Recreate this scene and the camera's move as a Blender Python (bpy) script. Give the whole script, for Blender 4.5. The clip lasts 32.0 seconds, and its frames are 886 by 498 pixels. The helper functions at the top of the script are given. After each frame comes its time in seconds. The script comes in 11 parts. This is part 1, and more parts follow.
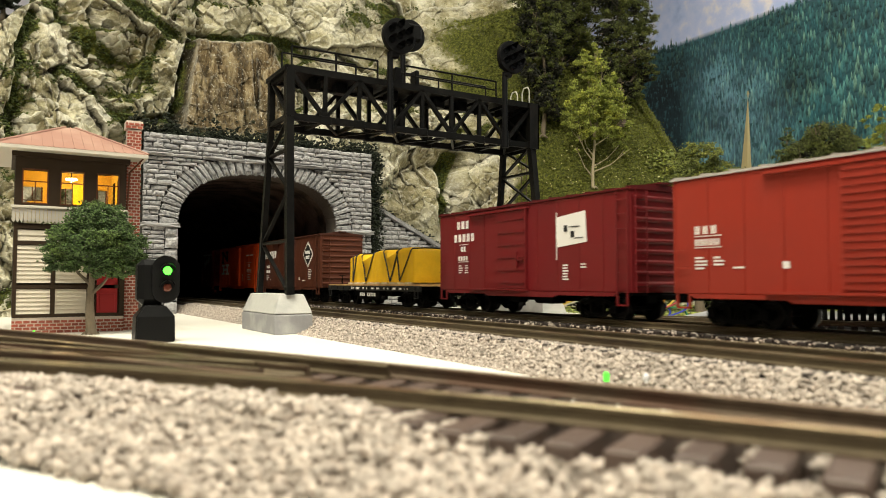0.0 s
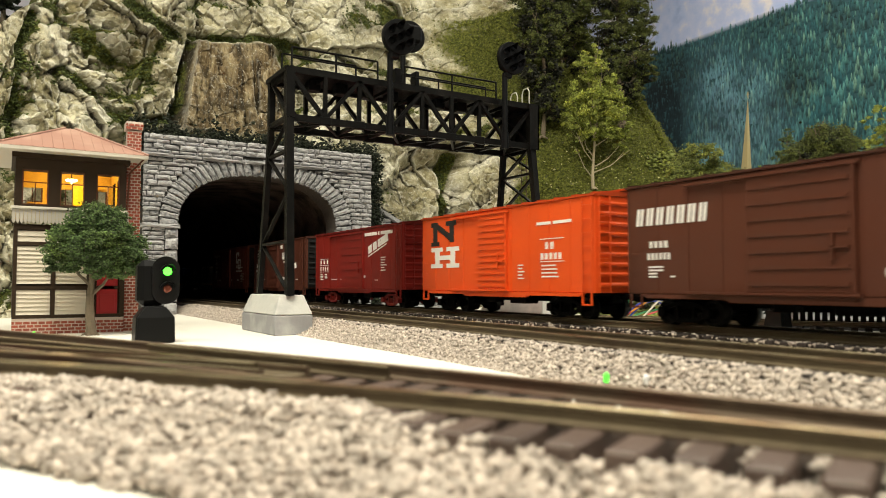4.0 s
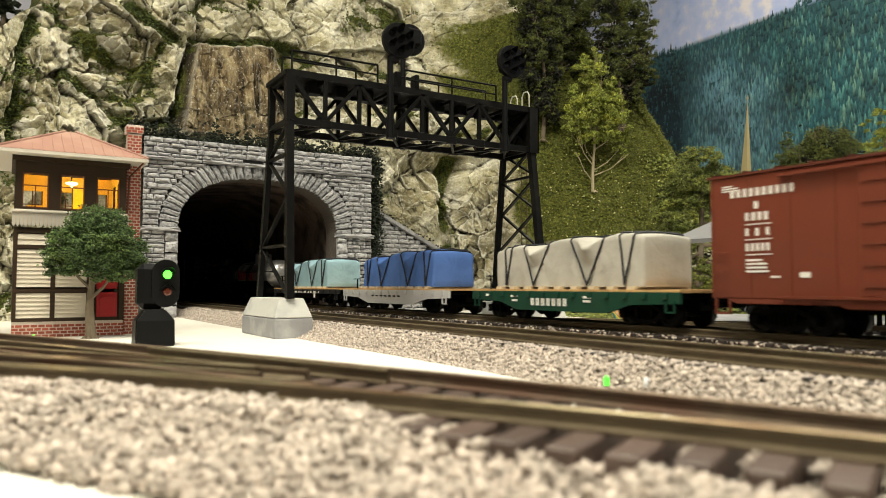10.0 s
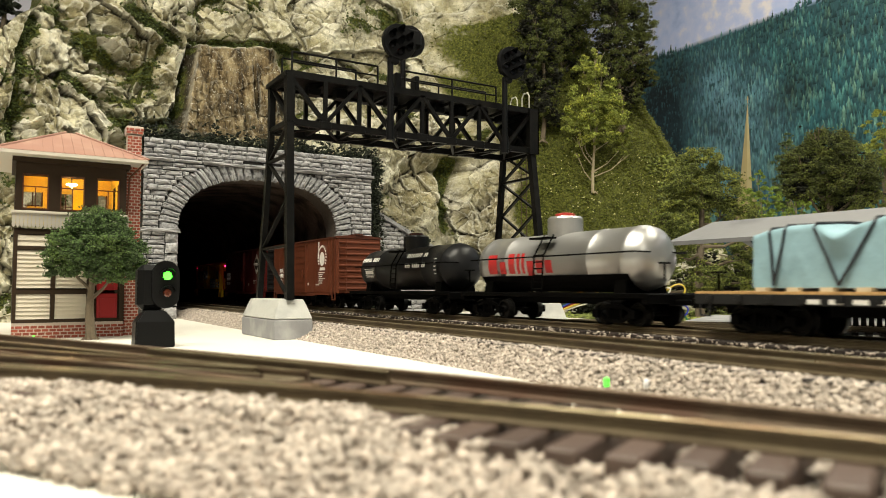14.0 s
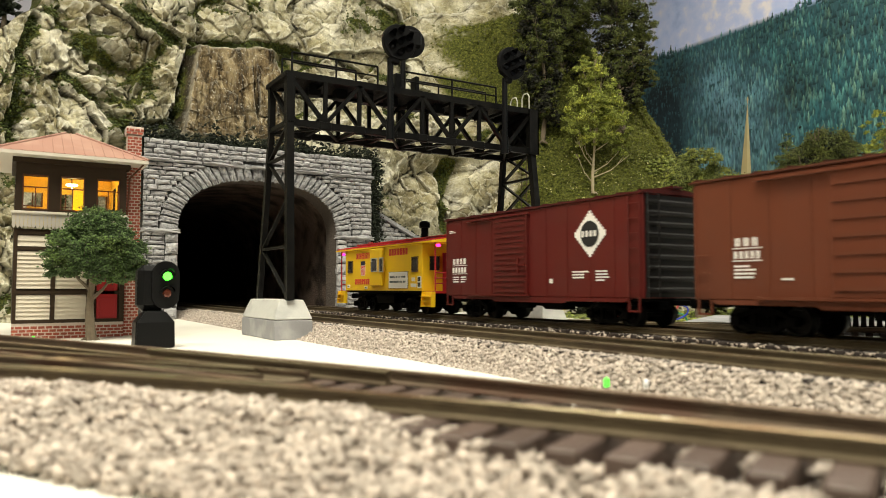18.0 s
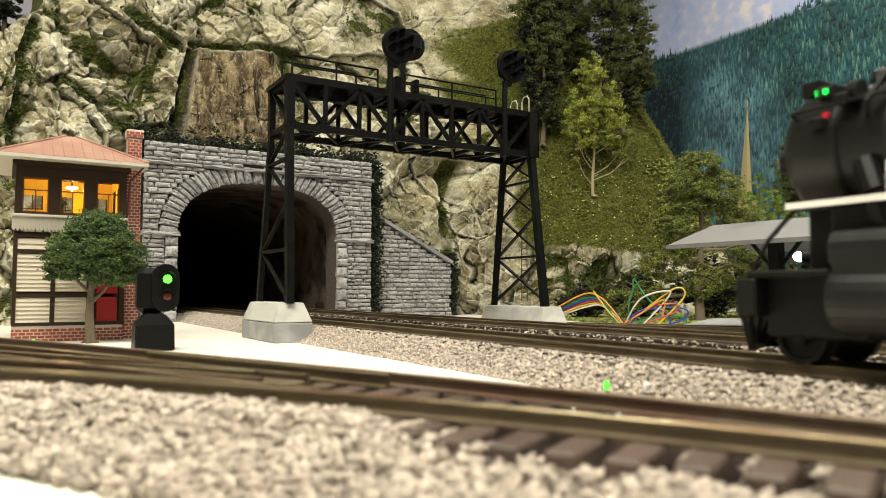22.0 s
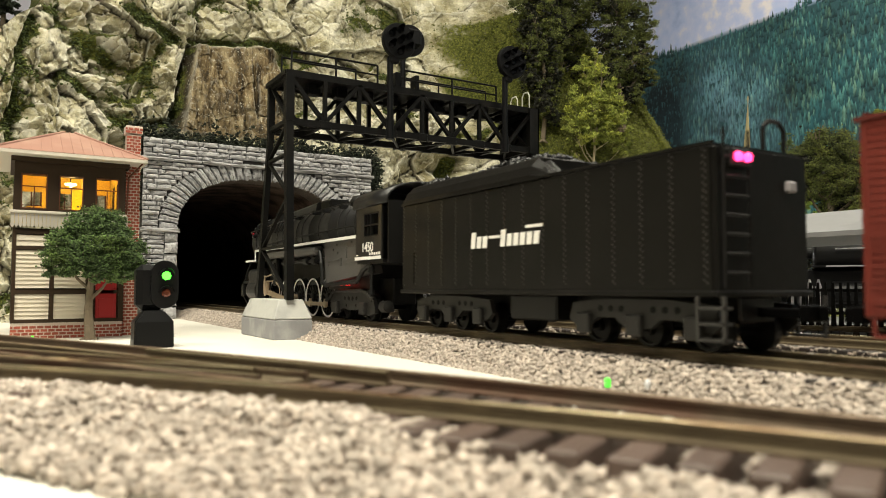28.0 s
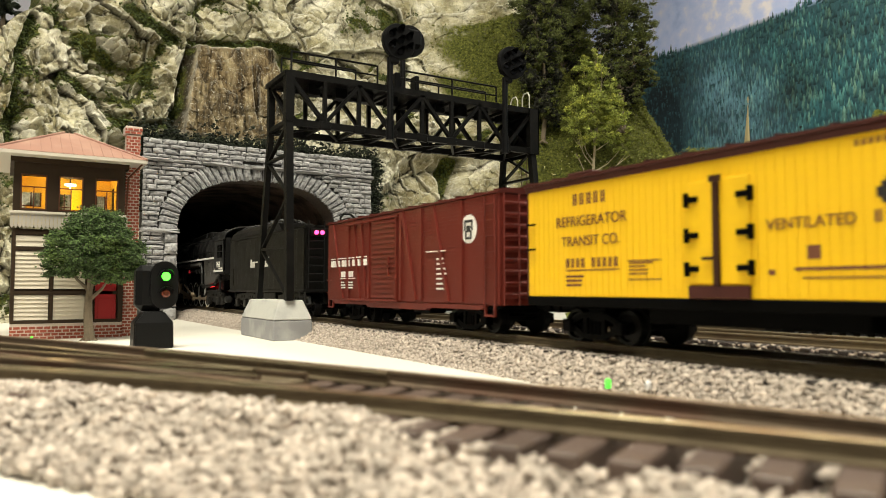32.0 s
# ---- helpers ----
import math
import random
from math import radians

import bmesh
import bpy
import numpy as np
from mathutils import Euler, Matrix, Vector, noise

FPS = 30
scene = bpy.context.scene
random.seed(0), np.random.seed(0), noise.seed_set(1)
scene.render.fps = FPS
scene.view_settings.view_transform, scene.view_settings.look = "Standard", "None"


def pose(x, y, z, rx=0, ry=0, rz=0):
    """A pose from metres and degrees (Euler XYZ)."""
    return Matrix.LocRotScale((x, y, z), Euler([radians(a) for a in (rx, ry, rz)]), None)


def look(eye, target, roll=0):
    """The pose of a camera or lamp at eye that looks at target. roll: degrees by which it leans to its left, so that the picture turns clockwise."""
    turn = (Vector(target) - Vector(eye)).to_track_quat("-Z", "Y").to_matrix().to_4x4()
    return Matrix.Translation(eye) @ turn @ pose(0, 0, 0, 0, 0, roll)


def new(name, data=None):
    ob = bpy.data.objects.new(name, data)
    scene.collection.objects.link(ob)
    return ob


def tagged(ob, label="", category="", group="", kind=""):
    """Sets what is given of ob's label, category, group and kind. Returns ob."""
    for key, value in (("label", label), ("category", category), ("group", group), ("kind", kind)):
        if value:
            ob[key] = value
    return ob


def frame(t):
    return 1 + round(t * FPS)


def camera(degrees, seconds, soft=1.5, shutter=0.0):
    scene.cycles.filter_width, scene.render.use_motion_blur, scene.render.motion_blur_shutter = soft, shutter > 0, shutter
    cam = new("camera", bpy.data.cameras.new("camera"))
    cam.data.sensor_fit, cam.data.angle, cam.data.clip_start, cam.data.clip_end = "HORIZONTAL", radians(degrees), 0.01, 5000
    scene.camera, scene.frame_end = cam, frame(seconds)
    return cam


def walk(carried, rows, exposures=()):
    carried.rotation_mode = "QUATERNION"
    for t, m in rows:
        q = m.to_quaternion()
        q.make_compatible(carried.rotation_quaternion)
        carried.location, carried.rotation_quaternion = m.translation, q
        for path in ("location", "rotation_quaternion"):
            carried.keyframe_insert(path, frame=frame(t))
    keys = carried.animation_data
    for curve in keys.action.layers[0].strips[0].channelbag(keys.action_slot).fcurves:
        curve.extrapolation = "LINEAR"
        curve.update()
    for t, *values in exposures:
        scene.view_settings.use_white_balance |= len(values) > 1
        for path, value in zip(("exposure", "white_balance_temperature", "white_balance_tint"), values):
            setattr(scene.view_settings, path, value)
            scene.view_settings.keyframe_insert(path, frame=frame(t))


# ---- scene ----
# ---- camera: a phone held low beside the model railway, tracks run along y, rail tops at z = 0 ----
EYE_Z, LENS, AZIMUTH = 0.028, 1281.5, radians(31.13)
cam = camera(62.92, 32.0, soft=0.8, shutter=0.32)
cam.data.dof.use_dof = True
cam.data.dof.focus_distance = 0.90
cam.data.dof.aperture_fstop = 15.0


def held(drop, ahead, lift=0.0):
    """Camera pose: drop tells how far the view has tilted up since the start, ahead is in metres."""
    tilt = math.atan((59.3 + drop) / LENS)
    way = Vector((math.sin(AZIMUTH) * math.cos(tilt), math.cos(AZIMUTH) * math.cos(tilt), math.sin(tilt)))
    eye = Vector((math.sin(AZIMUTH) * ahead, math.cos(AZIMUTH) * ahead, EYE_Z + lift))
    return look(eye, eye + way)


walk(cam, [(t, held(d, a)) for t, d, a in (
    (0, 0, 0), (1, 0.9, 0), (2, 1.5, 0), (3, 0.9, 0), (3.5, 1.2, 0), (5.5, 2.2, 0), (6, 2.2, 0), (7, 3.4, 0), (8, 4.9, 0),
    (9, 6.0, 0), (10, 7.2, 0), (11, 8.5, 0), (12, 8.2, 0), (13, 8.8, 0), (14, 9.2, 0), (14.5, 9.3, 0), (16.5, 10, 0),
    (18, 10, 0), (19, 12.2, 0), (20, 13, 0), (21, 13.4, 0), (21.5, 14.7, 0), (22, 15.0, 0), (22.5, 16.2, 0), (23, 16.4, 0),
    (23.5, 16.2, 0), (24, 15, 0.0004), (24.5, 12.7, 0.0012), (25, 11.4, 0.002), (25.5, 10.4, 0.0022), (27.5, 9.3, 0.0025),
    (28, 9.2, 0.002), (29, 9.5, 0.0025), (30, 9.3, 0.0028), (31, 10, 0.0028), (32, 10.4, 0.0028))])
# ---- light: ceiling fixtures of the layout room ----
world = bpy.data.worlds.new("world")
scene.world = world
world.use_nodes = True
world.node_tree.nodes["Background"].inputs[0].default_value = (0.9, 0.93, 1.0, 1)
world.node_tree.nodes["Background"].inputs[1].default_value = 0.004
scene.view_settings.exposure = -0.02
CEILING_Z = 1.55


def ceiling_lamp(x, y, sx, sy, watts, tint=(1.0, 0.945, 0.77)):
    data = bpy.data.lights.new("ceiling_lamp", "AREA")
    data.shape, data.size, data.size_y, data.energy, data.color = "RECTANGLE", sx, sy, watts, tint
    ob = new("ceiling_lamp", data)
    ob.matrix_basis = pose(x, y, CEILING_Z - 0.03)
    return ob


# the fourth lamp is added, unseen, only to brighten the mural
LAMPS = ((-0.10, 0.10, 0.35, 1.0, 37.5), (-0.80, 0.15, 0.35, 1.0, 22.0), (1.25, -0.10, 0.35, 1.2, 19.0), (1.60, 1.00, 0.30, 0.8, 6.5), (-0.4, -2.4, 0.5, 1.1, 20.0),
         (0.6, -5.4, 0.5, 1.1, 14.0))
for lamp_row in LAMPS:
    ceiling_lamp(*lamp_row)
# ---- materials ----
def mat(name, base, rough=0.6, metal=0.0, vary=0.15, scale=60.0, bump=0.0, bump_scale=200.0, second=None, second_scale=12.0,
        second_low=0.5, second_high=0.65, emit=None, strength=0.0, random_tint=0.0, island=0.0, spec=0.5, coat=0.0, jitter=False):
    """A painted, stony or wooden surface: base colour broken by fine grain and by larger patches of a second colour, with relief."""
    m = bpy.data.materials.new(name)
    m.use_nodes = True
    nt = m.node_tree
    n, link = nt.nodes, nt.links.new
    bsdf = n["Principled BSDF"]
    bsdf.inputs["Roughness"].default_value = rough
    bsdf.inputs["Metallic"].default_value = metal
    bsdf.inputs["Specular IOR Level"].default_value = spec
    bsdf.inputs["Coat Weight"].default_value = coat
    coord = n.new("ShaderNodeTexCoord")
    place = coord.outputs["Object"]
    if jitter:
        own = n.new("ShaderNodeObjectInfo")
        far = n.new("ShaderNodeVectorMath")
        far.operation = "MULTIPLY_ADD"
        link(own.outputs["Random"], far.inputs[0])
        far.inputs[1].default_value = (37.0, 61.0, 53.0)
        link(place, far.inputs[2])
        place = far.outputs[0]
    grain = n.new("ShaderNodeTexNoise")
    grain.inputs["Scale"].default_value = scale
    grain.inputs["Detail"].default_value = 5
    link(place, grain.inputs["Vector"])
    dark = tuple(c * (1 - vary) for c in base)
    light = tuple(min(1, c * (1 + vary)) for c in base)
    ramp = n.new("ShaderNodeMix")
    ramp.data_type = "RGBA"
    ramp.inputs[6].default_value, ramp.inputs[7].default_value = (*dark, 1), (*light, 1)
    link(grain.outputs["Fac"], ramp.inputs["Factor"])
    colour = ramp.outputs[2]
    if second:
        patch = n.new("ShaderNodeTexNoise")
        patch.inputs["Scale"].default_value = second_scale
        patch.inputs["Detail"].default_value = 6
        link(place, patch.inputs["Vector"])
        span = n.new("ShaderNodeMapRange")
        span.inputs[1].default_value, span.inputs[2].default_value = second_low, second_high
        link(patch.outputs["Fac"], span.inputs[0])
        mix = n.new("ShaderNodeMix")
        mix.data_type = "RGBA"
        link(span.outputs[0], mix.inputs["Factor"])
        link(colour, mix.inputs[6])
        mix.inputs[7].default_value = (*second, 1)
        colour = mix.outputs[2]
    if random_tint or island:
        hue = n.new("ShaderNodeHueSaturation")
        spread = n.new("ShaderNodeMapRange")
        amount = random_tint or island
        spread.inputs[3].default_value, spread.inputs[4].default_value = 1 - amount, 1 + amount
        if island:
            geo = n.new("ShaderNodeNewGeometry")
            link(geo.outputs["Random Per Island"], spread.inputs[0])
        else:
            info = n.new("ShaderNodeObjectInfo")
            link(info.outputs["Random"], spread.inputs[0])
        link(spread.outputs[0], hue.inputs["Value"])
        link(colour, hue.inputs["Color"])
        colour = hue.outputs["Color"]
    link(colour, bsdf.inputs["Base Color"])
    if bump:
        relief = n.new("ShaderNodeTexNoise")
        relief.inputs["Scale"].default_value = bump_scale
        relief.inputs["Detail"].default_value = 6
        link(place, relief.inputs["Vector"])
        bm_node = n.new("ShaderNodeBump")
        bm_node.inputs["Strength"].default_value = bump
        bm_node.inputs["Distance"].default_value = 0.002
        link(relief.outputs["Fac"], bm_node.inputs["Height"])
        link(bm_node.outputs["Normal"], bsdf.inputs["Normal"])
    rough_span = n.new("ShaderNodeMapRange")
    rough_span.inputs[3].default_value, rough_span.inputs[4].default_value = max(0, rough - 0.12), min(1, rough + 0.12)
    link(grain.outputs["Fac"], rough_span.inputs[0])
    link(rough_span.outputs[0], bsdf.inputs["Roughness"])
    if emit:
        bsdf.inputs["Emission Color"].default_value = (*emit, 1)
        bsdf.inputs["Emission Strength"].default_value = strength
    return m


def paint(name, base, rough=0.42, coat=0.0):
    """Model paint with slight dust and grain."""
    return mat(name, base, rough, vary=0.07, scale=900, bump=0.06, bump_scale=1500, second=tuple(c * 0.86 + 0.006 for c in base),
               second_scale=22, second_low=0.45, second_high=0.75, coat=coat, spec=0.26)


BLACK = mat("black_paint", (0.0045, 0.0045, 0.0048), 0.40, vary=0.1, scale=400, spec=0.16)
BLACK_STEEL = mat("black_steel", (0.0042, 0.0041, 0.0040), 0.44, vary=0.4, scale=300, bump=0.15, bump_scale=700, second=(0.0085, 0.0077, 0.0068), second_scale=60, spec=0.14)
GUNMETAL = mat("gunmetal", (0.005, 0.005, 0.0055), 0.42, spec=0.12, metal=0.0, vary=0.25, scale=400)
STEEL = mat("worn_rail_steel", (0.42, 0.35, 0.22), 0.34, metal=0.8, vary=0.3, scale=120, second=(0.20, 0.11, 0.06), second_scale=18)
RAIL_SIDE = mat("weathered_rail_side", (0.125, 0.095, 0.056), 0.55, metal=0.35, vary=0.4, scale=150, second=(0.075, 0.05, 0.030), second_scale=20)
RUSTY_SIDE = mat("rusty_rail_side", (0.125, 0.088, 0.058), 0.6, metal=0.2, vary=0.4, scale=150, second=(0.11, 0.06, 0.038), second_scale=24)
RUSTY_TOP = mat("rusty_rail_top", (0.22, 0.155, 0.105), 0.5, metal=0.4, vary=0.35, scale=120, second=(0.20, 0.11, 0.07), second_scale=18)
TURN_TIE = mat("brown_tie_plastic", (0.088, 0.058, 0.046), 0.5, vary=0.25, scale=400, bump=0.3, bump_scale=900, random_tint=0.2)
TIE = mat("dark_tie_plastic", (0.022, 0.014, 0.011), 0.65, vary=0.35, scale=500, bump=0.4, bump_scale=900, random_tint=0.25)
GRANITE = mat("granite_ballast", (0.455, 0.39, 0.335), 0.85, vary=0.25, scale=700, bump=0.3, bump_scale=900, island=0.34, second=(0.53, 0.465, 0.405), second_scale=260, spec=0.3)
GRIT = mat("ballast_bed", (0.46, 0.40, 0.35), 0.95, vary=0.4, scale=420, bump=0.7, bump_scale=520)
BOARD = mat("white_plaster_board", (0.74, 0.71, 0.64), 0.75, vary=0.03, scale=90, bump=0.15, bump_scale=300, second=(0.74, 0.71, 0.64), second_scale=9, second_low=0.55, second_high=0.8)
STONE = mat("grey_cut_stone", (0.36, 0.36, 0.37), 0.92, vary=0.35, scale=420, bump=1.0, bump_scale=360, second=(0.17, 0.17, 0.18), second_scale=210, second_low=0.53, second_high=0.70, random_tint=0.22, spec=0.15)
STONE_PIECE = mat("rough_grey_stone_block", (0.385, 0.38, 0.385), 0.92, vary=0.40, scale=4.5, bump=1.0, bump_scale=4.0, second=(0.15, 0.15, 0.16), second_scale=2.4, second_low=0.53, second_high=0.70, random_tint=0.20, spec=0.15, jitter=True)
MORTAR = mat("dark_mortar", (0.05, 0.048, 0.047), 0.95, vary=0.3, scale=200, bump=0.5)
SOOT = mat("sooty_tunnel_lining", (0.02, 0.018, 0.017), 0.95, vary=0.4, scale=80, bump=0.4)
LINING = mat("brown_brick_lining", (0.135, 0.098, 0.078), 0.92, vary=0.75, scale=330, bump=1.0, bump_scale=330, second=(0.030, 0.022, 0.018), second_scale=26, second_low=0.42, second_high=0.62, spec=0.2)
RUBBER_BLACK = mat("matt_black", (0.004, 0.004, 0.004), 0.7, spec=0.15)
WHITE = mat("white_lettering", (0.78, 0.76, 0.72), 0.6, vary=0.05)
CONCRETE = mat("grey_cast_plaster", (0.52, 0.52, 0.49), 0.8, vary=0.08, scale=120, bump=0.2, second=(0.40, 0.40, 0.39), second_scale=30)
CONCRETE_DARK = mat("grey_painted_block", (0.29, 0.29, 0.30), 0.7, vary=0.12, scale=120, bump=0.2, second=(0.40, 0.40, 0.40), second_scale=40)
# ---- mesh tools ----
def part(name, bm, material, parent=None, label="", smooth=False):
    """Links a bmesh as one mesh object under a thing or a part."""
    me = bpy.data.meshes.new(name)
    if smooth:
        for f in bm.faces:
            f.smooth = True
    bm.to_mesh(me)
    bm.free()
    me.materials.append(material)
    ob = new(name, me)
    if parent is not None:
        ob.parent = parent
    if label:
        ob["label"] = label
    return ob


def piece(name, me, m, parent):
    """An object of its own on shared mesh data."""
    ob = bpy.data.objects.new(name, me)
    scene.collection.objects.link(ob)
    ob.parent = parent
    ob.matrix_basis = m
    return ob


def thing(name, label, category, group="", m=None, kind=""):
    ob = new(name)
    ob.empty_display_size = 0.02
    tagged(ob, label, category, group, kind)
    if m is not None:
        ob.matrix_basis = m
    return ob


def B():
    return bmesh.new()


def box(bm, x0, x1, y0, y1, z0, z1, bevel=0.0):
    vs = [bm.verts.new((x, y, z)) for x in (x0, x1) for y in (y0, y1) for z in (z0, z1)]
    quads = ((0, 1, 3, 2), (4, 6, 7, 5), (0, 4, 5, 1), (2, 3, 7, 6), (0, 2, 6, 4), (1, 5, 7, 3))
    fs = [bm.faces.new([vs[i] for i in q]) for q in quads]
    if bevel:
        edges = list({e for f in fs for e in f.edges})
        bmesh.ops.bevel(bm, geom=edges, offset=bevel, segments=1, affect="EDGES", profile=0.5)
    return bm


def boxes(*rows, bevel=0.0):
    bm = B()
    for r in rows:
        box(bm, *r, bevel=bevel)
    return bm


def hexa(bm, low, high):
    """A solid between two four-cornered rings."""
    a = [bm.verts.new(p) for p in low]
    b = [bm.verts.new(p) for p in high]
    n = len(a)
    bm.faces.new(a[::-1])
    bm.faces.new(b)
    for i in range(n):
        bm.faces.new((a[i], a[(i + 1) % n], b[(i + 1) % n], b[i]))
    return bm


def rod(bm, p, q, r, seg=8, r2=None, caps=True):
    """A round bar from p to q."""
    p, q = Vector(p), Vector(q)
    r2 = r if r2 is None else r2
    w = (q - p).normalized()
    u = w.orthogonal().normalized()
    v = w.cross(u)
    ra = [bm.verts.new(p + (u * math.cos(2 * math.pi * i / seg) + v * math.sin(2 * math.pi * i / seg)) * r) for i in range(seg)]
    rb = [bm.verts.new(q + (u * math.cos(2 * math.pi * i / seg) + v * math.sin(2 * math.pi * i / seg)) * r2) for i in range(seg)]
    for i in range(seg):
        bm.faces.new((ra[i], ra[(i + 1) % seg], rb[(i + 1) % seg], rb[i]))
    if caps:
        bm.faces.new(ra[::-1])
        bm.faces.new(rb)
    return bm


def beam(bm, p, q, w, h, up=(0, 0, 1)):
    """A square bar from p to q, w wide, h high."""
    p, q, up = Vector(p), Vector(q), Vector(up)
    d = (q - p).normalized()
    s = d.cross(up)
    s = s.normalized() if s.length > 1e-4 else d.orthogonal().normalized()
    t = s.cross(d).normalized()
    ring = [s * w / 2 + t * h / 2, -s * w / 2 + t * h / 2, -s * w / 2 - t * h / 2, s * w / 2 - t * h / 2]
    return hexa(bm, [p + o for o in ring], [q + o for o in ring])


def pipe(bm, pts, r, seg=6):
    """A bent round bar through points."""
    for a, b in zip(pts[:-1], pts[1:]):
        rod(bm, a, b, r, seg)
    return bm


def tube(bm, pts, r, seg=6):
    """One unbroken round skin through points."""
    pts = [Vector(p) for p in pts]
    rings = []
    u = (pts[1] - pts[0]).orthogonal().normalized()
    for i, p in enumerate(pts):
        w = (pts[min(i + 1, len(pts) - 1)] - pts[max(i - 1, 0)]).normalized()
        u = (u - w * u.dot(w)).normalized()
        v = w.cross(u)
        rings.append([bm.verts.new(p + (u * math.cos(2 * math.pi * k / seg) + v * math.sin(2 * math.pi * k / seg)) * r) for k in range(seg)])
    for a, b in zip(rings[:-1], rings[1:]):
        for k in range(seg):
            bm.faces.new((a[k], a[(k + 1) % seg], b[(k + 1) % seg], b[k]))
    bm.faces.new(rings[0][::-1])
    bm.faces.new(rings[-1])
    return bm


def lathe(bm, profile, seg=24, axis="Y", at=(0, 0, 0)):
    """A turned solid: profile rows (along, radius)."""
    rings = []
    for a, r in profile:
        ring = []
        for i in range(seg):
            c, s = math.cos(2 * math.pi * i / seg) * r, math.sin(2 * math.pi * i / seg) * r
            p = {"Y": (c, a, s), "X": (a, c, s), "Z": (c, s, a)}[axis]
            ring.append(bm.verts.new((p[0] + at[0], p[1] + at[1], p[2] + at[2])))
        rings.append(ring)
    for a, b in zip(rings[:-1], rings[1:]):
        for i in range(seg):
            bm.faces.new((a[i], a[(i + 1) % seg], b[(i + 1) % seg], b[i]))
    bm.faces.new(rings[0][::-1])
    bm.faces.new(rings[-1])
    bmesh.ops.recalc_face_normals(bm, faces=bm.faces)
    return bm


def prism(bm, poly, axis, a, b):
    """A polygon pushed along an axis from a to b."""
    def at(p, h):
        return {"X": (h, p[0], p[1]), "Y": (p[0], h, p[1]), "Z": (p[0], p[1], h)}[axis]
    hexa(bm, [at(p, a) for p in poly], [at(p, b) for p in poly])
    bmesh.ops.recalc_face_normals(bm, faces=bm.faces)
    return bm


def mesh_of(name, verts, faces, materials, smooth=False):
    me = bpy.data.meshes.new(name)
    me.from_pydata([tuple(v) for v in verts], [], [tuple(f) for f in faces])
    for m in materials:
        me.materials.append(m)
    if smooth:
        me.polygons.foreach_set("use_smooth", [True] * len(me.polygons))
    me.update()
    return me


def scatter_mesh(name, centres, sizes, material, seed=1, squash=0.75, sides=None, turn=None):
    """Many small uneven stones or clumps in one mesh. centres: n x 3, sizes: n."""
    rng = np.random.default_rng(seed)
    base = np.array([(1, 0, 0), (-1, 0, 0), (0, 1, 0), (0, -1, 0), (0, 0, 1), (0, 0, -1)], float)
    tri = np.array([(0, 2, 4), (2, 1, 4), (1, 3, 4), (3, 0, 4), (2, 0, 5), (1, 2, 5), (3, 1, 5), (0, 3, 5)])
    n = len(centres)
    v = base[None] * rng.uniform(0.6, 1.25, (n, 6, 1))
    v = v + rng.normal(0, 0.22, (n, 6, 3))
    q = rng.normal(size=(n, 4))
    q /= np.linalg.norm(q, axis=1)[:, None]
    w, x, y, z = q.T
    rot = np.stack([1 - 2 * (y * y + z * z), 2 * (x * y - w * z), 2 * (x * z + w * y), 2 * (x * y + w * z), 1 - 2 * (x * x + z * z),
                    2 * (y * z - w * x), 2 * (x * z - w * y), 2 * (y * z + w * x), 1 - 2 * (x * x + y * y)], 1).reshape(n, 3, 3)
    v = np.einsum("nij,nkj->nki", rot, v) * np.asarray(sizes)[:, None, None]
    v[:, :, 2] *= squash
    v += np.asarray(centres)[:, None, :]
    f = (tri[None] + (np.arange(n) * 6)[:, None, None]).reshape(-1, 3)
    me = bpy.data.meshes.new(name)
    me.vertices.add(n * 6)
    me.vertices.foreach_set("co", v.reshape(-1))
    me.loops.add(len(f) * 3)
    me.loops.foreach_set("vertex_index", f.reshape(-1))
    me.polygons.add(len(f))
    me.polygons.foreach_set("loop_start", np.arange(len(f)) * 3)
    me.update(calc_edges=True)
    me.validate()
    me.materials.append(material)
    return me


def shared(bm, name, material, smooth=False):
    me = bpy.data.meshes.new(name)
    if smooth:
        for f in bm.faces:
            f.smooth = True
    bm.to_mesh(me)
    bm.free()
    me.materials.append(material)
    return me


# ---- the room and the layout table ----
BOARD_Z = -0.018
NEAR_X, FAR_X = 0.281, 0.4097
PORTAL_Y = 1.12
ROOM_PAINT = mat("dim_room_paint", (0.16, 0.155, 0.15), 0.9, vary=0.04, scale=8)
SKY_PAINT = mat("pale_lavender_sky_paint", (0.52, 0.50, 0.62), 0.95, vary=0.05, scale=1.2, second=(0.66, 0.64, 0.72), second_scale=1.5)
CARPET = mat("grey_room_floor", (0.12, 0.12, 0.13), 0.95, vary=0.3, scale=60)
X_MIN, X_MAX, Y_MIN, Y_MAX = -2.6, 2.05, -9.0, 6.2


def setting(name, bm, material, label):
    return tagged(part(name, bm, material), label, kind="structure")


setting("floor", boxes((X_MIN - 0.1, X_MAX + 0.1, Y_MIN - 0.1, Y_MAX + 0.1, -1.06, -1.0)), CARPET, "dark grey floor of the layout room")
setting("ceiling", boxes((X_MIN - 0.1, X_MAX + 0.1, Y_MIN - 0.1, Y_MAX + 0.1, CEILING_Z, CEILING_Z + 0.06)), ROOM_PAINT, "plain grey ceiling of the layout room")
setting("wall_west", boxes((X_MIN - 0.1, X_MIN, Y_MIN, Y_MAX, -1.0, CEILING_Z)), ROOM_PAINT, "plain grey painted room wall")
setting("wall_south", boxes((X_MIN, X_MAX, Y_MIN - 0.1, Y_MIN, -1.0, CEILING_Z)), ROOM_PAINT, "plain grey painted room wall")
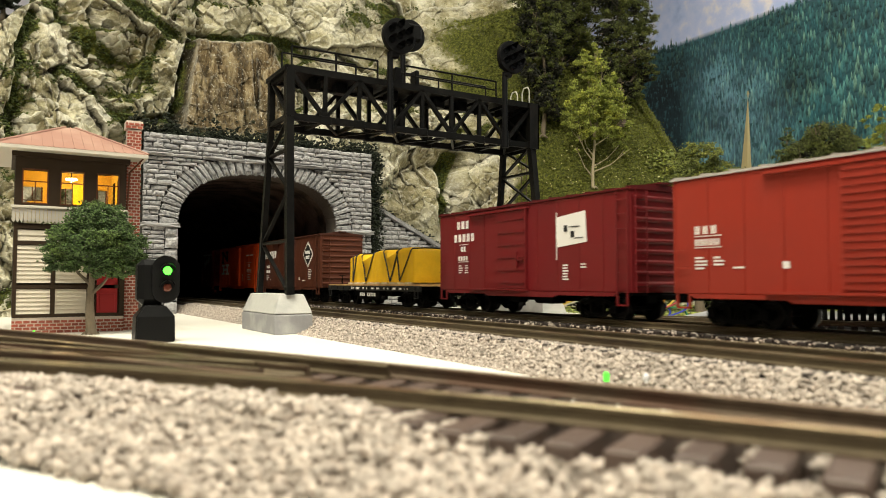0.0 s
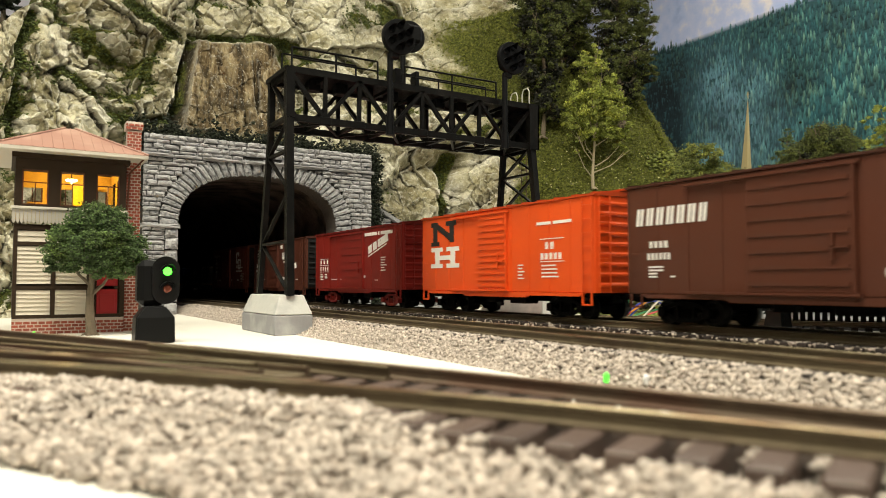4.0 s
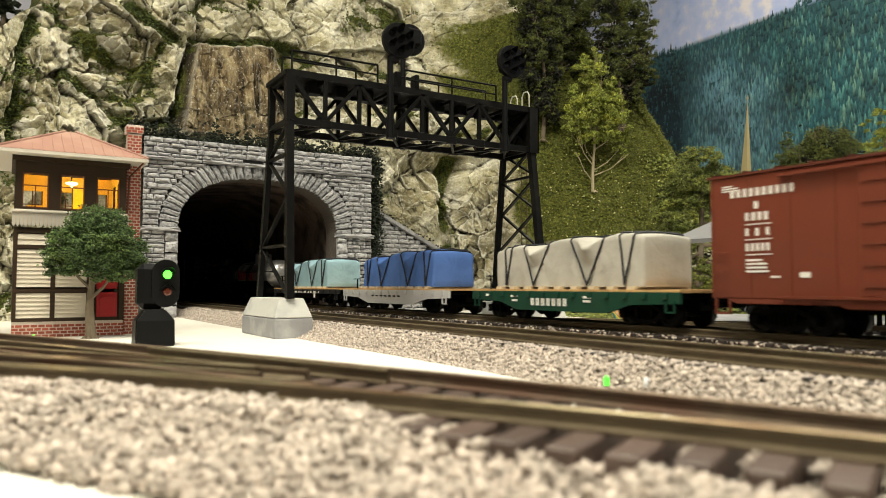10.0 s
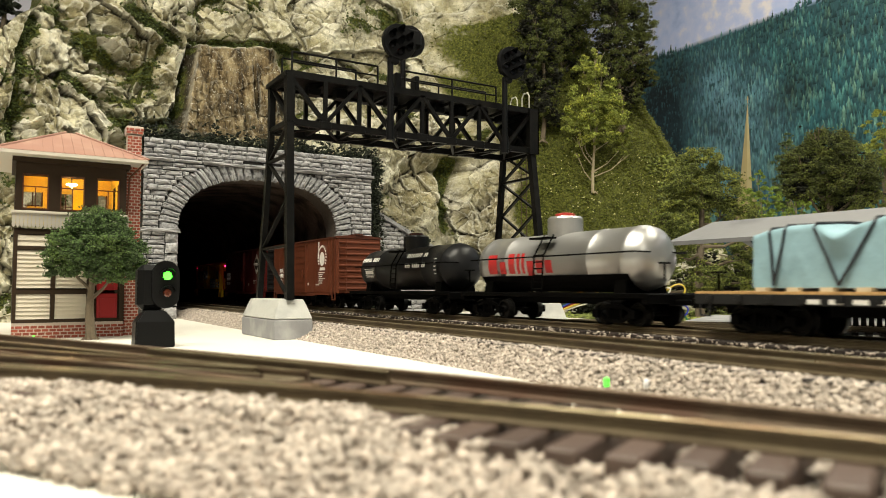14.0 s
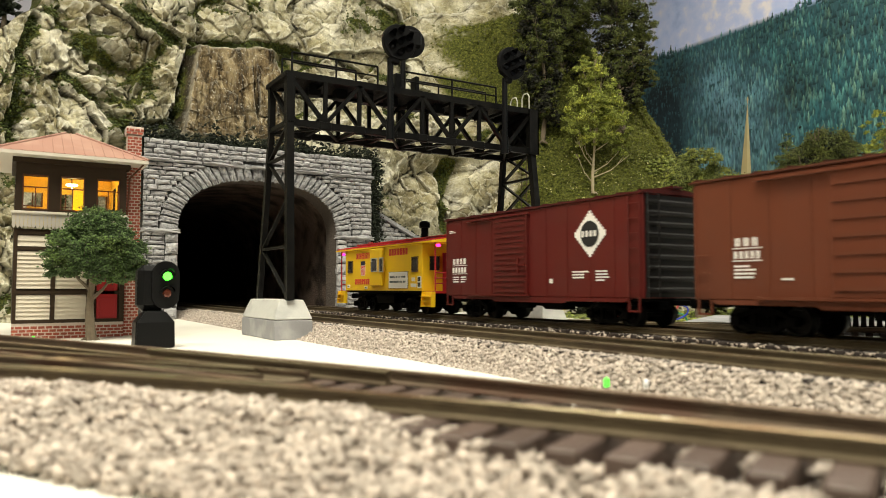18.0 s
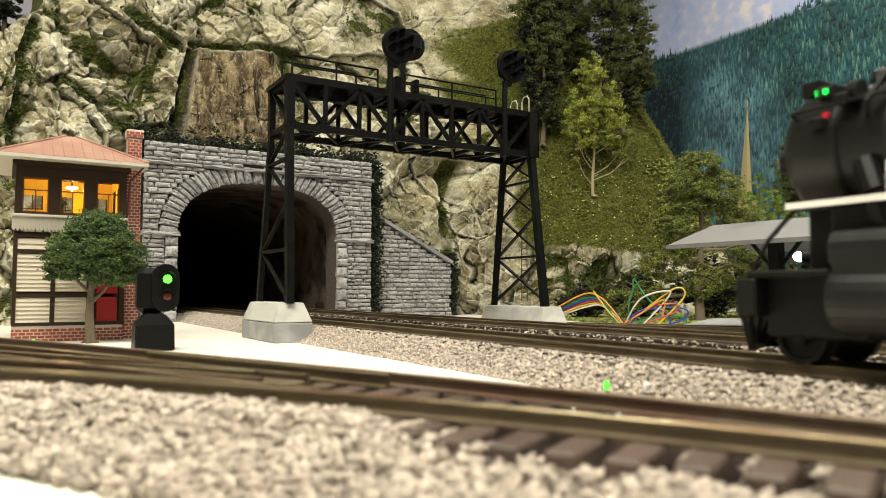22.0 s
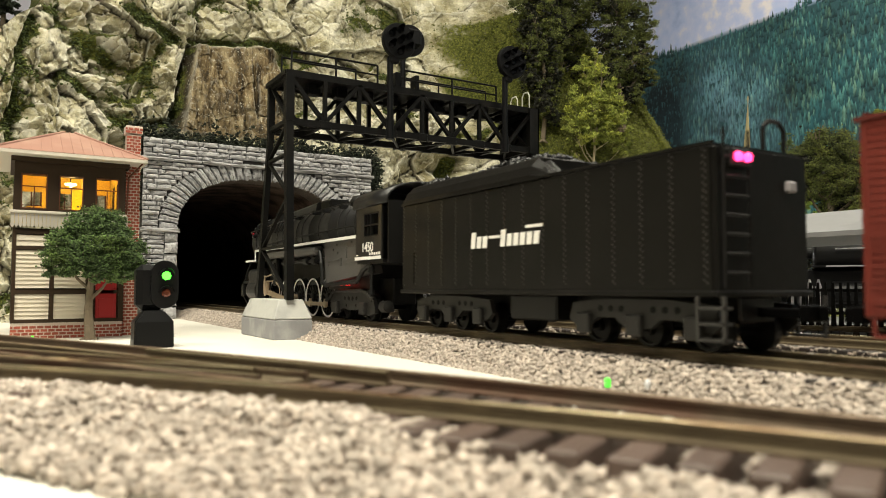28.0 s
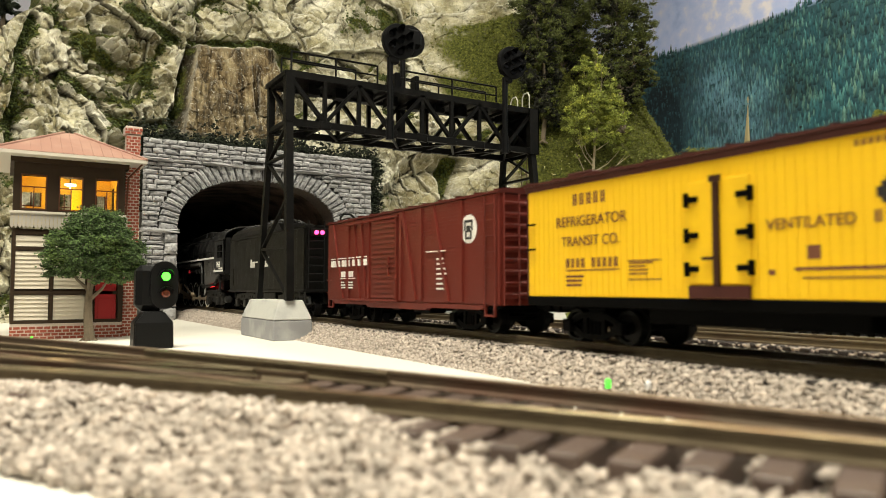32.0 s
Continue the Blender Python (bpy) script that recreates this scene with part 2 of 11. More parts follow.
setting("wall_north", boxes((X_MIN, X_MAX, Y_MAX, Y_MAX + 0.1, -1.0, CEILING_Z)), SKY_PAINT, "back wall painted as a pale lavender sky")
setting("wall_east", boxes((X_MAX, X_MAX + 0.1, Y_MIN, Y_MAX, -1.0, CEILING_Z)), SKY_PAINT, "side wall behind the mural, painted pale sky")
setting("ground", boxes((-0.9, X_MAX - 0.001, Y_MIN + 0.3, Y_MAX - 0.01, BOARD_Z - 0.03, BOARD_Z)), BOARD, "bare white board that the layout is built on")

setting("backdrop_sky", boxes((-0.55, X_MAX - 0.003, 2.40, 2.42, 0.30, 1.02)), mat("pale_painted_sky", (0.66, 0.63, 0.80), 0.95, vary=0.05, scale=1.2, second=(0.74, 0.72, 0.84), second_scale=1.5), "pale lavender sky board behind the mountain")

# fixtures that hold the lamps, all out of view; the mural's is an added one
FIXTURE = mat("white_fixture_metal", (0.75, 0.75, 0.74), 0.4)
for lx, ly, lsx, lsy, _ in LAMPS:
    fx = thing("ceiling_light", "flat white ceiling light fixture, out of view over the layout", "ceiling light", "ceiling lights", pose(lx, ly, CEILING_Z))
    part("frame", boxes((-lsx / 2 - 0.03, lsx / 2 + 0.03, -lsy / 2 - 0.03, lsy / 2 + 0.03, -0.024, -0.001), bevel=0.004), FIXTURE, fx)


# ---- tracks ----
def rail_mesh(name, centre, parent, head=0.0018, height=0.0048, side=RAIL_SIDE, top=STEEL):
    """A rail with foot, web and a bright head along a line of points (z is the rail top)."""
    prof = ((-0.0024, -height), (0.0024, -height), (0.0024, -height + 0.0006), (0.0006, -height + 0.0012), (0.0006, -0.0016),
            (head * 0.6, -0.0012), (head * 0.6, -0.0002), (head * 0.45, 0.0), (-head * 0.45, 0.0), (-head * 0.6, -0.0002),
            (-head * 0.6, -0.0012), (-0.0006, -0.0016), (-0.0006, -height + 0.0012), (-0.0024, -height + 0.0006))
    verts, faces, count = [], [], len(prof)
    for i, p in enumerate(centre):
        a, b = centre[max(0, i - 1)], centre[min(len(centre) - 1, i + 1)]
        d = Vector((b[0] - a[0], b[1] - a[1], 0)).normalized()
        s = Vector((d.y, -d.x, 0))
        verts += [(p[0] + s.x * o, p[1] + s.y * o, p[2] + h) for o, h in prof]
    mats = []
    for i in range(len(centre) - 1):
        for j in range(count):
            k = (j + 1) % count
            faces.append((i * count + j, i * count + k, (i + 1) * count + k, (i + 1) * count + j))
            mats.append(1 if j in (6, 7, 8) else 0)
    faces.append(tuple(range(count))[::-1])
    faces.append(tuple(len(verts) - count + j for j in range(count)))
    mats += [0, 0]
    me = mesh_of(name, verts, faces, (side, top))
    me.polygons.foreach_set("material_index", mats)
    bm = bmesh.new()
    bm.from_mesh(me)
    bmesh.ops.recalc_face_normals(bm, faces=bm.faces)
    bm.to_mesh(me)
    bm.free()
    ob = new(name, me)
    ob.parent = parent
    return ob


def line_points(fx, y0, y1, step, z=0.0):
    n = max(1, round((y1 - y0) / step))
    return [(fx(y0 + (y1 - y0) * i / n), y0 + (y1 - y0) * i / n, z) for i in range(n + 1)]


def tie_mesh(length, width, thick):
    bm = B()
    box(bm, -length / 2, length / 2, -width / 2, width / 2, -thick, 0, bevel=0.0004)
    me = bpy.data.meshes.new("tie")
    bm.to_mesh(me)
    bm.free()
    me.materials.append(TIE)
    return me


MAIN_TIE = tie_mesh(0.066, 0.0055, 0.005)
TIE_STEP = 0.0105


def straight_track(x, label, near_from, near_to):
    t = thing("railway_track", label, "railway track", "main line tracks", kind="structure")
    for o in (-0.0165, 0.0165):
        rail_mesh("rail", [(x + o, Y_MIN + 0.35, 0), (x + o, 5.6, 0)], t)
    far_ties = B()
    y = Y_MIN + 0.4
    while y < 5.5:
        jig = random.uniform(-0.0006, 0.0006)
        if near_from < y < near_to:
            piece("tie", MAIN_TIE, pose(x + jig, y, -0.0048, 0, 0, random.uniform(-1, 1)), t)
        else:
            box(far_ties, x - 0.033, x + 0.033, y - 0.0028, y + 0.0028, -0.0098, -0.0048)
        y += TIE_STEP
    tagged(part("tie_row", far_ties, TIE, t), kind="stuff")
    return t


straight_track(NEAR_X, "brown-tied main line with worn steel rails leading into the tunnel", 0.0, 1.25)
straight_track(FAR_X, "brown-tied second main line with worn steel rails beside the first", 0.0, 1.25)


def ballast_bed(name, cross, along, label, kind="structure"):
    """A raised bed: cross section rows (offset, z) swept along points (x, y)."""
    verts, faces = [], []
    c = len(cross)
    for i, (x, y) in enumerate(along):
        a, b = along[max(0, i - 1)], along[min(len(along) - 1, i + 1)]
        d = Vector((b[0] - a[0], b[1] - a[1])).normalized()
        for k, (o, z) in enumerate(cross):
            wob = 0.004 * noise.noise((x * 20 + k, y * 20, 3.1)) if k in (0, c - 1) else 0
            verts.append((x + d.y * (o + wob), y - d.x * (o + wob), z))
    for i in range(len(along) - 1):
        for k in range(c - 1):
            faces.append((i * c + k, i * c + k + 1, (i + 1) * c + k + 1, (i + 1) * c + k))
    me = mesh_of(name, verts, faces, (GRIT,))
    bm = bmesh.new()
    bm.from_mesh(me)
    bmesh.ops.recalc_face_normals(bm, faces=bm.faces)
    bm.to_mesh(me)
    bm.free()
    return tagged(new(name, me), label, kind=kind)


MID_X = (NEAR_X + FAR_X) / 2
ballast_bed("ballast_bed", ((-0.118, BOARD_Z - 0.003), (-0.100, -0.0085), (-0.03, -0.0082), (0.0, -0.0095), (0.03, -0.0082), (0.102, -0.0085), (0.125, BOARD_Z - 0.003)),
            [(MID_X, Y_MIN + 0.35 + i * 0.05) for i in range(298)], "bed of pale granite ballast under the main lines")


def bed_height(off):
    a = abs(off)
    for c in (NEAR_X - MID_X, FAR_X - MID_X):
        if 0.0190 < abs(off - c) < 0.033:
            return -0.0060
    talus = -0.0060 - (abs(a - 0.0643) - 0.033) * 0.55
    if a > 0.0973:
        return max(talus, BOARD_Z)
    return -0.0082 if a < 0.1 else -0.0082 - (a - 0.1) / 0.018 * 0.011


def strew(n, fx, y0, y1, lo, hi, size, zf, skip=None, seed=3):
    rng = np.random.default_rng(seed)
    pts, sz = [], []
    for _ in range(n):
        y = rng.uniform(y0, y1)
        o = rng.uniform(lo, hi)
        if skip and skip(o, y):
            continue
        s = size * rng.uniform(0.55, 1.25)
        pts.append((fx(y) + o, y, zf(o) + rng.uniform(-0.3, 0.5) * s))
        sz.append(s)
    return np.array(pts), np.array(sz)


def main_skip(o, y):
    for c in (NEAR_X - MID_X, FAR_X - MID_X):
        if abs(abs(o - c) - 0.0165) < 0.0035:
            return True
        if abs(o - c) < 0.0165 and (y - (Y_MIN + 0.4)) % TIE_STEP < 0.0035 or abs(o - c) < 0.0165 and (y - (Y_MIN + 0.4)) % TIE_STEP > 0.007:
            return True
    return False


p1, s1 = strew(60000, lambda y: MID_X, -0.05, 1.2, -0.122, -0.062, 0.00145, bed_height, main_skip, 5)
p2, s2 = strew(34000, lambda y: MID_X, -0.05, 1.2, -0.062, 0.125, 0.0014, bed_height, main_skip, 6)
tagged(new("ballast", scatter_mesh("ballast", np.vstack((p1, p2)), np.hstack((s1, s2)), GRANITE, 7)), "loose pale granite ballast stones along the main lines", "ballast", kind="stuff")


# the turnout in the foreground
def near_rail(y):
    return 0.1716 - 0.3647 * y - 0.6455 * y * y


def far_rail(y):
    return 0.1908 - 0.3023 * y - 0.1408 * y * y


def side_of(fx, d):
    def g(y):
        s = (fx(y + 0.01) - fx(y - 0.01)) / 0.02
        return fx(y) + d * math.sqrt(1 + s * s)
    return g


turnout = thing("railway_turnout", "blurred foreground turnout with worn brown rails and dark ties", "railway turnout", kind="structure")
rail_mesh("rail", line_points(near_rail, -0.35, 0.60, 0.02), turnout)
rail_mesh("rail", line_points(far_rail, -0.35, 0.75, 0.02), turnout, side=RUSTY_SIDE, top=RUSTY_TOP)
rail_mesh("rail", line_points(side_of(near_rail, 0.033), 0.255, 0.60, 0.02), turnout)
rail_mesh("rail", line_points(side_of(far_rail, -0.026), 0.275, 0.75, 0.02), turnout)
rail_mesh("rail", line_points(lambda y: near_rail(0.20) + 0.004 - 0.44 * (y - 0.20), 0.20, 0.62, 0.02), turnout, side=RUSTY_SIDE, top=RUSTY_TOP)
rail_mesh("guard_rail", line_points(side_of(near_rail, 0.0055), 0.20, 0.33, 0.02), turnout)
rail_mesh("guard_rail", line_points(side_of(far_rail, -0.0055), 0.22, 0.36, 0.02), turnout)
for share in (0.36, 0.62):
    rail_mesh("closure_rail", line_points(lambda y: near_rail(y) + share * (far_rail(y) - near_rail(y)), 0.235, 0.60, 0.02), turnout, side=RUSTY_SIDE)
for gy in (0.235, 0.30, 0.375):
    part("frog_plate", boxes((far_rail(gy) - 0.040, far_rail(gy) - 0.022, gy, gy + 0.030, -0.0050, -0.0022), bevel=0.0008), RAIL_SIDE, turnout)
TURN_TIE_STEP, TIE_ROW = 0.0130, 0.0786
for i in range(-30, 44):
    ty = TIE_ROW + i * TURN_TIE_STEP * 0.9
    slope = (near_rail(ty + 0.01) - near_rail(ty - 0.01)) / 0.02
    axis = Vector((1, -slope, 0)).normalized()
    reach = 0.030
    while reach < 0.16 and near_rail(ty) + axis.x * reach < far_rail(ty + axis.y * reach) + 0.012:
        reach += 0.004
    bm = B()
    box(bm, -0.0194 + random.uniform(-0.0012, 0.0012), reach, -0.0038, 0.0038, -0.0085, 0, bevel=0.0007)
    tie_ob = part("tie", bm, TURN_TIE, turnout)
    tie_ob.matrix_basis = pose(near_rail(ty), ty, -0.0048, 0, 0, math.degrees(math.atan2(axis.y, axis.x)))


def fore_mid(y):
    return (near_rail(y) + far_rail(y)) / 2


bed_verts, bed_faces = [], []
for i in range(60):
    y = -0.6 + i * 0.0235
    nr, fr = near_rail(y), far_rail(y)
    for x, z in ((nr - 0.058, BOARD_Z - 0.003), (nr - 0.030, -0.0145), (nr, -0.0128), (fr, -0.0098), (fr + 0.006, -0.012), (fr + 0.012, BOARD_Z - 0.003)):
        bed_verts.append((x + 0.004 * noise.noise((x * 30, y * 30, 1)), y, z))
    if i:
        for k in range(5):
            a = (i - 1) * 6 + k
            bed_faces.append((a, a + 1, a + 7, a + 6))
fore_bed = tagged(new("foreground_ballast_bed", mesh_of("foreground_ballast_bed", bed_verts, bed_faces, (GRIT,))), "bed of pale granite ballast under the turnout", kind="structure")

rng_f = np.random.default_rng(11)
fp, fs = [], []
for _ in range(64000):
    y = rng_f.uniform(-0.12, 0.5)
    nr, fr = near_rail(y), far_rail(y)
    x = rng_f.uniform(nr - 0.064, fr + 0.010)
    off = x - nr
    if abs(off) < 0.0035 or abs(x - fr) < 0.0035:
        continue
    cover = min(1.0, max(0.0, (y - 0.118) / 0.06))
    along_tie = ((y - 0.39 * off - TIE_ROW) / 0.9 + 40 * TURN_TIE_STEP) % TURN_TIE_STEP
    on_tie = off > -0.0225 and (along_tie < 0.0046 or along_tie > TURN_TIE_STEP - 0.0046)
    heap = noise.noise((x * 80, y * 80, 7))
    if off > 0:
        if on_tie or x < fr + 0.006 and rng_f.random() < 0.5:
            continue
        z = -0.0095 if x < fr + 0.005 else -0.0125
    elif off > -0.0225:
        if on_tie and rng_f.random() > cover * 1.1 + 0.6 * max(0.0, heap):
            continue
        z = (-0.0120 + 0.0040 * max(0.0, (-off - 0.010) / 0.0125)) * (1 - cover) - 0.0045 * cover + 0.0012 * heap
    else:
        z = -0.0088 * (1 - cover) - 0.0050 * cover + 0.0030 * heap + (off + 0.0225) / 0.040 * 0.0105
    z = max(z, BOARD_Z)
    s = 0.0018 * rng_f.uniform(0.5, 1.3) * (0.8 if x > nr - 0.01 else 1)
    fp.append((x, y, z + rng_f.uniform(-0.9, 0.5) * s))
    fs.append(s)
tagged(new("foreground_ballast", scatter_mesh("foreground_ballast", np.array(fp), np.array(fs), GRANITE, 13)), "loose pale granite ballast stones beside the turnout", "ballast", kind="stuff")
# ---- tunnel portal and lining ----
PX0, PX1, PTOP = 0.168, 0.534, 0.250
OPEN_W, SPRING, CROWN = 0.1275, 0.112, 0.197
PCX = (0.2169 + 0.4715) / 2


def arch_z(x, w=OPEN_W, rise=CROWN - SPRING):
    k = min(1.0, abs(x - PCX) / w)
    return SPRING + rise * math.pow(1 - k ** 2.4, 1 / 2.4)


def arch_ring(w, rise, n=36):
    pts = []
    for i in range(n + 1):
        a = math.pi * i / n
        c, s = math.cos(a), math.sin(a)
        pts.append((PCX + w * math.copysign(abs(c) ** (2 / 2.4), c), SPRING + rise * abs(s) ** (2 / 2.4)))
    return pts


portal = thing("tunnel_portal", "grey cut-stone double-track tunnel portal with a flattened arch", "tunnel portal", kind="structure")
# backing wall with the opening
ring = arch_ring(OPEN_W + 0.003, CROWN - SPRING + 0.003)
outline_in = [(PCX + OPEN_W + 0.003, BOARD_Z)] + ring + [(PCX - OPEN_W - 0.003, BOARD_Z)]
bmw = B()
front, back = [], []
for x, z in outline_in:
    front.append(bmw.verts.new((x, PORTAL_Y + 0.006, z)))
    back.append(bmw.verts.new((x, PORTAL_Y + 0.045, z)))
outer = []
for x, z in outline_in:
    dx, dz = x - PCX, z - 0.02
    k = min(((PX1 - PCX if dx > 0 else PCX - PX0) - 0.003) / max(1e-6, abs(dx)), (PTOP - 0.023) / max(1e-6, dz) if dz > 0 else 9e9)
    outer.append((PCX + dx * k, 0.02 + dz * k if z > BOARD_Z + 1e-6 else BOARD_Z))
fo = [bmw.verts.new((x, PORTAL_Y + 0.006, z)) for x, z in outer]
bo = [bmw.verts.new((x, PORTAL_Y + 0.045, z)) for x, z in outer]
for i in range(len(front) - 1):
    bmw.faces.new((front[i], front[i + 1], fo[i + 1], fo[i]))
    bmw.faces.new((back[i + 1], back[i], bo[i], bo[i + 1]))
    bmw.faces.new((front[i + 1], front[i], back[i], back[i + 1]))
    bmw.faces.new((fo[i], fo[i + 1], bo[i + 1], bo[i]))
bmesh.ops.recalc_face_normals(bmw, faces=bmw.faces)
part("backing", bmw, MORTAR, portal)

# tunnel lining: a long vault that curves nowhere, so that the trains fit inside
bml = B()
rows_l = []
for k in range(60):
    y = PORTAL_Y + 0.03 + (k / 59) ** 1.5 * 4.7
    rows_l.append([bml.verts.new((x, y, z)) for x, z in [(PCX + OPEN_W + 0.004, BOARD_Z - 0.001)] + arch_ring(OPEN_W + 0.004, CROWN - SPRING + 0.004, 30) + [(PCX - OPEN_W - 0.004, BOARD_Z - 0.001)]])
for a, b in zip(rows_l[:-1], rows_l[1:]):
    for i in range(len(a) - 1):
        bml.faces.new((a[i], a[i + 1], b[i + 1], b[i]))
bml.faces.new(rows_l[-1])
lining = part("tunnel_lining", bml, LINING, portal, "dark brown tunnel lining, sooty inside", smooth=True)

# stones: rough blocks that share a few meshes
rng_s = random.Random(4)
STONES = []
for i in range(10):
    # a hewn face: a jittered grid that bulges from its dressed edges
    bm = B()
    nx_, nz_ = 5, 4
    grid = [[bm.verts.new((-0.5 + ix / nx_ + (rng_s.uniform(-0.05, 0.05) if 0 < ix < nx_ else rng_s.uniform(-0.02, 0.02)),
                           -0.10 - 0.26 * math.sin(math.pi * ix / nx_) ** 0.5 * math.sin(math.pi * iz / nz_) ** 0.5 * rng_s.uniform(0.55, 1.15) if 0 < ix < nx_ and 0 < iz < nz_ else 0.0 + rng_s.uniform(-0.1, 0.1),
                           -0.5 + iz / nz_ + rng_s.uniform(-0.05, 0.05))) for iz in range(nz_ + 1)] for ix in range(nx_ + 1)]
    for ix in range(nx_):
        for iz in range(nz_):
            q = (grid[ix][iz], grid[ix + 1][iz], grid[ix + 1][iz + 1], grid[ix][iz + 1])
            if (ix + iz) % 2:
                bm.faces.new((q[0], q[1], q[2]))
                bm.faces.new((q[0], q[2], q[3]))
            else:
                bm.faces.new((q[0], q[1], q[3]))
                bm.faces.new((q[1], q[2], q[3]))
    rim_loop = [grid[ix][0] for ix in range(nx_ + 1)] + [grid[nx_][iz] for iz in range(1, nz_ + 1)] + [grid[ix][nz_] for ix in range(nx_ - 1, -1, -1)] + [grid[0][iz] for iz in range(nz_ - 1, 0, -1)]
    back_loop = [bm.verts.new((v.co.x, 0.5, v.co.z)) for v in rim_loop]
    for k in range(len(rim_loop)):
        q = (k + 1) % len(rim_loop)
        bm.faces.new((rim_loop[q], rim_loop[k], back_loop[k], back_loop[q]))
    me = bpy.data.meshes.new("stone")
    bm.to_mesh(me)
    bm.free()
    me.materials.append(STONE_PIECE)
    STONES.append(me)


def stone(parent, x0, x1, y, z0, z1, depth=0.009, name="stone"):
    gap = 0.0009
    w, h = x1 - x0 - gap, z1 - z0 - gap
    m = pose((x0 + x1) / 2, y + rng_s.uniform(-0.0030, 0.0014), (z0 + z1) / 2, rng_s.uniform(-2.5, 2.5), rng_s.uniform(-1.2, 1.2), rng_s.uniform(-4, 4)) @ Matrix.Diagonal((w, depth, h, 1))
    laid = [c for c in STONE_COUNT if c == parent.name]
    STONE_COUNT.append(parent.name)
    if len(laid) < 330:
        return piece(name, rng_s.choice(STONES), m, parent)
    JOINED.append((parent, rng_s.choice(STONES), m))


STONE_COUNT, JOINED = [], []


VOUSSOIR = 0.027
QUOIN = 0.0175
VOUSSOIR_STONE = mat("grey_arch_stone", (0.34, 0.34, 0.345), 0.92, vary=0.4, scale=420, bump=1.0, bump_scale=360, second=(0.14, 0.14, 0.15), second_scale=210, second_low=0.48, second_high=0.66, random_tint=0.20, spec=0.15, jitter=True)
z = BOARD_Z
CORNICE_Z = 0.2135
row = 0
while z < PTOP - 0.004:
    h = 0.0074 + rng_s.uniform(-0.0020, 0.0018)
    if z < CORNICE_Z < z + h:
        h = max(0.006, CORNICE_Z - z)
    z1 = min(z + h, PTOP)
    zm = (z + z1) / 2
    if abs(z - CORNICE_Z) < 0.002:
        # projecting cornice
        x = PX0 - 0.004
        while x < PX1 + 0.004:
            w = rng_s.uniform(0.04, 0.07)
            stone(portal, x, min(x + w, PX1 + 0.004), PORTAL_Y - 0.002, z, z + 0.006, 0.016, "cornice_stone")
            x += w
        z += 0.0062
        row += 1
        continue
    # spans on this course outside of the arch ring
    if zm < CROWN + VOUSSOIR:
        wide = OPEN_W if zm < SPRING else 0
        if zm >= SPRING:
            k = (zm - SPRING) / (CROWN - SPRING + VOUSSOIR)
            wide = (OPEN_W + VOUSSOIR) * max(0.0, 1 - k ** 2.4) ** (1 / 2.4)
        else:
            wide = OPEN_W + QUOIN
        spans = ((PX0, PCX - wide), (PCX + wide, PX1))
    else:
        spans = ((PX0, PX1),)
    for a, b in spans:
        x = a
        first = True
        while x < b - 0.002:
            w = rng_s.uniform(0.008, 0.025)
            if first and row % 2:
                w *= 0.6
            first = False
            if b - (x + w) < 0.007:
                w = b - x
            stone(portal, x, min(x + w, b), PORTAL_Y + 0.002, z, z1)
            x += w
    z = z1
    row += 1
# capitals where the arch springs
for a, b in ((PX0 - 0.003, PCX - OPEN_W + 0.004), (PCX + OPEN_W - 0.004, PX1 + 0.003)):
    stone(portal, a, b, PORTAL_Y - 0.002, SPRING - 0.003, SPRING + 0.004, 0.018, "capital")
# large dressed blocks up both sides of the opening
for xa, xb in ((PCX - OPEN_W - QUOIN, PCX - OPEN_W + 0.001), (PCX + OPEN_W - 0.001, PCX + OPEN_W + QUOIN)):
    z = BOARD_Z
    while z < SPRING - 0.004:
        h = min(rng_s.uniform(0.013, 0.019), SPRING - 0.003 - z)
        if SPRING - 0.003 - z - h < 0.006:
            h = SPRING - 0.003 - z
        stone(portal, xa, xb, PORTAL_Y, z, z + h, 0.012, "quoin")
        z += h
# voussoirs: hewn wedges that reach up into the courses
RINGS = 38
inner, outer_r = arch_ring(OPEN_W - 0.001, CROWN - SPRING - 0.001, RINGS), arch_ring(OPEN_W + VOUSSOIR, CROWN - SPRING + VOUSSOIR, RINGS)
for i in range(RINGS):
    corners = [Vector((p[0], 0, p[1])) for p in (inner[i], inner[i + 1], outer_r[i + 1], outer_r[i])]
    mid_v = sum(corners, Vector()) / 4
    longer = rng_s.uniform(0.90, 1.04)
    bm = B()
    bm.from_mesh(rng_s.choice(STONES))
    for v in bm.verts:
        a, b = v.co.x + 0.5, (v.co.z + 0.5) * longer
        low_p, high_p = corners[0].lerp(corners[1], 0.06 + 0.88 * a), corners[3].lerp(corners[2], 0.06 + 0.88 * a)
        p = low_p.lerp(high_p, 0.02 + 0.95 * b)
        v.co = Vector((p.x, PORTAL_Y + 0.0005 + v.co.y * 0.010, p.z))
    bmesh.ops.recalc_face_normals(bm, faces=bm.faces)
    part("voussoir", bm, VOUSSOIR_STONE, portal)
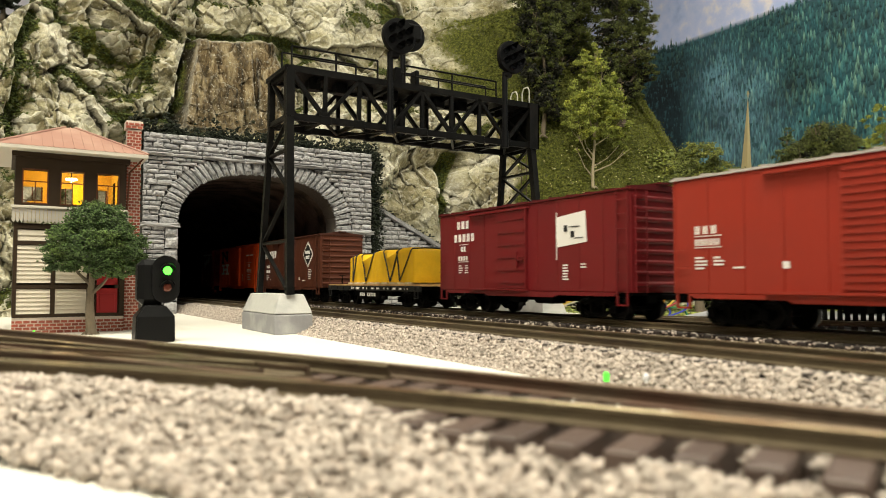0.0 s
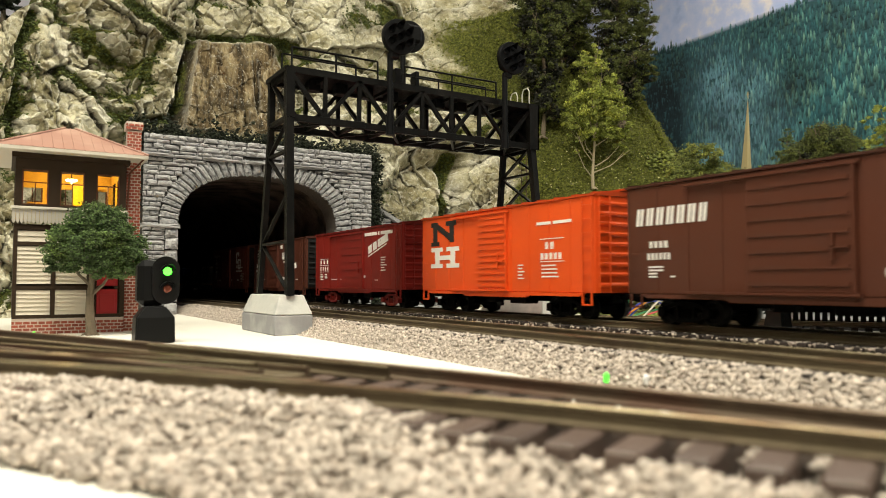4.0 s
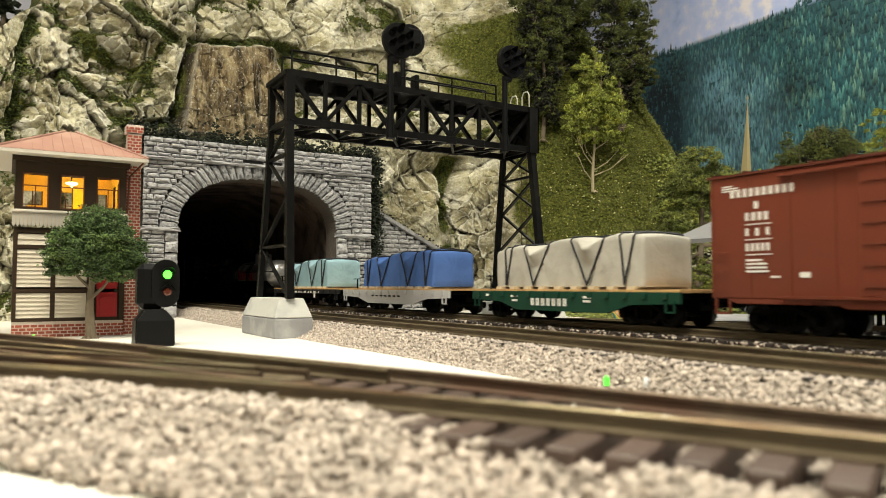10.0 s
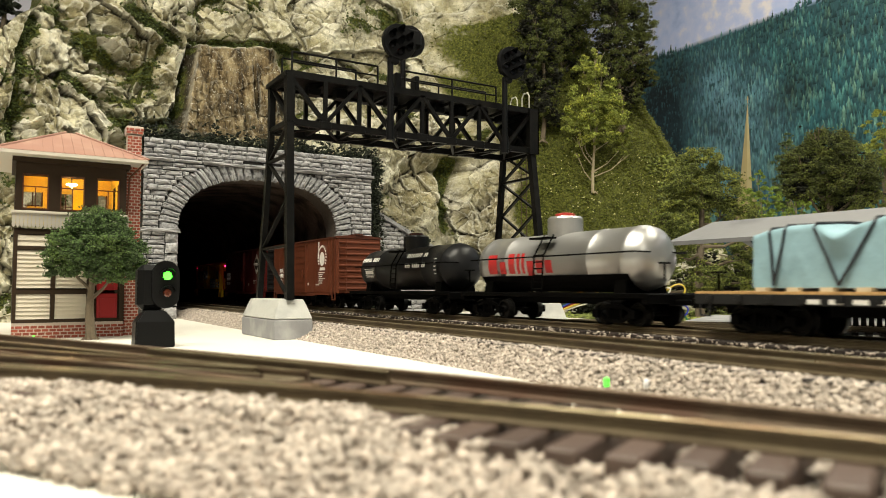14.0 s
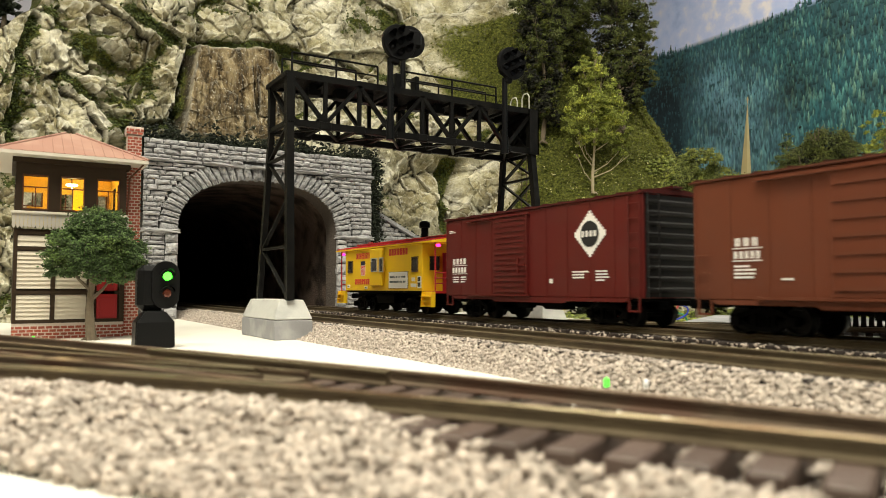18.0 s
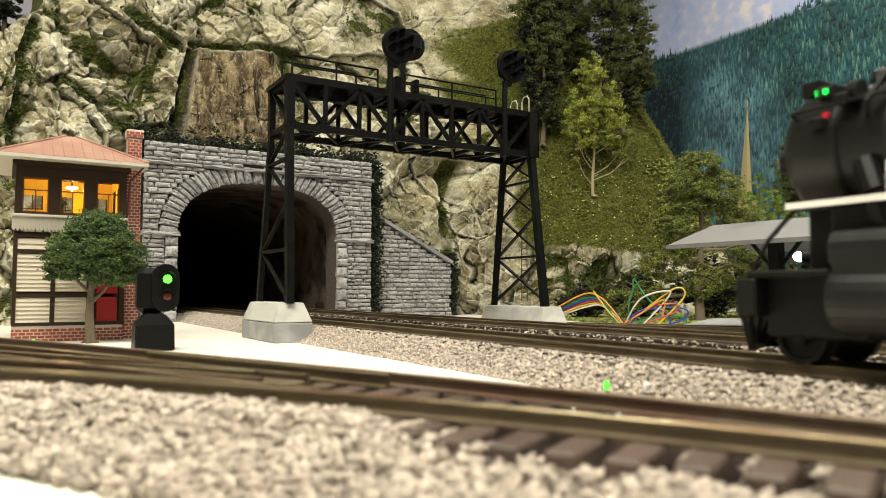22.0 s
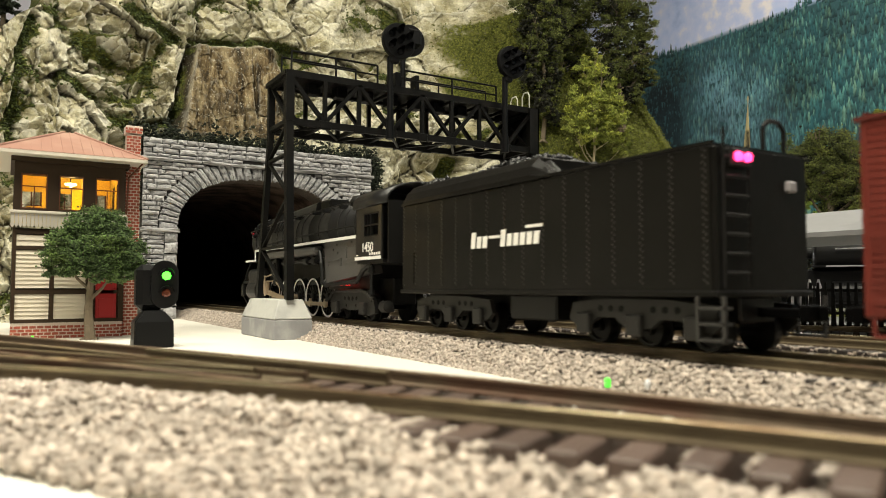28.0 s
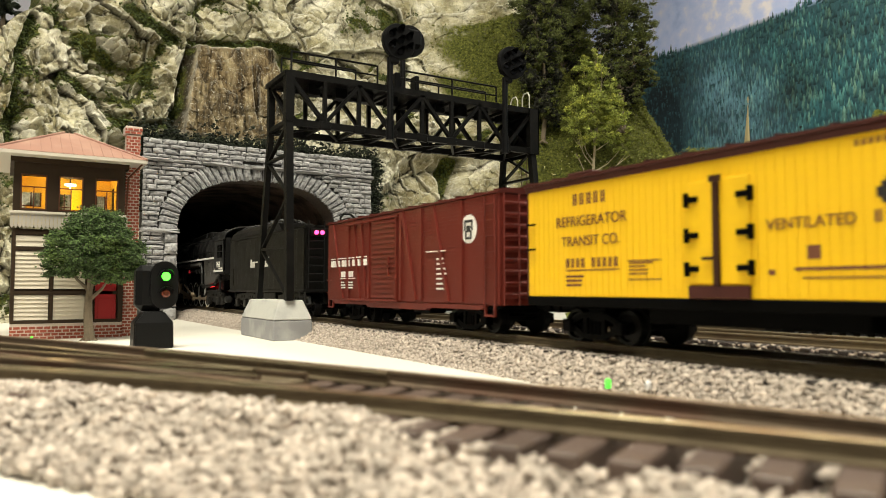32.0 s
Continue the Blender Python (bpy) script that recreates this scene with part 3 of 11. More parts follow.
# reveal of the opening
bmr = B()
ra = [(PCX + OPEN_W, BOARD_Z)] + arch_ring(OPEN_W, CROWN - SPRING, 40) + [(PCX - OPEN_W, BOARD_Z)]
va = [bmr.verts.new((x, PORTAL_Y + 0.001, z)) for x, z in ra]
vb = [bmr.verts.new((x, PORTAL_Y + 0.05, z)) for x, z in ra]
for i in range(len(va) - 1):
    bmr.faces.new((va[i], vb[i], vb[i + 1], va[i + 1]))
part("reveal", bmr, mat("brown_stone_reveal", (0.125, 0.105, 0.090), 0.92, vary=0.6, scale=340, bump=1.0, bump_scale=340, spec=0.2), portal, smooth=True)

bmj = B()
for _, me_s, m_s in JOINED:
    before = len(bmj.verts)
    bmj.from_mesh(me_s)
    bmj.verts.ensure_lookup_table()
    bmesh.ops.transform(bmj, matrix=m_s, verts=bmj.verts[before:])
if JOINED:
    tagged(part("stone_rest", bmj, STONE, portal), kind="stuff")
# retaining wall beside the portal
WX0, WX1, WY = 0.553, 0.715, 1.155
wing = thing("retaining_wall", "grey cut-stone retaining wall with a sloping capped top", "retaining wall", kind="structure")


def wing_top(x):
    k = (x - WX0) / (WX1 - WX0)
    return 0.162 - 0.082 * k


prism_b = B()
prism(prism_b, ((WX0, BOARD_Z), (WX1, BOARD_Z), (WX1, wing_top(WX1) - 0.002), (WX0, wing_top(WX0) - 0.002)), "Y", WY + 0.004, WY + 0.03)
part("backing", prism_b, MORTAR, wing)
z, row = BOARD_Z, 0
while z < 0.16:
    h = 0.0076 + rng_s.uniform(-0.0008, 0.0008)
    xe = WX1 if z + h < wing_top(WX1) else WX0 + (0.162 - (z + h)) / 0.082 * (WX1 - WX0)
    x = WX0 - (0.006 if row % 2 else 0)
    while x < xe - 0.004:
        w = rng_s.uniform(0.012, 0.022)
        stone(wing, max(x, WX0), min(x + w, xe), WY, z, z + h, 0.009)
        x += w
    z += h
    row += 1
for i in range(8):
    a, b = WX0 + (WX1 - WX0) * i / 8, WX0 + (WX1 - WX0) * (i + 1) / 8
    bm = B()
    box(bm, -0.5, 0.5, -0.5, 0.5, -0.5, 0.5)
    cap = part("capping_stone", bm, STONE, wing)
    cap.matrix_basis = pose((a + b) / 2, WY, (wing_top(a) + wing_top(b)) / 2 + 0.001, 0, math.degrees(math.atan(0.082 / (WX1 - WX0))), 0) @ Matrix.Diagonal(((b - a) * 1.1, 0.016, 0.006, 1))
# ---- the plaster mountain ----
def rock_material():
    m = bpy.data.materials.new("painted_plaster_rock")
    m.use_nodes = True
    nt = m.node_tree
    n, link = nt.nodes, nt.links.new
    bsdf = n["Principled BSDF"]
    bsdf.inputs["Roughness"].default_value = 0.9
    bsdf.inputs["Specular IOR Level"].default_value = 0.25
    coord = n.new("ShaderNodeTexCoord")

    def noise_node(scale, detail=6, rough=0.6, stretch=None):
        t = n.new("ShaderNodeTexNoise")
        t.inputs["Scale"].default_value, t.inputs["Detail"].default_value, t.inputs["Roughness"].default_value = scale, detail, rough
        if stretch:
            mp = n.new("ShaderNodeMapping")
            mp.inputs["Scale"].default_value = stretch
            link(coord.outputs["Object"], mp.inputs[0])
            link(mp.outputs[0], t.inputs["Vector"])
        else:
            link(coord.outputs["Object"], t.inputs["Vector"])
        return t.outputs["Fac"]

    def ramp(fac, stops):
        r = n.new("ShaderNodeValToRGB")
        els = r.color_ramp.elements
        while len(els) < len(stops):
            els.new(0.5)
        for e, (p, c) in zip(els, stops):
            e.position, e.color = p, (*c, 1)
        link(fac, r.inputs[0])
        return r.outputs[0]

    def mixed(fac, a, b):
        x = n.new("ShaderNodeMix")
        x.data_type = "RGBA"
        link(fac, x.inputs["Factor"])
        for k, v in ((6, a), (7, b)):
            if isinstance(v, tuple):
                x.inputs[k].default_value = (*v, 1)
            else:
                link(v, x.inputs[k])
        return x.outputs[2]

    def math_node(op, a, b):
        x = n.new("ShaderNodeMath")
        x.operation = op
        x.use_clamp = True
        for k, v in ((0, a), (1, b)):
            if isinstance(v, (int, float)):
                x.inputs[k].default_value = v
            else:
                link(v, x.inputs[k])
        return x.outputs[0]

    pale = ramp(noise_node(14, 8, 0.65), ((0.30, (0.18, 0.152, 0.075)), (0.42, (0.36, 0.325, 0.19)), (0.53, (0.57, 0.535, 0.385)), (0.66, (0.80, 0.77, 0.65))))
    warm = ramp(noise_node(62, 9, 0.72, (1.0, 1.0, 0.20)), ((0.39, (0.016, 0.010, 0.004)), (0.48, (0.115, 0.078, 0.036)), (0.63, (0.36, 0.29, 0.17))))
    tone = n.new("ShaderNodeAttribute")
    tone.attribute_name = "tone"
    rock = mixed(tone.outputs["Fac"], pale, warm)
    streak = noise_node(95, 8, 0.8)
    rock = mixed(math_node("MULTIPLY", math_node("SUBTRACT", 0.455, streak), 5.0), rock, (0.13, 0.10, 0.05))
    # chipped faces: two sizes of broken plates, each with its own tone, dark in the joints
    bend = n.new("ShaderNodeTexNoise")
    bend.inputs["Scale"].default_value, bend.inputs["Detail"].default_value = 40, 4
    link(coord.outputs["Object"], bend.inputs["Vector"])
    moved = n.new("ShaderNodeVectorMath")
    moved.operation = "MULTIPLY_ADD"
    link(bend.outputs["Color"], moved.inputs[0])
    moved.inputs[1].default_value = (0.022, 0.022, 0.022)
    link(coord.outputs["Object"], moved.inputs[2])
    chips = []
    for size in (48.0, 120.0):
        plate = n.new("ShaderNodeTexVoronoi")
        plate.inputs["Scale"].default_value = size
        link(moved.outputs[0], plate.inputs["Vector"])
        one = n.new("ShaderNodeSeparateColor")
        link(plate.outputs["Color"], one.inputs[0])
        chips.append(one.outputs[0])
    tint = n.new("ShaderNodeHueSaturation")
    level = n.new("ShaderNodeMath")
    level.operation = "MULTIPLY_ADD"
    link(math_node("ADD", math_node("MULTIPLY", chips[0], 0.5), math_node("MULTIPLY", chips[1], 0.5)), level.inputs[0])
    level.inputs[1].default_value, level.inputs[2].default_value = 0.55, 0.75
    link(level.outputs[0], tint.inputs["Value"])
    link(rock, tint.inputs["Color"])
    rock = tint.outputs["Color"]
    # hollows and cracks darkened in the colour, as shade and a paint wash
    hollow_shade = n.new("ShaderNodeAttribute")
    hollow_shade.attribute_name = "hollow_shade"
    shade_break = noise_node(60, 6, 0.7)
    rock = mixed(math_node("MULTIPLY", hollow_shade.outputs["Fac"], math_node("ADD", math_node("MULTIPLY", shade_break, 0.8), 0.5)), rock, (0.030, 0.024, 0.012))
    # proud edges paled in the colour, as if they caught the light
    proud_light = n.new("ShaderNodeAttribute")
    proud_light.attribute_name = "proud_light"
    rock = mixed(math_node("MULTIPLY", proud_light.outputs["Fac"], math_node("MULTIPLY", noise_node(170, 6, 0.7), 1.5)), rock, (0.88, 0.86, 0.76))
    fleck = noise_node(240, 3, 0.6)
    rock = mixed(math_node("MULTIPLY", math_node("SUBTRACT", fleck, 0.60), 6.0), rock, (0.72, 0.70, 0.61))
    moss_col = ramp(noise_node(220, 4, 0.7), ((0.3, (0.014, 0.020, 0.005)), (0.5, (0.082, 0.092, 0.016)), (0.72, (0.23, 0.23, 0.05))))
    moss = n.new("ShaderNodeAttribute")
    moss.attribute_name = "moss"
    edge = noise_node(110, 5, 0.7)
    fac = math_node("MULTIPLY", math_node("SUBTRACT", math_node("ADD", moss.outputs["Fac"], math_node("MULTIPLY", edge, 0.6)), 0.68), 5.0)
    col = mixed(fac, rock, moss_col)
    link(col, bsdf.inputs["Base Color"])
    bump = n.new("ShaderNodeBump")
    bump.inputs["Strength"].default_value, bump.inputs["Distance"].default_value = 1.0, 0.0065
    link(math_node("ADD", math_node("MULTIPLY", noise_node(150, 10, 0.78), 0.45), math_node("ADD", math_node("MULTIPLY", chips[0], 0.32), math_node("MULTIPLY", chips[1], 0.22))), bump.inputs["Height"])
    link(bump.outputs["Normal"], bsdf.inputs["Normal"])
    return m


ROCK = rock_material()
PLAN = ((-0.95, 0.95), (-0.55, 1.06), (-0.25, 1.11), (0.0, 1.13), (0.14, 1.185), (0.35, 1.20), (0.54, 1.20), (0.66, 1.195), (0.755, 1.185), (0.83, 1.09),
        (0.92, 1.00), (1.03, 0.955), (1.18, 0.935), (1.33, 0.97), (1.43, 1.10), (1.49, 1.40), (1.52, 1.8), (1.55, 2.4))
TOP_X, TOP_Z = (-1.0, 0.0, 0.03, 0.062, 0.075, 0.10, 0.80, 0.95, 1.10, 1.25, 1.40, 1.55), (0.37, 0.395, 0.425, 0.452, 0.50, 0.64, 0.66, 0.62, 0.54, 0.45, 0.36, 0.25)


def facets(u, v, scale, seed, turn=0.0, squash=1.0, steep=1.25):
    """Boulders with flat sides: the highest of many cut lumps at each place, and how deep the crevice between two of them is."""
    c, k = math.cos(turn), math.sin(turn)
    uu, vv = (u * c + v * k) / scale, (v * c - u * k) / (scale * squash)
    iu, iv = np.floor(uu).astype(int), np.floor(vv).astype(int)
    best, second = np.full(u.shape, -9.0), np.full(u.shape, -9.0)

    def rnd(a, b, q):
        x = np.sin(a * 127.1 + b * 311.7 + q * 74.7 + seed * 19.19) * 43758.5453
        return x - np.floor(x)
    for du in (-1, 0, 1):
        for dv in (-1, 0, 1):
            a, b = iu + du, iv + dv
            x, y = uu - (a + 0.08 + 0.84 * rnd(a, b, 1)), vv - (b + 0.08 + 0.84 * rnd(a, b, 2))
            h = 0.42 + 0.45 * (rnd(a, b, 4) - 0.5) * x + 0.55 * (rnd(a, b, 5) - 0.4) * y
            first = rnd(a, b, 6) * 6.28
            for q in range(5):
                ang = first + q * 1.2566 + 0.7 * (rnd(a, b, 7 + q) - 0.5)
                cut = 0.42 + 0.34 * rnd(a, b, 13 + q)
                slope = steep * (0.7 + 0.8 * rnd(a, b, 19 + q))
                h = np.minimum(h, 0.42 - slope * (x * np.cos(ang) + y * np.sin(ang) - cut * 0.8))
            h = h + 0.5 * (rnd(a, b, 3) - 0.5)
            second = np.maximum(second, np.minimum(best, h))
            best = np.maximum(best, h)
    return best - 0.4, np.clip((best - second) / 0.22, 0, 1)


def smooth_noise(u, v, scale, seed):
    out = np.zeros(u.shape)
    flat_u, flat_v = u.ravel(), v.ravel()
    flat = out.ravel()
    for i in range(len(flat)):
        flat[i] = noise.noise((flat_u[i] / scale, flat_v[i] / scale, seed))
    return flat.reshape(u.shape)


def step(x, a, b):
    k = np.clip((x - a) / (b - a), 0, 1)
    return k * k * (3 - 2 * k)


# mossy clefts and ledges of the cliff: (width, depth, moss, points along the face)
CLEFTS = ((0.0085, 0.040, 0.75, ((0.268, 0.445), (0.252, 0.385), (0.246, 0.330), (0.232, 0.278))),
          (0.0060, 0.022, 0.5, ((0.242, 0.305), (0.195, 0.292), (0.160, 0.275))),
          (0.0075, 0.012, 1.0, ((0.270, 0.462), (0.330, 0.462), (0.400, 0.470), (0.460, 0.472))),
          (0.0080, 0.016, 1.0, ((0.052, 0.428), (0.022, 0.356), (0.012, 0.305), (0.006, 0.240))),
          (0.0075, 0.016, 1.0, ((0.097, 0.350), (0.122, 0.325), (0.142, 0.300), (0.168, 0.266))),
          (0.0095, 0.012, 1.0, ((0.165, 0.482), (0.205, 0.464), (0.242, 0.455), (0.268, 0.440))),
          (0.0060, 0.012, 0.7, ((0.540, 0.470), (0.590, 0.440), (0.620, 0.380), (0.640, 0.320))),
          (0.0085, 0.014, 0.9, ((0.742, 0.285), (0.735, 0.220), (0.728, 0.150), (0.735, 0.080))))


def cleft_masks(X, V, w1, w2):
    """How deep each place lies in a cleft, and how mossy it is there."""
    deep, green = np.zeros(X.shape), np.zeros(X.shape)
    x, v = X + 0.010 * w1, V + 0.010 * w2
    for wide, down, moss, line in CLEFTS:
        near = np.full(X.shape, 9.0)
        for (xa, va), (xb, vb) in zip(line[:-1], line[1:]):
            dx, dv = xb - xa, vb - va
            k = np.clip(((x - xa) * dx + (v - va) * dv) / (dx * dx + dv * dv), 0, 1)
            near = np.minimum(near, np.hypot(x - xa - k * dx, v - va - k * dv))
        m = np.clip(1.6 * (1 - near / (wide * 1.35)), 0, 1)
        deep = np.maximum(deep, m * down)
        green = np.maximum(green, m * moss)
    return deep, green


def blurred(a, n):
    for _ in range(n):
        a = a.copy()
        a[1:-1, :] = (a[:-2, :] + a[1:-1, :] + a[2:, :]) / 3
        a[:, 1:-1] = (a[:, :-2] + a[:, 1:-1] + a[:, 2:]) / 3
    return a


def plates(u, v, scale, seed, turn=0.0, squash=1.0, tilt=1.0):
    """Broken plates: flat tilted pieces with straight edges, and how near each place is to an edge."""
    c, k = math.cos(turn), math.sin(turn)
    uu, vv = (u * c + v * k) / scale, (v * c - u * k) / (scale * squash)
    iu, iv = np.floor(uu).astype(int), np.floor(vv).astype(int)
    first, second, high = np.full(u.shape, 99.0), np.full(u.shape, 99.0), np.zeros(u.shape)

    def rnd(a, b, q):
        x = np.sin(a * 127.1 + b * 311.7 + q * 74.7 + seed * 19.19) * 43758.5453
        return x - np.floor(x)
    for du in (-1, 0, 1):
        for dv in (-1, 0, 1):
            a, b = iu + du, iv + dv
            x, y = uu - (a + rnd(a, b, 1)), vv - (b + rnd(a, b, 2))
            d = np.abs(x) * 0.6 + np.abs(y) * 0.5 + 0.5 * np.hypot(x, y)
            h = rnd(a, b, 3) - 0.5 + tilt * ((rnd(a, b, 4) - 0.5) * x + (rnd(a, b, 5) - 0.35) * y)
            nearer = d < first
            second = np.where(nearer, first, np.minimum(second, d))
            high = np.where(nearer, h, high)
            first = np.where(nearer, d, first)
    return high, np.clip((second - first) / 0.16, 0, 1)


def build_mountain():
    plan = np.array(PLAN)
    seg = np.hypot(*np.diff(plan, axis=0).T)
    arc = np.concatenate(([0], np.cumsum(seg)))
    nu, nv = 1330, 360
    seen = np.interp((-0.08, 1.20), plan[:, 0], arc)
    us = np.concatenate((np.linspace(0, seen[0], 60, endpoint=False), np.linspace(seen[0], seen[1], 1150, endpoint=False), np.linspace(seen[1], arc[-1], 120)))
    px = np.interp(us, arc, plan[:, 0])
    py = np.interp(us, arc, plan[:, 1])
    for _ in range(150):
        px[1:-1] = (px[:-2] + 2 * px[1:-1] + px[2:]) / 4
        py[1:-1] = (py[:-2] + 2 * py[1:-1] + py[2:]) / 4
    U, K = np.meshgrid(us, np.linspace(0, 1, nv), indexing="ij")
    low = BOARD_Z - 0.005
    V = low + (np.interp(px, TOP_X, TOP_Z)[:, None] - low) * K
    tx, ty_ = np.gradient(px), np.gradient(py)
    ln = np.hypot(tx, ty_)
    nx, ny = -ty_ / ln, tx / ln          # into the mountain
    for _ in range(30):
        nx[1:-1], ny[1:-1] = (nx[:-2] + nx[1:-1] + nx[2:]) / 3, (ny[:-2] + ny[1:-1] + ny[2:]) / 3
    X = px[:, None] + 0 * V
    w1, w2 = smooth_noise(U, V, 0.11, 3.3), smooth_noise(U, V, 0.11, 8.8)
    w3, w4 = smooth_noise(U, V, 0.03, 13.3), smooth_noise(U, V, 0.03, 18.8)
    lump = smooth_noise(U, V, 0.16, 5.0)
    # the grassed slope lies east of the cliff and runs up behind its shoulder
    edge = X + 0.05 * w1
    grass = step(edge, 0.80, 0.85) * step(V + 0.02 * w1, 0.085, 0.115)
    shoulder = step(edge - 0.705 - 0.08 * np.clip((0.44 - V) / 0.20, 0, 1), 0.0, 0.04) * (1 - step(V + 0.02 * w2, 0.45, 0.48)) * step(V, 0.22, 0.27)
    upper = step(edge, 0.735, 0.775) * step(V + 0.02 * w2, 0.33, 0.37) * (1 - step(V + 0.03 * w1, 0.585, 0.615))
    grass = np.maximum(np.maximum(grass, shoulder), upper)
    soft = grass.copy()
    for _ in range(14):
        soft[1:-1, :] = (soft[:-2, :] + soft[1:-1, :] + soft[2:, :]) / 3
        soft[:, 1:-1] = (soft[:, :-2] + soft[:, 1:-1] + soft[:, 2:]) / 3
    lean = 0.10 * V + 0.16 * np.clip(V - 0.24, 0, 1) + 0.30 * np.clip(V - 0.09, 0, 1) * step(X, 0.78, 0.95)
    uu, vv = U + 0.020 * w1 + 0.004 * w3, V + 0.020 * w2 + 0.004 * w4
    big, crack_b = facets(uu, vv, 0.150, 2.0, 0.5, 0.8)
    mid, crack_m = facets(uu + 0.3, vv, 0.062, 7.0, -0.45, 0.85)
    small, crack_s = facets(uu + 0.1, vv, 0.027, 12.0, 0.3, 0.8)
    fine, crack_f = facets(U + 0.004 * w3, V + 0.004 * w4, 0.0105, 23.0, -0.3, 0.8)
    relief = 0.075 * big + 0.022 * mid + 0.0070 * small + 0.0030 * fine
    coarse, edge_c = plates(uu + 0.003 * w3, vv + 0.003 * w4, 0.088, 51.0, 0.22, 1.3, 1.3)
    chip, edge_p = plates(U + 0.003 * w3, V + 0.003 * w4, 0.034, 57.0, -0.35, 1.15, 1.8)
    flake, edge_k = plates(U + 0.001 * w3, V + 0.001 * w4, 0.0130, 61.0, 0.3, 1.0, 1.8)
    relief += 0.017 * coarse + 0.0160 * chip * np.clip(0.9 + 1.2 * w1, 0.4, 1.4) + 0.0075 * flake * np.clip(0.9 + 1.2 * w2, 0.4, 1.5)
    splits = np.maximum((1 - edge_c) ** 2, 0.5 * (1 - edge_p) ** 2 * np.clip(0.2 + 1.6 * w2, 0, 1)) * np.clip(0.45 + 1.6 * lump + 0.6 * w3, 0, 1)
    relief -= 0.003 * splits
    # squared blocks in rough courses on the upper cliff
    upper_face = step(X + 0.02 * w1, 0.40, 0.46) * step(V + 0.01 * w2, 0.40, 0.43)
    block, edge_b = plates(U + 0.006 * w1, V + 0.008 * w2, 0.105, 71.0, 0.06, 0.62, 0.5)
    relief = relief * (1 - 0.40 * upper_face) + 0.024 * block * upper_face
    splits = np.maximum(splits, (1 - edge_b) ** 3 * upper_face * np.clip(0.6 + 1.2 * w3, 0.1, 1))
    deep, green = cleft_masks(X, V, w1, w2)
    tall = step(X, 0.58, 0.64) * (1 - step(X, 0.80, 0.86)) * (1 - step(V, 0.27, 0.32))
    relief = relief * (1 - 0.12 * tall) + tall * 0.016 * smooth_noise(U, V * 0.3, 0.05, 44.0)
    relief = relief * (1 - 0.95 * soft) + 0.010 * lump + 0.0012 * w3 * (1 + 2 * grass)
    # the plain slab above the portal, and room behind the portal
    slab = step(X - 0.09 * (V - 0.278) + 0.012 * w1 + 0.006 * w3, 0.238, 0.246) * (1 - step(X + 0.01 * w1, 0.405, 0.435)) * step(V, 0.272, 0.285) * (1 - step(V + 0.022 * w2 + 0.006 * w4, 0.446, 0.456))
    grooves = smooth_noise(U + 0.004 * w1, V * 0.16, 0.0085, 2.0)
    relief = relief * (1 - 0.62 * slab) + 0.014 * slab + slab * (0.0045 * grooves - 0.014 * np.clip(2.2 * smooth_noise(U, V * 0.12, 0.014, 4.0) - 0.5, 0, 1))
    relief -= deep * (1 - 0.9 * soft)
    behind = step(X, 0.13, 0.16) * (1 - step(X, 0.545, 0.575)) * (1 - step(V, 0.240, 0.262))
    relief = np.where(behind > 0, relief * (1 - behind) - 0.02 * behind, relief)
    rim_back = step(X, 0.13, 0.16) * (1 - step(X, 0.545, 0.575)) * (1 - step(V, 0.262, 0.30))
    relief = np.where(rim_back > 0, np.minimum(relief, 0.05), relief)
    wingback = step(X, 0.53, 0.56) * (1 - step(X, 0.725, 0.75)) * (1 - step(V, 0.10, 0.19))
    relief = relief * (1 - wingback) - 0.015 * wingback
    push = lean - relief
    PX = px[:, None] + nx[:, None] * push
    PY = py[:, None] + ny[:, None] * push
    # moss sits on ledges that look upwards and in some of the cracks
    ledge = np.gradient(push, axis=1) / np.maximum(1e-6, np.gradient(V, axis=1))
    for _ in range(3):
        ledge[:, 1:-1] = (ledge[:, :-2] + ledge[:, 1:-1] + ledge[:, 2:]) / 3
    patch = smooth_noise(U, V, 0.12, 31.0)
    spots = smooth_noise(U, V, 0.035, 37.0)
    moss = np.clip((ledge - 0.45) * 0.75, 0, 0.85) * np.clip(0.65 + 1.8 * patch + 0.8 * spots, 0, 1.2)
    moss += (1 - crack_b) ** 1.5 * np.clip(0.45 + 1.5 * patch, 0, 0.9) + (1 - crack_m) ** 2 * np.clip(0.30 + 1.2 * spots, 0, 0.7) + np.clip(1.3 * spots + patch - 0.38, 0, 0.6)
    moss = np.clip(moss, 0, 1) * (1 - 0.9 * slab) * (1 - 0.5 * tall)
    moss = np.maximum(moss, grass)
    rim = np.clip(1 - np.abs(V - 0.262) / 0.014, 0, 1) * step(X, 0.14, 0.16) * (1 - step(X, 0.545, 0.575))
    moss = np.maximum(moss, rim)
    gully = np.clip(1 - np.abs(X - 0.735 + 0.012 * np.sin(V * 40)) / 0.014, 0, 1) * (1 - step(V, 0.20, 0.24))
    beside = np.clip(1 - np.abs(X - 0.543) / 0.014, 0, 1) * (1 - step(V, 0.26, 0.29))
    moss = np.maximum(moss, np.maximum(gully * 0.8, beside))
    moss = np.maximum(moss * (1 - 0.35 * np.clip(1 - green * 3, 0, 1)), green * np.clip(0.75 + 0.9 * spots, 0, 1) * (1 - grass))
    tone = np.clip(0.06 + slab * 0.95 + 0.45 * np.clip(patch, -0.1, 1), 0, 1)
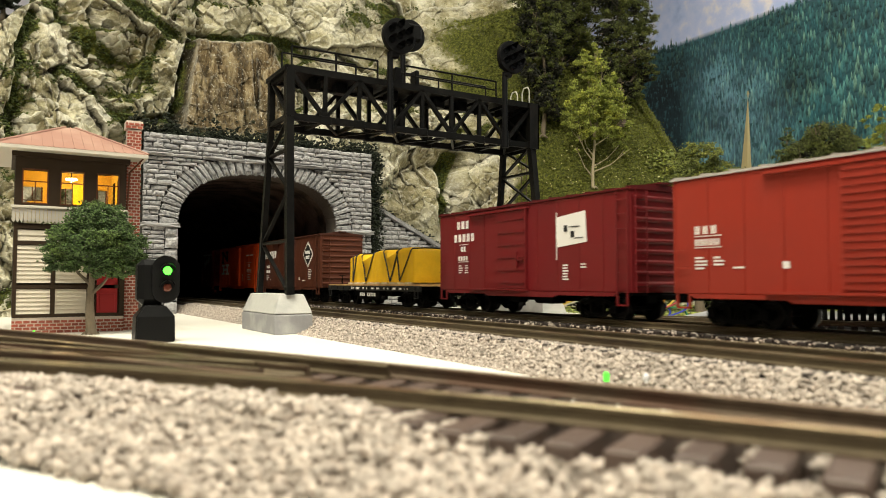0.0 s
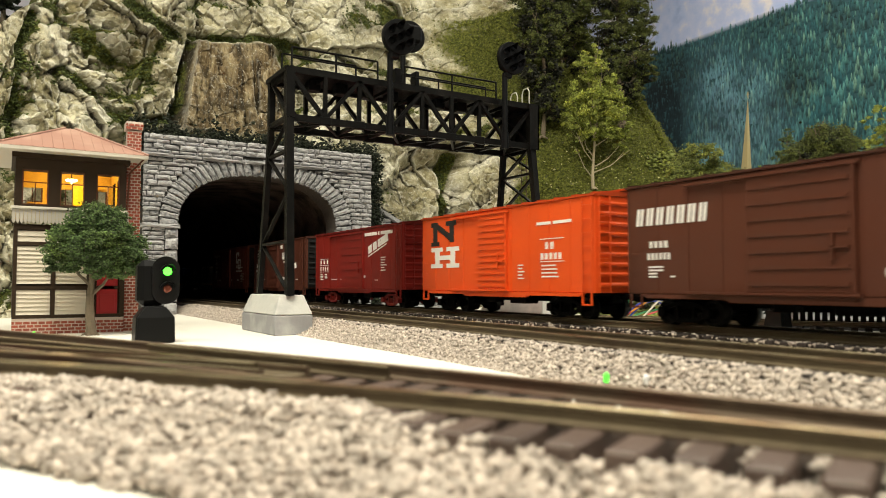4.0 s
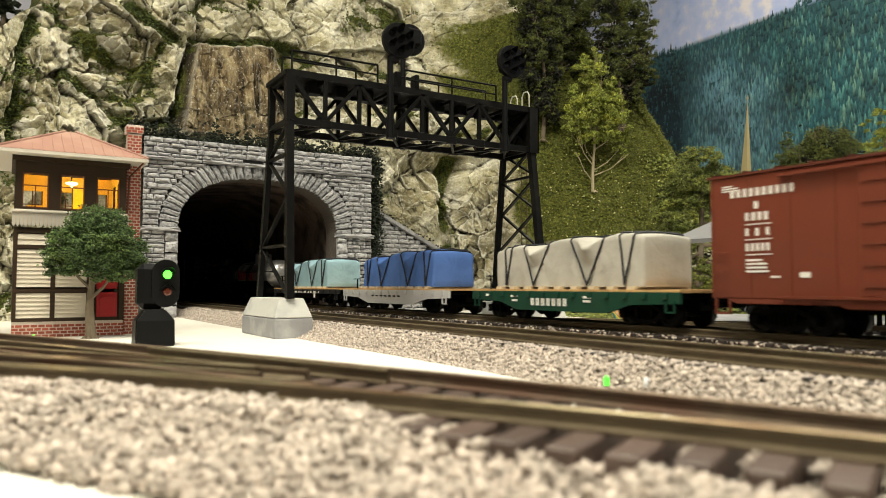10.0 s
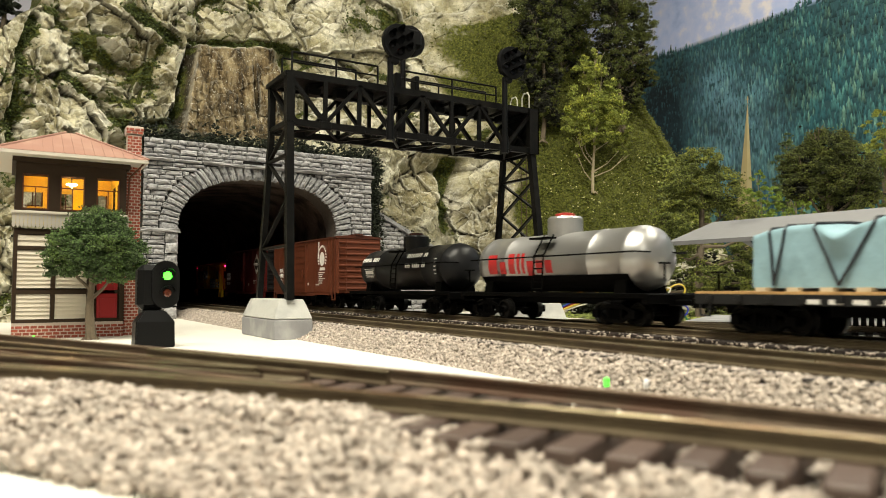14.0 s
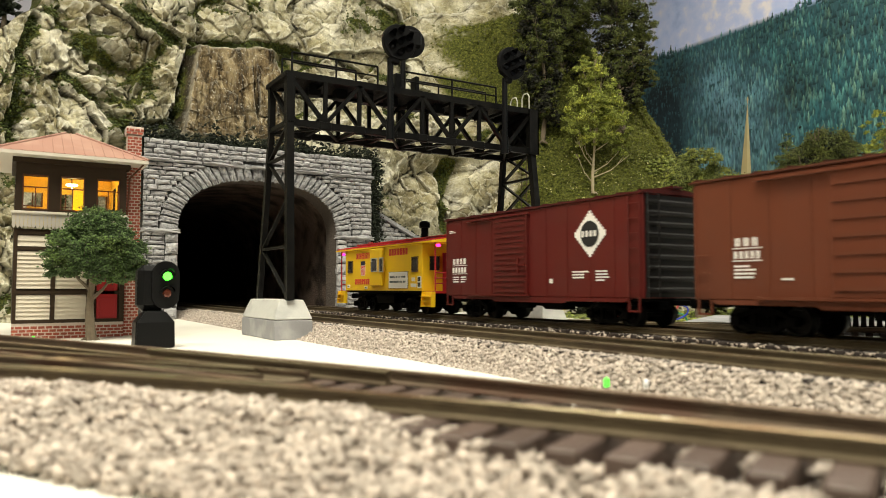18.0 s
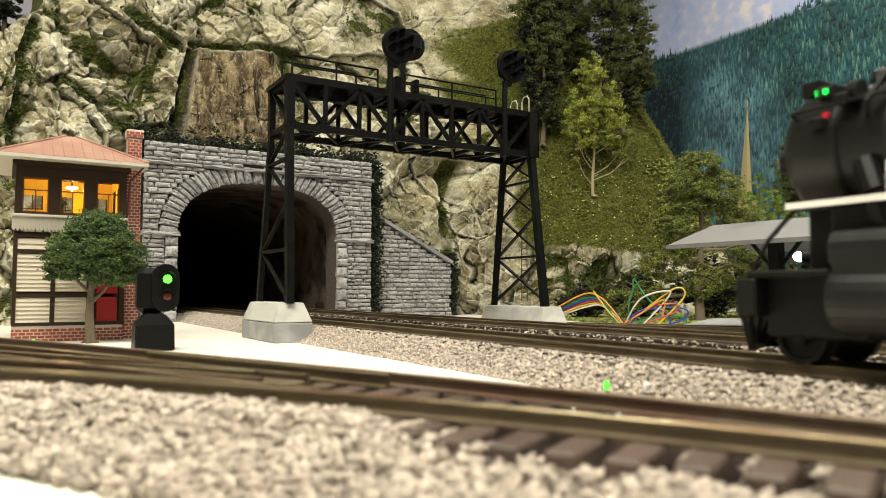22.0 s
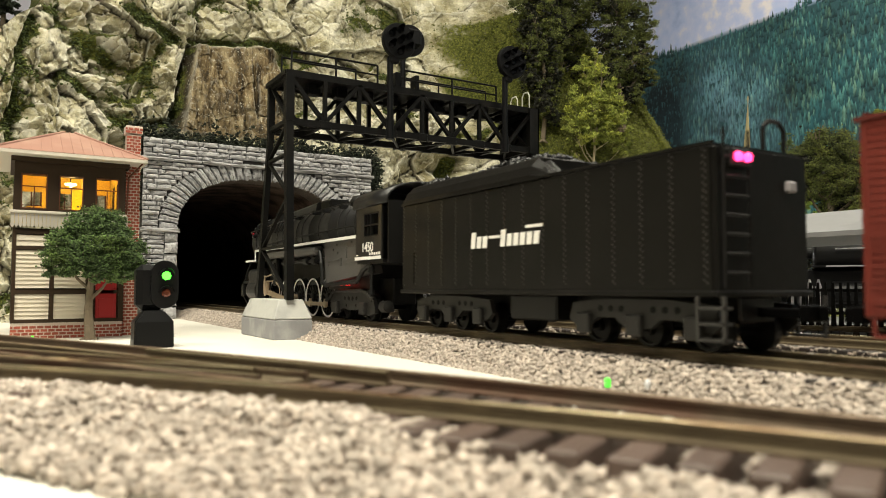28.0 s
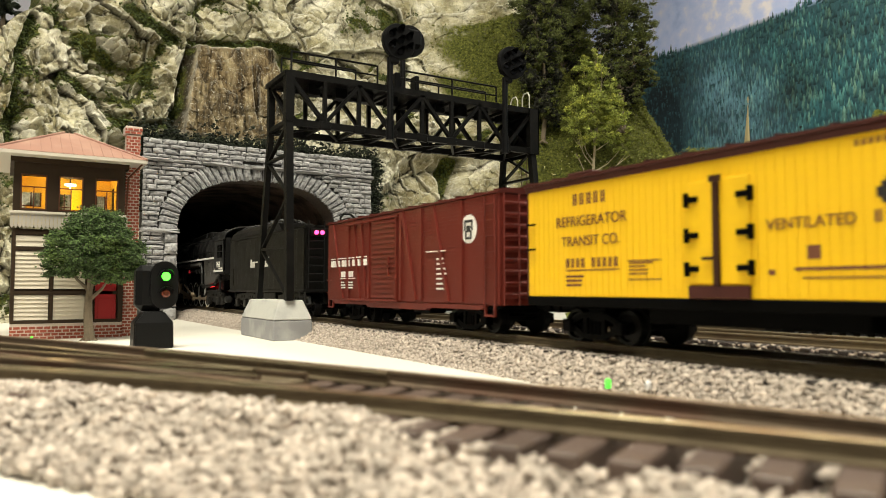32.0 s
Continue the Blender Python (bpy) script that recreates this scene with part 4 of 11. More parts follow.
    # shade in hollows and light on proud edges, both put into the colour
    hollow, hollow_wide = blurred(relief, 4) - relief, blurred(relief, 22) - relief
    hollow_shade = np.clip(np.clip(hollow / 0.0032 - 0.25, 0, 1) * np.clip(0.55 + 0.9 * w3, 0.1, 1) + np.clip(hollow_wide / 0.012 - 0.25, 0, 0.8) + 0.55 * (1 - crack_b) ** 2 + 0.6 * splits * np.clip(0.5 + spots, 0, 1) + 1.3 * deep / 0.03, 0, 1) * (1 - grass)
    proud_light = np.clip(-hollow / 0.0034 - 0.15, 0, 0.6) * (1 - 0.6 * slab) * (1 - grass)
    tone = tone * (1 - 0.5 * tall) + 0.22 * tall * np.clip(0.5 + 1.5 * w1, 0, 1)
    verts = np.stack([PX, PY, V], -1).reshape(-1, 3)
    hole = (X > PCX - OPEN_W - 0.004) & (X < PCX + OPEN_W + 0.004) & (V < 0.215)
    keep = (~hole).astype(bool)
    quad = keep[:-1, :-1] & keep[1:, :-1] & keep[:-1, 1:] & keep[1:, 1:]
    ii, jj = np.nonzero(quad)
    base_i = ii * nv + jj
    faces = np.stack([base_i, base_i + nv, base_i + nv + 1, base_i + 1], 1).tolist()
    # the top runs back over the hidden part of the tunnel
    base = len(verts)
    back_rows, extra = [], []
    depth_steps = (0.06, 0.2, 0.5, 1.2, 2.5, 4.0)
    for c in list(range(0, nu, 8)) + [nu - 1]:
        line = [c * nv + nv - 1]
        for k, dep in enumerate(depth_steps):
            line.append(base + len(extra))
            extra.append((PX[c, -1] + nx[c] * 0.05 * (k > 0), min(PY[c, -1] + dep, 6.0), V[c, -1] + 0.004 * k - (0.2 if k == len(depth_steps) - 1 else 0)))
        back_rows.append(line)
    for a, b in zip(back_rows[:-1], back_rows[1:]):
        for k in range(len(a) - 1):
            faces.append((a[k], b[k], b[k + 1], a[k + 1]))
    verts = np.vstack((verts, np.array(extra)))
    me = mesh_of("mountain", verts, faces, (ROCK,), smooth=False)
    for name, values in (("moss", moss), ("tone", tone), ("hollow_shade", hollow_shade), ("proud_light", proud_light)):
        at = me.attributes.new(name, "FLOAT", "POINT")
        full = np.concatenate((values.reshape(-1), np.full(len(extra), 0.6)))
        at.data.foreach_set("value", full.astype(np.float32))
    ob = tagged(new("mountain", me), "rugged pale plaster cliff with mossy ledges and a grassed slope", kind="structure")
    open_cliff = 1 - step(X, 0.13, 0.16) * (1 - step(X, 0.545, 0.575)) * (1 - step(V, 0.250, 0.262))
    return ob, U, V, PX, PY, moss * (1 - grass) * open_cliff, grass, nx, ny


mountain, MU, MV, MPX, MPY, MMOSS, MGRASS, MNX, MNY = build_mountain()

# tufts of ground foam on the slope and in the cracks
TURF = mat("green_ground_foam", (0.122, 0.134, 0.016), 0.95, vary=0.5, scale=300, island=0.5)
DARK_FOAM = mat("dark_green_foam", (0.010, 0.015, 0.006), 0.95, vary=0.5, scale=300, island=0.6)


def tufts(name, weight, n, size, material, label, seed, lift=0.001):
    rng = np.random.default_rng(seed)
    w = weight.reshape(-1)
    idx = rng.choice(len(w), n, p=w / w.sum())
    nv = MV.shape[1]
    i = idx // nv
    s = size * rng.uniform(0.4, 1.3, n)
    c = np.stack([MPX.reshape(-1)[idx] - MNX[i] * lift, MPY.reshape(-1)[idx] - MNY[i] * lift, MV.reshape(-1)[idx]], 1)
    c += rng.normal(0, 0.0025, c.shape)
    return tagged(new(name, scatter_mesh(name, c, s, material, seed)), label, "ground cover", kind="stuff")


tufts("turf", MGRASS ** 2 + 1e-9, 30000, 0.0020, TURF, "short green ground foam turf on the slope", 21)
YELLOW_FLECK = mat("yellow_flecks", (0.72, 0.68, 0.34), 0.9, vary=0.3, scale=300, island=0.4)
tufts("slope_flowers", MGRASS ** 3 * (MV < 0.30) + 1e-9, 520, 0.0019, YELLOW_FLECK, "tiny yellow flower flecks on the grass slope", 25, 0.003)
tufts("ledge_moss", np.clip(MMOSS - 0.35, 0, 1) ** 1.5 + 1e-9, 15000, 0.0024, mat("olive_moss_foam", (0.065, 0.085, 0.018), 0.95, vary=0.5, scale=300, island=0.6), "olive moss foam on the cliff ledges", 22)
rng_b = np.random.default_rng(23)
bush = []
for _ in range(8200):
    x = rng_b.uniform(0.150, 0.548)
    thick = 0.012 + 0.010 * noise.noise((x * 30, 1, 2)) + 0.010 * (noise.noise((x * 90, 4, 2)) > 0.1)
    bush.append((x, PORTAL_Y + rng_b.uniform(0.006, 0.060), 0.242 + abs(rng_b.normal(0, 0.75)) * thick))
for _ in range(4600):
    z = rng_b.uniform(BOARD_Z, 0.250)
    bush.append((0.5445 + rng_b.normal(0, 0.0068) + 0.004 * noise.noise((z * 40, 3, 3)), PORTAL_Y + rng_b.uniform(0.004, 0.045), z))
for _ in range(1500):
    x = rng_b.uniform(WX0 - 0.004, WX1 + 0.010)
    bush.append((x, WY + rng_b.uniform(0.006, 0.04), wing_top(x) + abs(rng_b.normal(0, 0.006)) + 0.001))
for _ in range(1100):
    z = rng_b.uniform(BOARD_Z, 0.10)
    bush.append((WX1 + 0.008 + rng_b.normal(0, 0.005), WY + rng_b.uniform(-0.002, 0.03), z))
for _ in range(700):
    bush.append((0.160 + rng_b.normal(0, 0.004), PORTAL_Y + rng_b.uniform(0.004, 0.05), rng_b.uniform(0.14, 0.255)))
bush = np.array(bush)
tagged(new("portal_bushes", scatter_mesh("portal_bushes", bush, rng_b.uniform(0.0012, 0.0038, len(bush)), DARK_FOAM, 23)), "dark green foam bushes crowding the portal edges", "ground cover", kind="stuff")
# ---- signal bridge ----
bridge = thing("signal_bridge", "black steel lattice signal bridge with walkway and two round signal heads", "signal bridge")
GX0, GX1, GYF, GYB, GZ0, GZ1 = 0.2185, 0.4975, 0.634, 0.686, 0.180, 0.2265


def cast_base(label, x0, x1, y0, y1, low_mat, top_mat, lift=0.0, top=0.0175):
    b = thing("bridge_footing", label, "footing", "bridge footings")
    part("lower_block", boxes((x0, x1, y0, y1, BOARD_Z, -0.0005 + lift), bevel=0.0008), low_mat, b)
    bm = B()
    i = 0.0065
    hexa(bm, [(x0, y0, 0.0 + lift), (x1, y0, 0.0 + lift), (x1, y1, 0.0 + lift), (x0, y1, 0.0 + lift)], [(x0 + i, y0 + i, top), (x1 - i, y0 + i, top), (x1 - i, y1 - i, top), (x0 + i, y1 - i, top)])
    bmesh.ops.recalc_face_normals(bm, faces=bm.faces)
    bmesh.ops.bevel(bm, geom=list(bm.edges), offset=0.0007, segments=1, affect="EDGES")
    part("upper_block", bm, top_mat, b)
    return b


cast_base("two-tier grey cast footing under the signal bridge leg", 0.203, 0.2385, 0.622, 0.724, CONCRETE_DARK, CONCRETE)
cast_base("pale grey cast footing under the signal bridge leg behind the tracks", 0.480, 0.518, 0.595, 0.715, CONCRETE, CONCRETE, -0.012, 0.0112)


def member(name, p, q, w, h=None, up=(0, 0, 1), parent=None):
    return part(name, beam(B(), p, q, w, h or w, up), BLACK_STEEL, parent or bridge)


for gx, front_y, back_y, foot in ((GX0, 0.628, 0.718, 0.0170), (GX1, 0.612, 0.706, 0.0108)):
    tower = part("tower_cap", boxes((gx - 0.005, gx + 0.005, GYF - 0.003, GYB + 0.003, GZ1 - 0.004, GZ1)), BLACK_STEEL, bridge)
    part("front_leg", beam(beam(B(), (gx, front_y, foot), (gx, GYF, GZ0), 0.0068, 0.0072, (0, 1, 0)), (gx, GYF, GZ0), (gx, GYF, GZ1), 0.0078, 0.0080, (0, 1, 0)), BLACK_STEEL, bridge)
    part("back_leg", beam(beam(B(), (gx, back_y, foot), (gx, GYB, GZ0), 0.0052, 0.0060, (0, 1, 0)), (gx, GYB, GZ0), (gx, GYB, GZ1), 0.0060, 0.0060, (0, 1, 0)), BLACK_STEEL, bridge)
    levels = (0.017, 0.066, 0.112, 0.150, 0.180, 0.2245)

    def leg(z, bottom, top):
        k = min(1, (z - 0.017) / (GZ0 - 0.017))
        return bottom + (top - bottom) * k
    for a, b in zip(levels[:-1], levels[1:]):
        fa, fb, ba, bb = leg(a, front_y, GYF), leg(b, front_y, GYF), leg(a, back_y, GYB), leg(b, back_y, GYB)
        zig = levels.index(a) % 2
        member("lattice_bar", (gx, ba if zig else fa, a), (gx, fb if zig else bb, b), 0.0020, 0.0034, (1, 0, 0))
        if gx > 0.4:
            member("lattice_bar", (gx + 0.004, fa if zig else ba, a), (gx + 0.004, bb if zig else fb, b), 0.0020, 0.0034, (1, 0, 0))
        if b in (0.066, 0.180, 0.150):
            member("cross_bar", (gx, fb, b), (gx, bb, b), 0.0024, 0.0040, (1, 0, 0))
    bm = B()
    for y in (0.658, 0.668):
        rod(bm, (gx + 0.012, y, 0.016), (gx + 0.012, y, GZ0), 0.0006, 6)
    for i in range(26):
        rod(bm, (gx + 0.012, 0.658, 0.020 + i * 0.0063), (gx + 0.012, 0.668, 0.020 + i * 0.0063), 0.0005, 5)
    part("ladder", bm, mat("brown_ladder", (0.10, 0.065, 0.035), 0.6), bridge)
for y in (GYF, GYB):
    for z in (GZ0, GZ1 - 0.002):
        member("chord", (GX0, y, z), (GX1, y, z), 0.0042, 0.0062)
    n = 8
    xs = [GX0 + (GX1 - GX0) * i / n for i in range(n + 1)]
    for i in range(n):
        up_first = i % 2 == 0
        a, b = (GZ1 - 0.004, GZ0 + 0.002) if up_first else (GZ0 + 0.002, GZ1 - 0.004)
        member("truss_diagonal", (xs[i], y, a), (xs[i + 1], y, b), 0.0034, 0.0042, (0, 1, 0))
        member("truss_post", (xs[i + 1], y, GZ0), (xs[i + 1], y, GZ1 - 0.003), 0.0036, 0.0036, (0, 1, 0))
        part("gusset", boxes((xs[i + 1] - 0.006, xs[i + 1] + 0.006, y - 0.0024, y + 0.0024, GZ0 - 0.004, GZ0 + 0.004), bevel=0.0008), BLACK_STEEL, bridge)
for i in range(n + 1):
    member("floor_beam", (xs[i], GYF, GZ0 + 0.001), (xs[i], GYB, GZ0 + 0.001), 0.0036, 0.0040)
    member("roof_beam", (xs[i], GYF, GZ1 - 0.006), (xs[i], GYB, GZ1 - 0.006), 0.0030, 0.0030)
    if i < n:
        member("floor_brace", (xs[i], GYF if i % 2 else GYB, GZ0 - 0.002), (xs[i + 1], GYB if i % 2 else GYF, GZ0 - 0.002), 0.0024, 0.0018)
part("walkway", boxes((GX0 - 0.004, GX1 + 0.006, GYF - 0.002, GYB + 0.002, GZ1 - 0.002, GZ1), bevel=0.0004), BLACK_STEEL, bridge)
part("end_panel", boxes((GX1 - 0.006, GX1 + 0.0065, GYF - 0.006, GYF - 0.0045, GZ0 - 0.004, GZ1), (GX1 + 0.0050, GX1 + 0.0065, GYF - 0.006, GYB, GZ0 - 0.004, GZ1)), BLACK_STEEL, bridge)
for i in range(9):
    y = GYF + 0.005 + (GYB - GYF - 0.010) * (i % 2)
    part("junction_box", boxes((GX0 + 0.026 + i * 0.028, GX0 + 0.038 + i * 0.028, 0.652, 0.664, GZ1 - 0.013, GZ1 - 0.0025), bevel=0.0008), BLACK, bridge)
# hand rails of pipe, front and back
for x0, x1, ylev in ((GX0 + 0.010, 0.308, GYB), (0.345, 0.472, GYB), (GX0 + 0.002, 0.308, GYF), (0.338, 0.45, GYF)):
    hh = 0.0285 if ylev == GYB else 0.0190
    z0 = GZ1
    part("handrail", pipe(B(), [(x0, ylev, z0), (x0, ylev, z0 + hh), (x1, ylev, z0 + hh), (x1, ylev, z0)], 0.0010, 6), BLACK_STEEL, bridge)
    k = max(1, round((x1 - x0) / 0.055))
    for i in range(1, k):
        x = x0 + (x1 - x0) * i / k
        part("rail_post", rod(B(), (x, ylev, z0), (x, ylev, z0 + hh), 0.0010, 6), BLACK_STEEL, bridge)
    part("mid_rail", rod(B(), (x0, ylev, z0 + hh * 0.5), (x1, ylev, z0 + hh * 0.5), 0.0008, 6), BLACK_STEEL, bridge)
HOOP = mat("pale_grab_hoop", (0.45, 0.44, 0.36), 0.5)
for y in (GYF + 0.008, GYF + 0.030):
    part("grab_hoop", pipe(B(), [(GX1 + 0.004, y, GZ1), (GX1 + 0.004, y, GZ1 + 0.018), (GX1 + 0.004, y + 0.003, GZ1 + 0.0225), (GX1 + 0.004, y + 0.010, GZ1 + 0.0225), (GX1 + 0.004, y + 0.013, GZ1 + 0.018), (GX1 + 0.004, y + 0.013, GZ1)], 0.0008, 6), HOOP, bridge)


def signal_head(x, y, z, facing, mast_x):
    """A round black target with seven hooded lamps, on a short mast clamped to the bridge."""
    mast = part("signal_mast", rod(rod(B(), (mast_x, y + 0.006, GZ0 - 0.004), (mast_x, y + 0.006, z - 0.016), 0.0030, 10), (mast_x, y + 0.006, GZ0 - 0.008), (mast_x, y + 0.006, GZ0 + 0.010), 0.0040, 10), GUNMETAL, bridge)
    part("bracket", boxes((min(mast_x, x) - 0.002, max(mast_x, x) + 0.001, y + 0.001, y + 0.009, z - 0.022, z - 0.015), bevel=0.0018), GUNMETAL, mast)
    head = part("target", lathe(B(), [(y, 0.0172), (y + 0.0012, 0.0178), (y + 0.0050, 0.0178), (y + 0.0056, 0.0170)], 36, "Y", (x, 0, z)), BLACK, bridge, "round black signal target")
    part("lamp_case", boxes((x - 0.010, x + 0.010, y + 0.0055, y + 0.016, z - 0.011, z + 0.011), bevel=0.003), BLACK, head)
    spots = [(0, 0)] + [(0.0108 * math.cos(math.pi * k / 3 + math.pi / 6), 0.0108 * math.sin(math.pi * k / 3 + math.pi / 6)) for k in range(6)]
    for dx, dz in spots:
        bm = B()
        n, y0 = 12, y - 0.009 * facing
        ring0 = []
        for i in range(n + 1):
            a = math.pi * (-0.12 + 1.24 * i / n)
            c, s_ = math.cos(a) * 0.0038, math.sin(a) * 0.0038
            ring0.append(((x + dx + c, y + 0.0002, z + dz + s_), (x + dx + c, y - 0.0085 * max(0.25, math.sin(max(0.0, min(math.pi, a)))), z + dz + s_)))
        vv = [(bm.verts.new(a), bm.verts.new(b)) for a, b in ring0]
        for (a, b), (c, d) in zip(vv[:-1], vv[1:]):
            bm.faces.new((a, b, d, c))
        part("lamp_hood", bm, BLACK, head)
        part("lens", lathe(B(), [(y - 0.0010, 0.0030), (y - 0.0002, 0.0034), (y + 0.0005, 0.0034)], 12, "Y", (x + dx, 0, z + dz)), mat("dark_lens", (0.004, 0.004, 0.004), 0.25, spec=0.2) if "dark_lens" not in bpy.data.materials else bpy.data.materials["dark_lens"], head)


signal_head(0.3243, 0.618, 0.2688, 1, 0.3167)
signal_head(0.4612, 0.618, 0.2700, 1, 0.4545)
back_head = part("rear_target", lathe(B(), [(0.700, 0.0170), (0.7012, 0.0178), (0.7050, 0.0178), (0.7056, 0.0170)], 36, "Y", (0.3815, 0, 0.3040)), BLACK, bridge)
part("rear_mast", rod(B(), (0.3740, 0.706, GZ0), (0.3740, 0.706, 0.296), 0.0030, 10), GUNMETAL, bridge)
part("rear_lamp_case", boxes((0.370, 0.390, 0.6890, 0.700, 0.294, 0.314), bevel=0.003), BLACK, back_head)
for x, w in ((0.333, 0.007), (0.356, 0.005)):
    part("relay_case", boxes((x, x + w, GYF + 0.010, GYF + 0.022, GZ1, GZ1 + 0.020), bevel=0.001), BLACK, bridge)

# dwarf signal beside the turnout
DWX, DWY = 0.0995, 0.600
dwarf = thing("dwarf_signal", "black two-lamp dwarf signal showing a green light", "dwarf signal")
bm = B()
hexa(bm, [(DWX - 0.0145, DWY - 0.010, BOARD_Z), (DWX + 0.0145, DWY - 0.010, BOARD_Z), (DWX + 0.0145, DWY + 0.010, BOARD_Z), (DWX - 0.0145, DWY + 0.010, BOARD_Z)], [(DWX - 0.0140, DWY - 0.0095, 0.0020), (DWX + 0.0140, DWY - 0.0095, 0.0020), (DWX + 0.0140, DWY + 0.0095, 0.0020), (DWX - 0.0140, DWY + 0.0095, 0.0020)])
hexa(bm, [(DWX - 0.0140, DWY - 0.0095, 0.0020), (DWX + 0.0140, DWY - 0.0095, 0.0020), (DWX + 0.0140, DWY + 0.0095, 0.0020), (DWX - 0.0140, DWY + 0.0095, 0.0020)], [(DWX - 0.0075, DWY - 0.006, 0.0105), (DWX + 0.0075, DWY - 0.006, 0.0105), (DWX + 0.0075, DWY + 0.006, 0.0105), (DWX - 0.0075, DWY + 0.006, 0.0105)])
bmesh.ops.remove_doubles(bm, verts=bm.verts, dist=1e-5)
bmesh.ops.recalc_face_normals(bm, faces=bm.faces)
bmesh.ops.bevel(bm, geom=list(bm.edges), offset=0.0009, segments=2, affect="EDGES")
part("pedestal", bm, BLACK, dwarf)
head = part("body", boxes((DWX - 0.0125, DWX + 0.0095, DWY - 0.004, DWY + 0.014, 0.0105, 0.0460), bevel=0.0045), BLACK, dwarf)
bm = B()
ring_p = []
for i in range(32):
    a = 2 * math.pi * i / 32
    ring_p.append((DWX + 0.0075 + 0.0102 * math.cos(a), 0.0305 + (0.0085 * math.copysign(1, math.sin(a)) if abs(math.sin(a)) > 1e-6 else 0) + 0.0100 * math.sin(a)))
prism(bm, ring_p, "Y", DWY - 0.0065, DWY - 0.003)
face = part("face_plate", bm, BLACK, dwarf)
for zc, m, lab in ((0.0373, mat("green_signal_lens", (0.02, 0.5, 0.03), 0.25, emit=(0.06, 1.0, 0.03), strength=6.0), "glowing green lens"), (0.0240, mat("dark_red_lens", (0.13, 0.035, 0.02), 0.15), "unlit red lens")):
    part("lens", lathe(B(), [(DWY - 0.0085, 0.0018), (DWY - 0.0078, 0.0030), (DWY - 0.0062, 0.0034)], 20, "Y", (DWX + 0.0085, 0, zc)), m, face, lab)
    bm = B()
    vv = []
    for i in range(13):
        a = math.pi * i / 12
        c, s_ = 0.0056 * math.cos(a), 0.0056 * math.sin(a)
        vv.append((bm.verts.new((DWX + 0.0085 + c, DWY - 0.006, zc + s_)), bm.verts.new((DWX + 0.0085 + c, DWY - 0.006 - 0.009 * (0.2 + 0.8 * math.sin(a)), zc + s_))))
    for (a, b), (c, d) in zip(vv[:-1], vv[1:]):
        bm.faces.new((a, b, d, c))
    part("hood", bm, BLACK, face)
# ---- the signal tower beside the tunnel ----
TX0, TX1, TY0, TY1 = 0.0055, 0.0973, 0.750, 0.845
DARK_TRIM = mat("dark_brown_trim", (0.034, 0.021, 0.012), 0.6, spec=0.15, vary=0.15, scale=200)
CREAM = mat("cream_clapboard", (0.58, 0.52, 0.42), 0.6, vary=0.06, scale=200)
SOFFIT = mat("pale_soffit", (0.55, 0.51, 0.44), 0.65, vary=0.05)
ROOF_RED = mat("dusty_red_metal_roof", (0.36, 0.20, 0.155), 0.5, vary=0.12, scale=90, second=(0.42, 0.26, 0.20), second_scale=25)
BRICK = mat("red_brick", (0.30, 0.068, 0.038), 0.75, vary=0.25, scale=4, bump=0.3, bump_scale=6, random_tint=0.25, jitter=True)
BRICK_JOINT = mat("pale_mortar", (0.58, 0.50, 0.44), 0.9, vary=0.1)
GOLD_WALL = mat("golden_interior_wall", (0.72, 0.45, 0.05), 0.7, vary=0.05)
tower = thing("signal_tower", "two-storey signal tower with red hip roof and lit windows", "signal tower")
part("plinth", boxes((TX0 + 0.0006, TX1 - 0.0006, TY0 - 0.0001, TY1 - 0.0006, BOARD_Z, -0.0036)), BRICK_JOINT, tower)
bm = B()
box(bm, -0.5, 0.5, -0.5, 0.5, -0.5, 0.5)
bmesh.ops.bevel(bm, geom=list(bm.edges), offset=0.05, segments=1, affect="EDGES")
BRICK_ME = shared(bm, "brick", BRICK)


def bricks(parent, x0, x1, y, z0, z1, axis="x", bw=0.0052, bh=0.0026):
    row, z = 0, z0
    while z + bh <= z1 + 1e-6:
        x = x0 - (bw / 2 if row % 2 else 0)
        while x < x1 - 0.0008:
            a, b = max(x, x0), min(x + bw - 0.0009, x1)
            if b - a > 0.0008:
                if axis == "x":
                    m = pose((a + b) / 2, y, z + bh / 2) @ Matrix.Diagonal((b - a, 0.0010, bh - 0.0008, 1))
                else:
                    m = pose(y, (a + b) / 2, z + bh / 2) @ Matrix.Diagonal((0.0010, b - a, bh - 0.0008, 1))
                piece("brick", BRICK_ME, m, parent)
            x += bw
        z += bh
        row += 1


bricks(tower, TX0, TX1, TY0, BOARD_Z, -0.0036, "x", 0.0060, 0.0030)
# ground floor: dark frame, cream clapboard panels, red door
part("ground_floor_wall", boxes((TX0, TX1, TY0 + 0.0018, TY0 + 0.004, -0.0036, 0.0815), (TX0, TX0 + 0.003, TY0 + 0.004, TY1, -0.0036, 0.0815), (TX1 - 0.003, TX1, TY0 + 0.004, TY1, -0.0036, 0.0815), (TX0 + 0.003, TX1 - 0.003, TY1 - 0.003, TY1, -0.0036, 0.0815)), DARK_TRIM, tower)


def clapboards(x0, x1, z0, z1, n):
    p = part("panel", boxes((x0, x1, TY0 + 0.0008, TY0 + 0.0019, z0, z1)), CREAM, tower)
    for i in range(n):
        a = z0 + (z1 - z0) * i / n
        b = z0 + (z1 - z0) * (i + 1) / n
        bm = B()
        prism(bm, [(TY0 + 0.0010, a), (TY0 - 0.0006, a + 0.0002), (TY0 + 0.0006, b), (TY0 + 0.0010, b)], "X", x0, x1)
        part("clapboard", bm, CREAM, p)


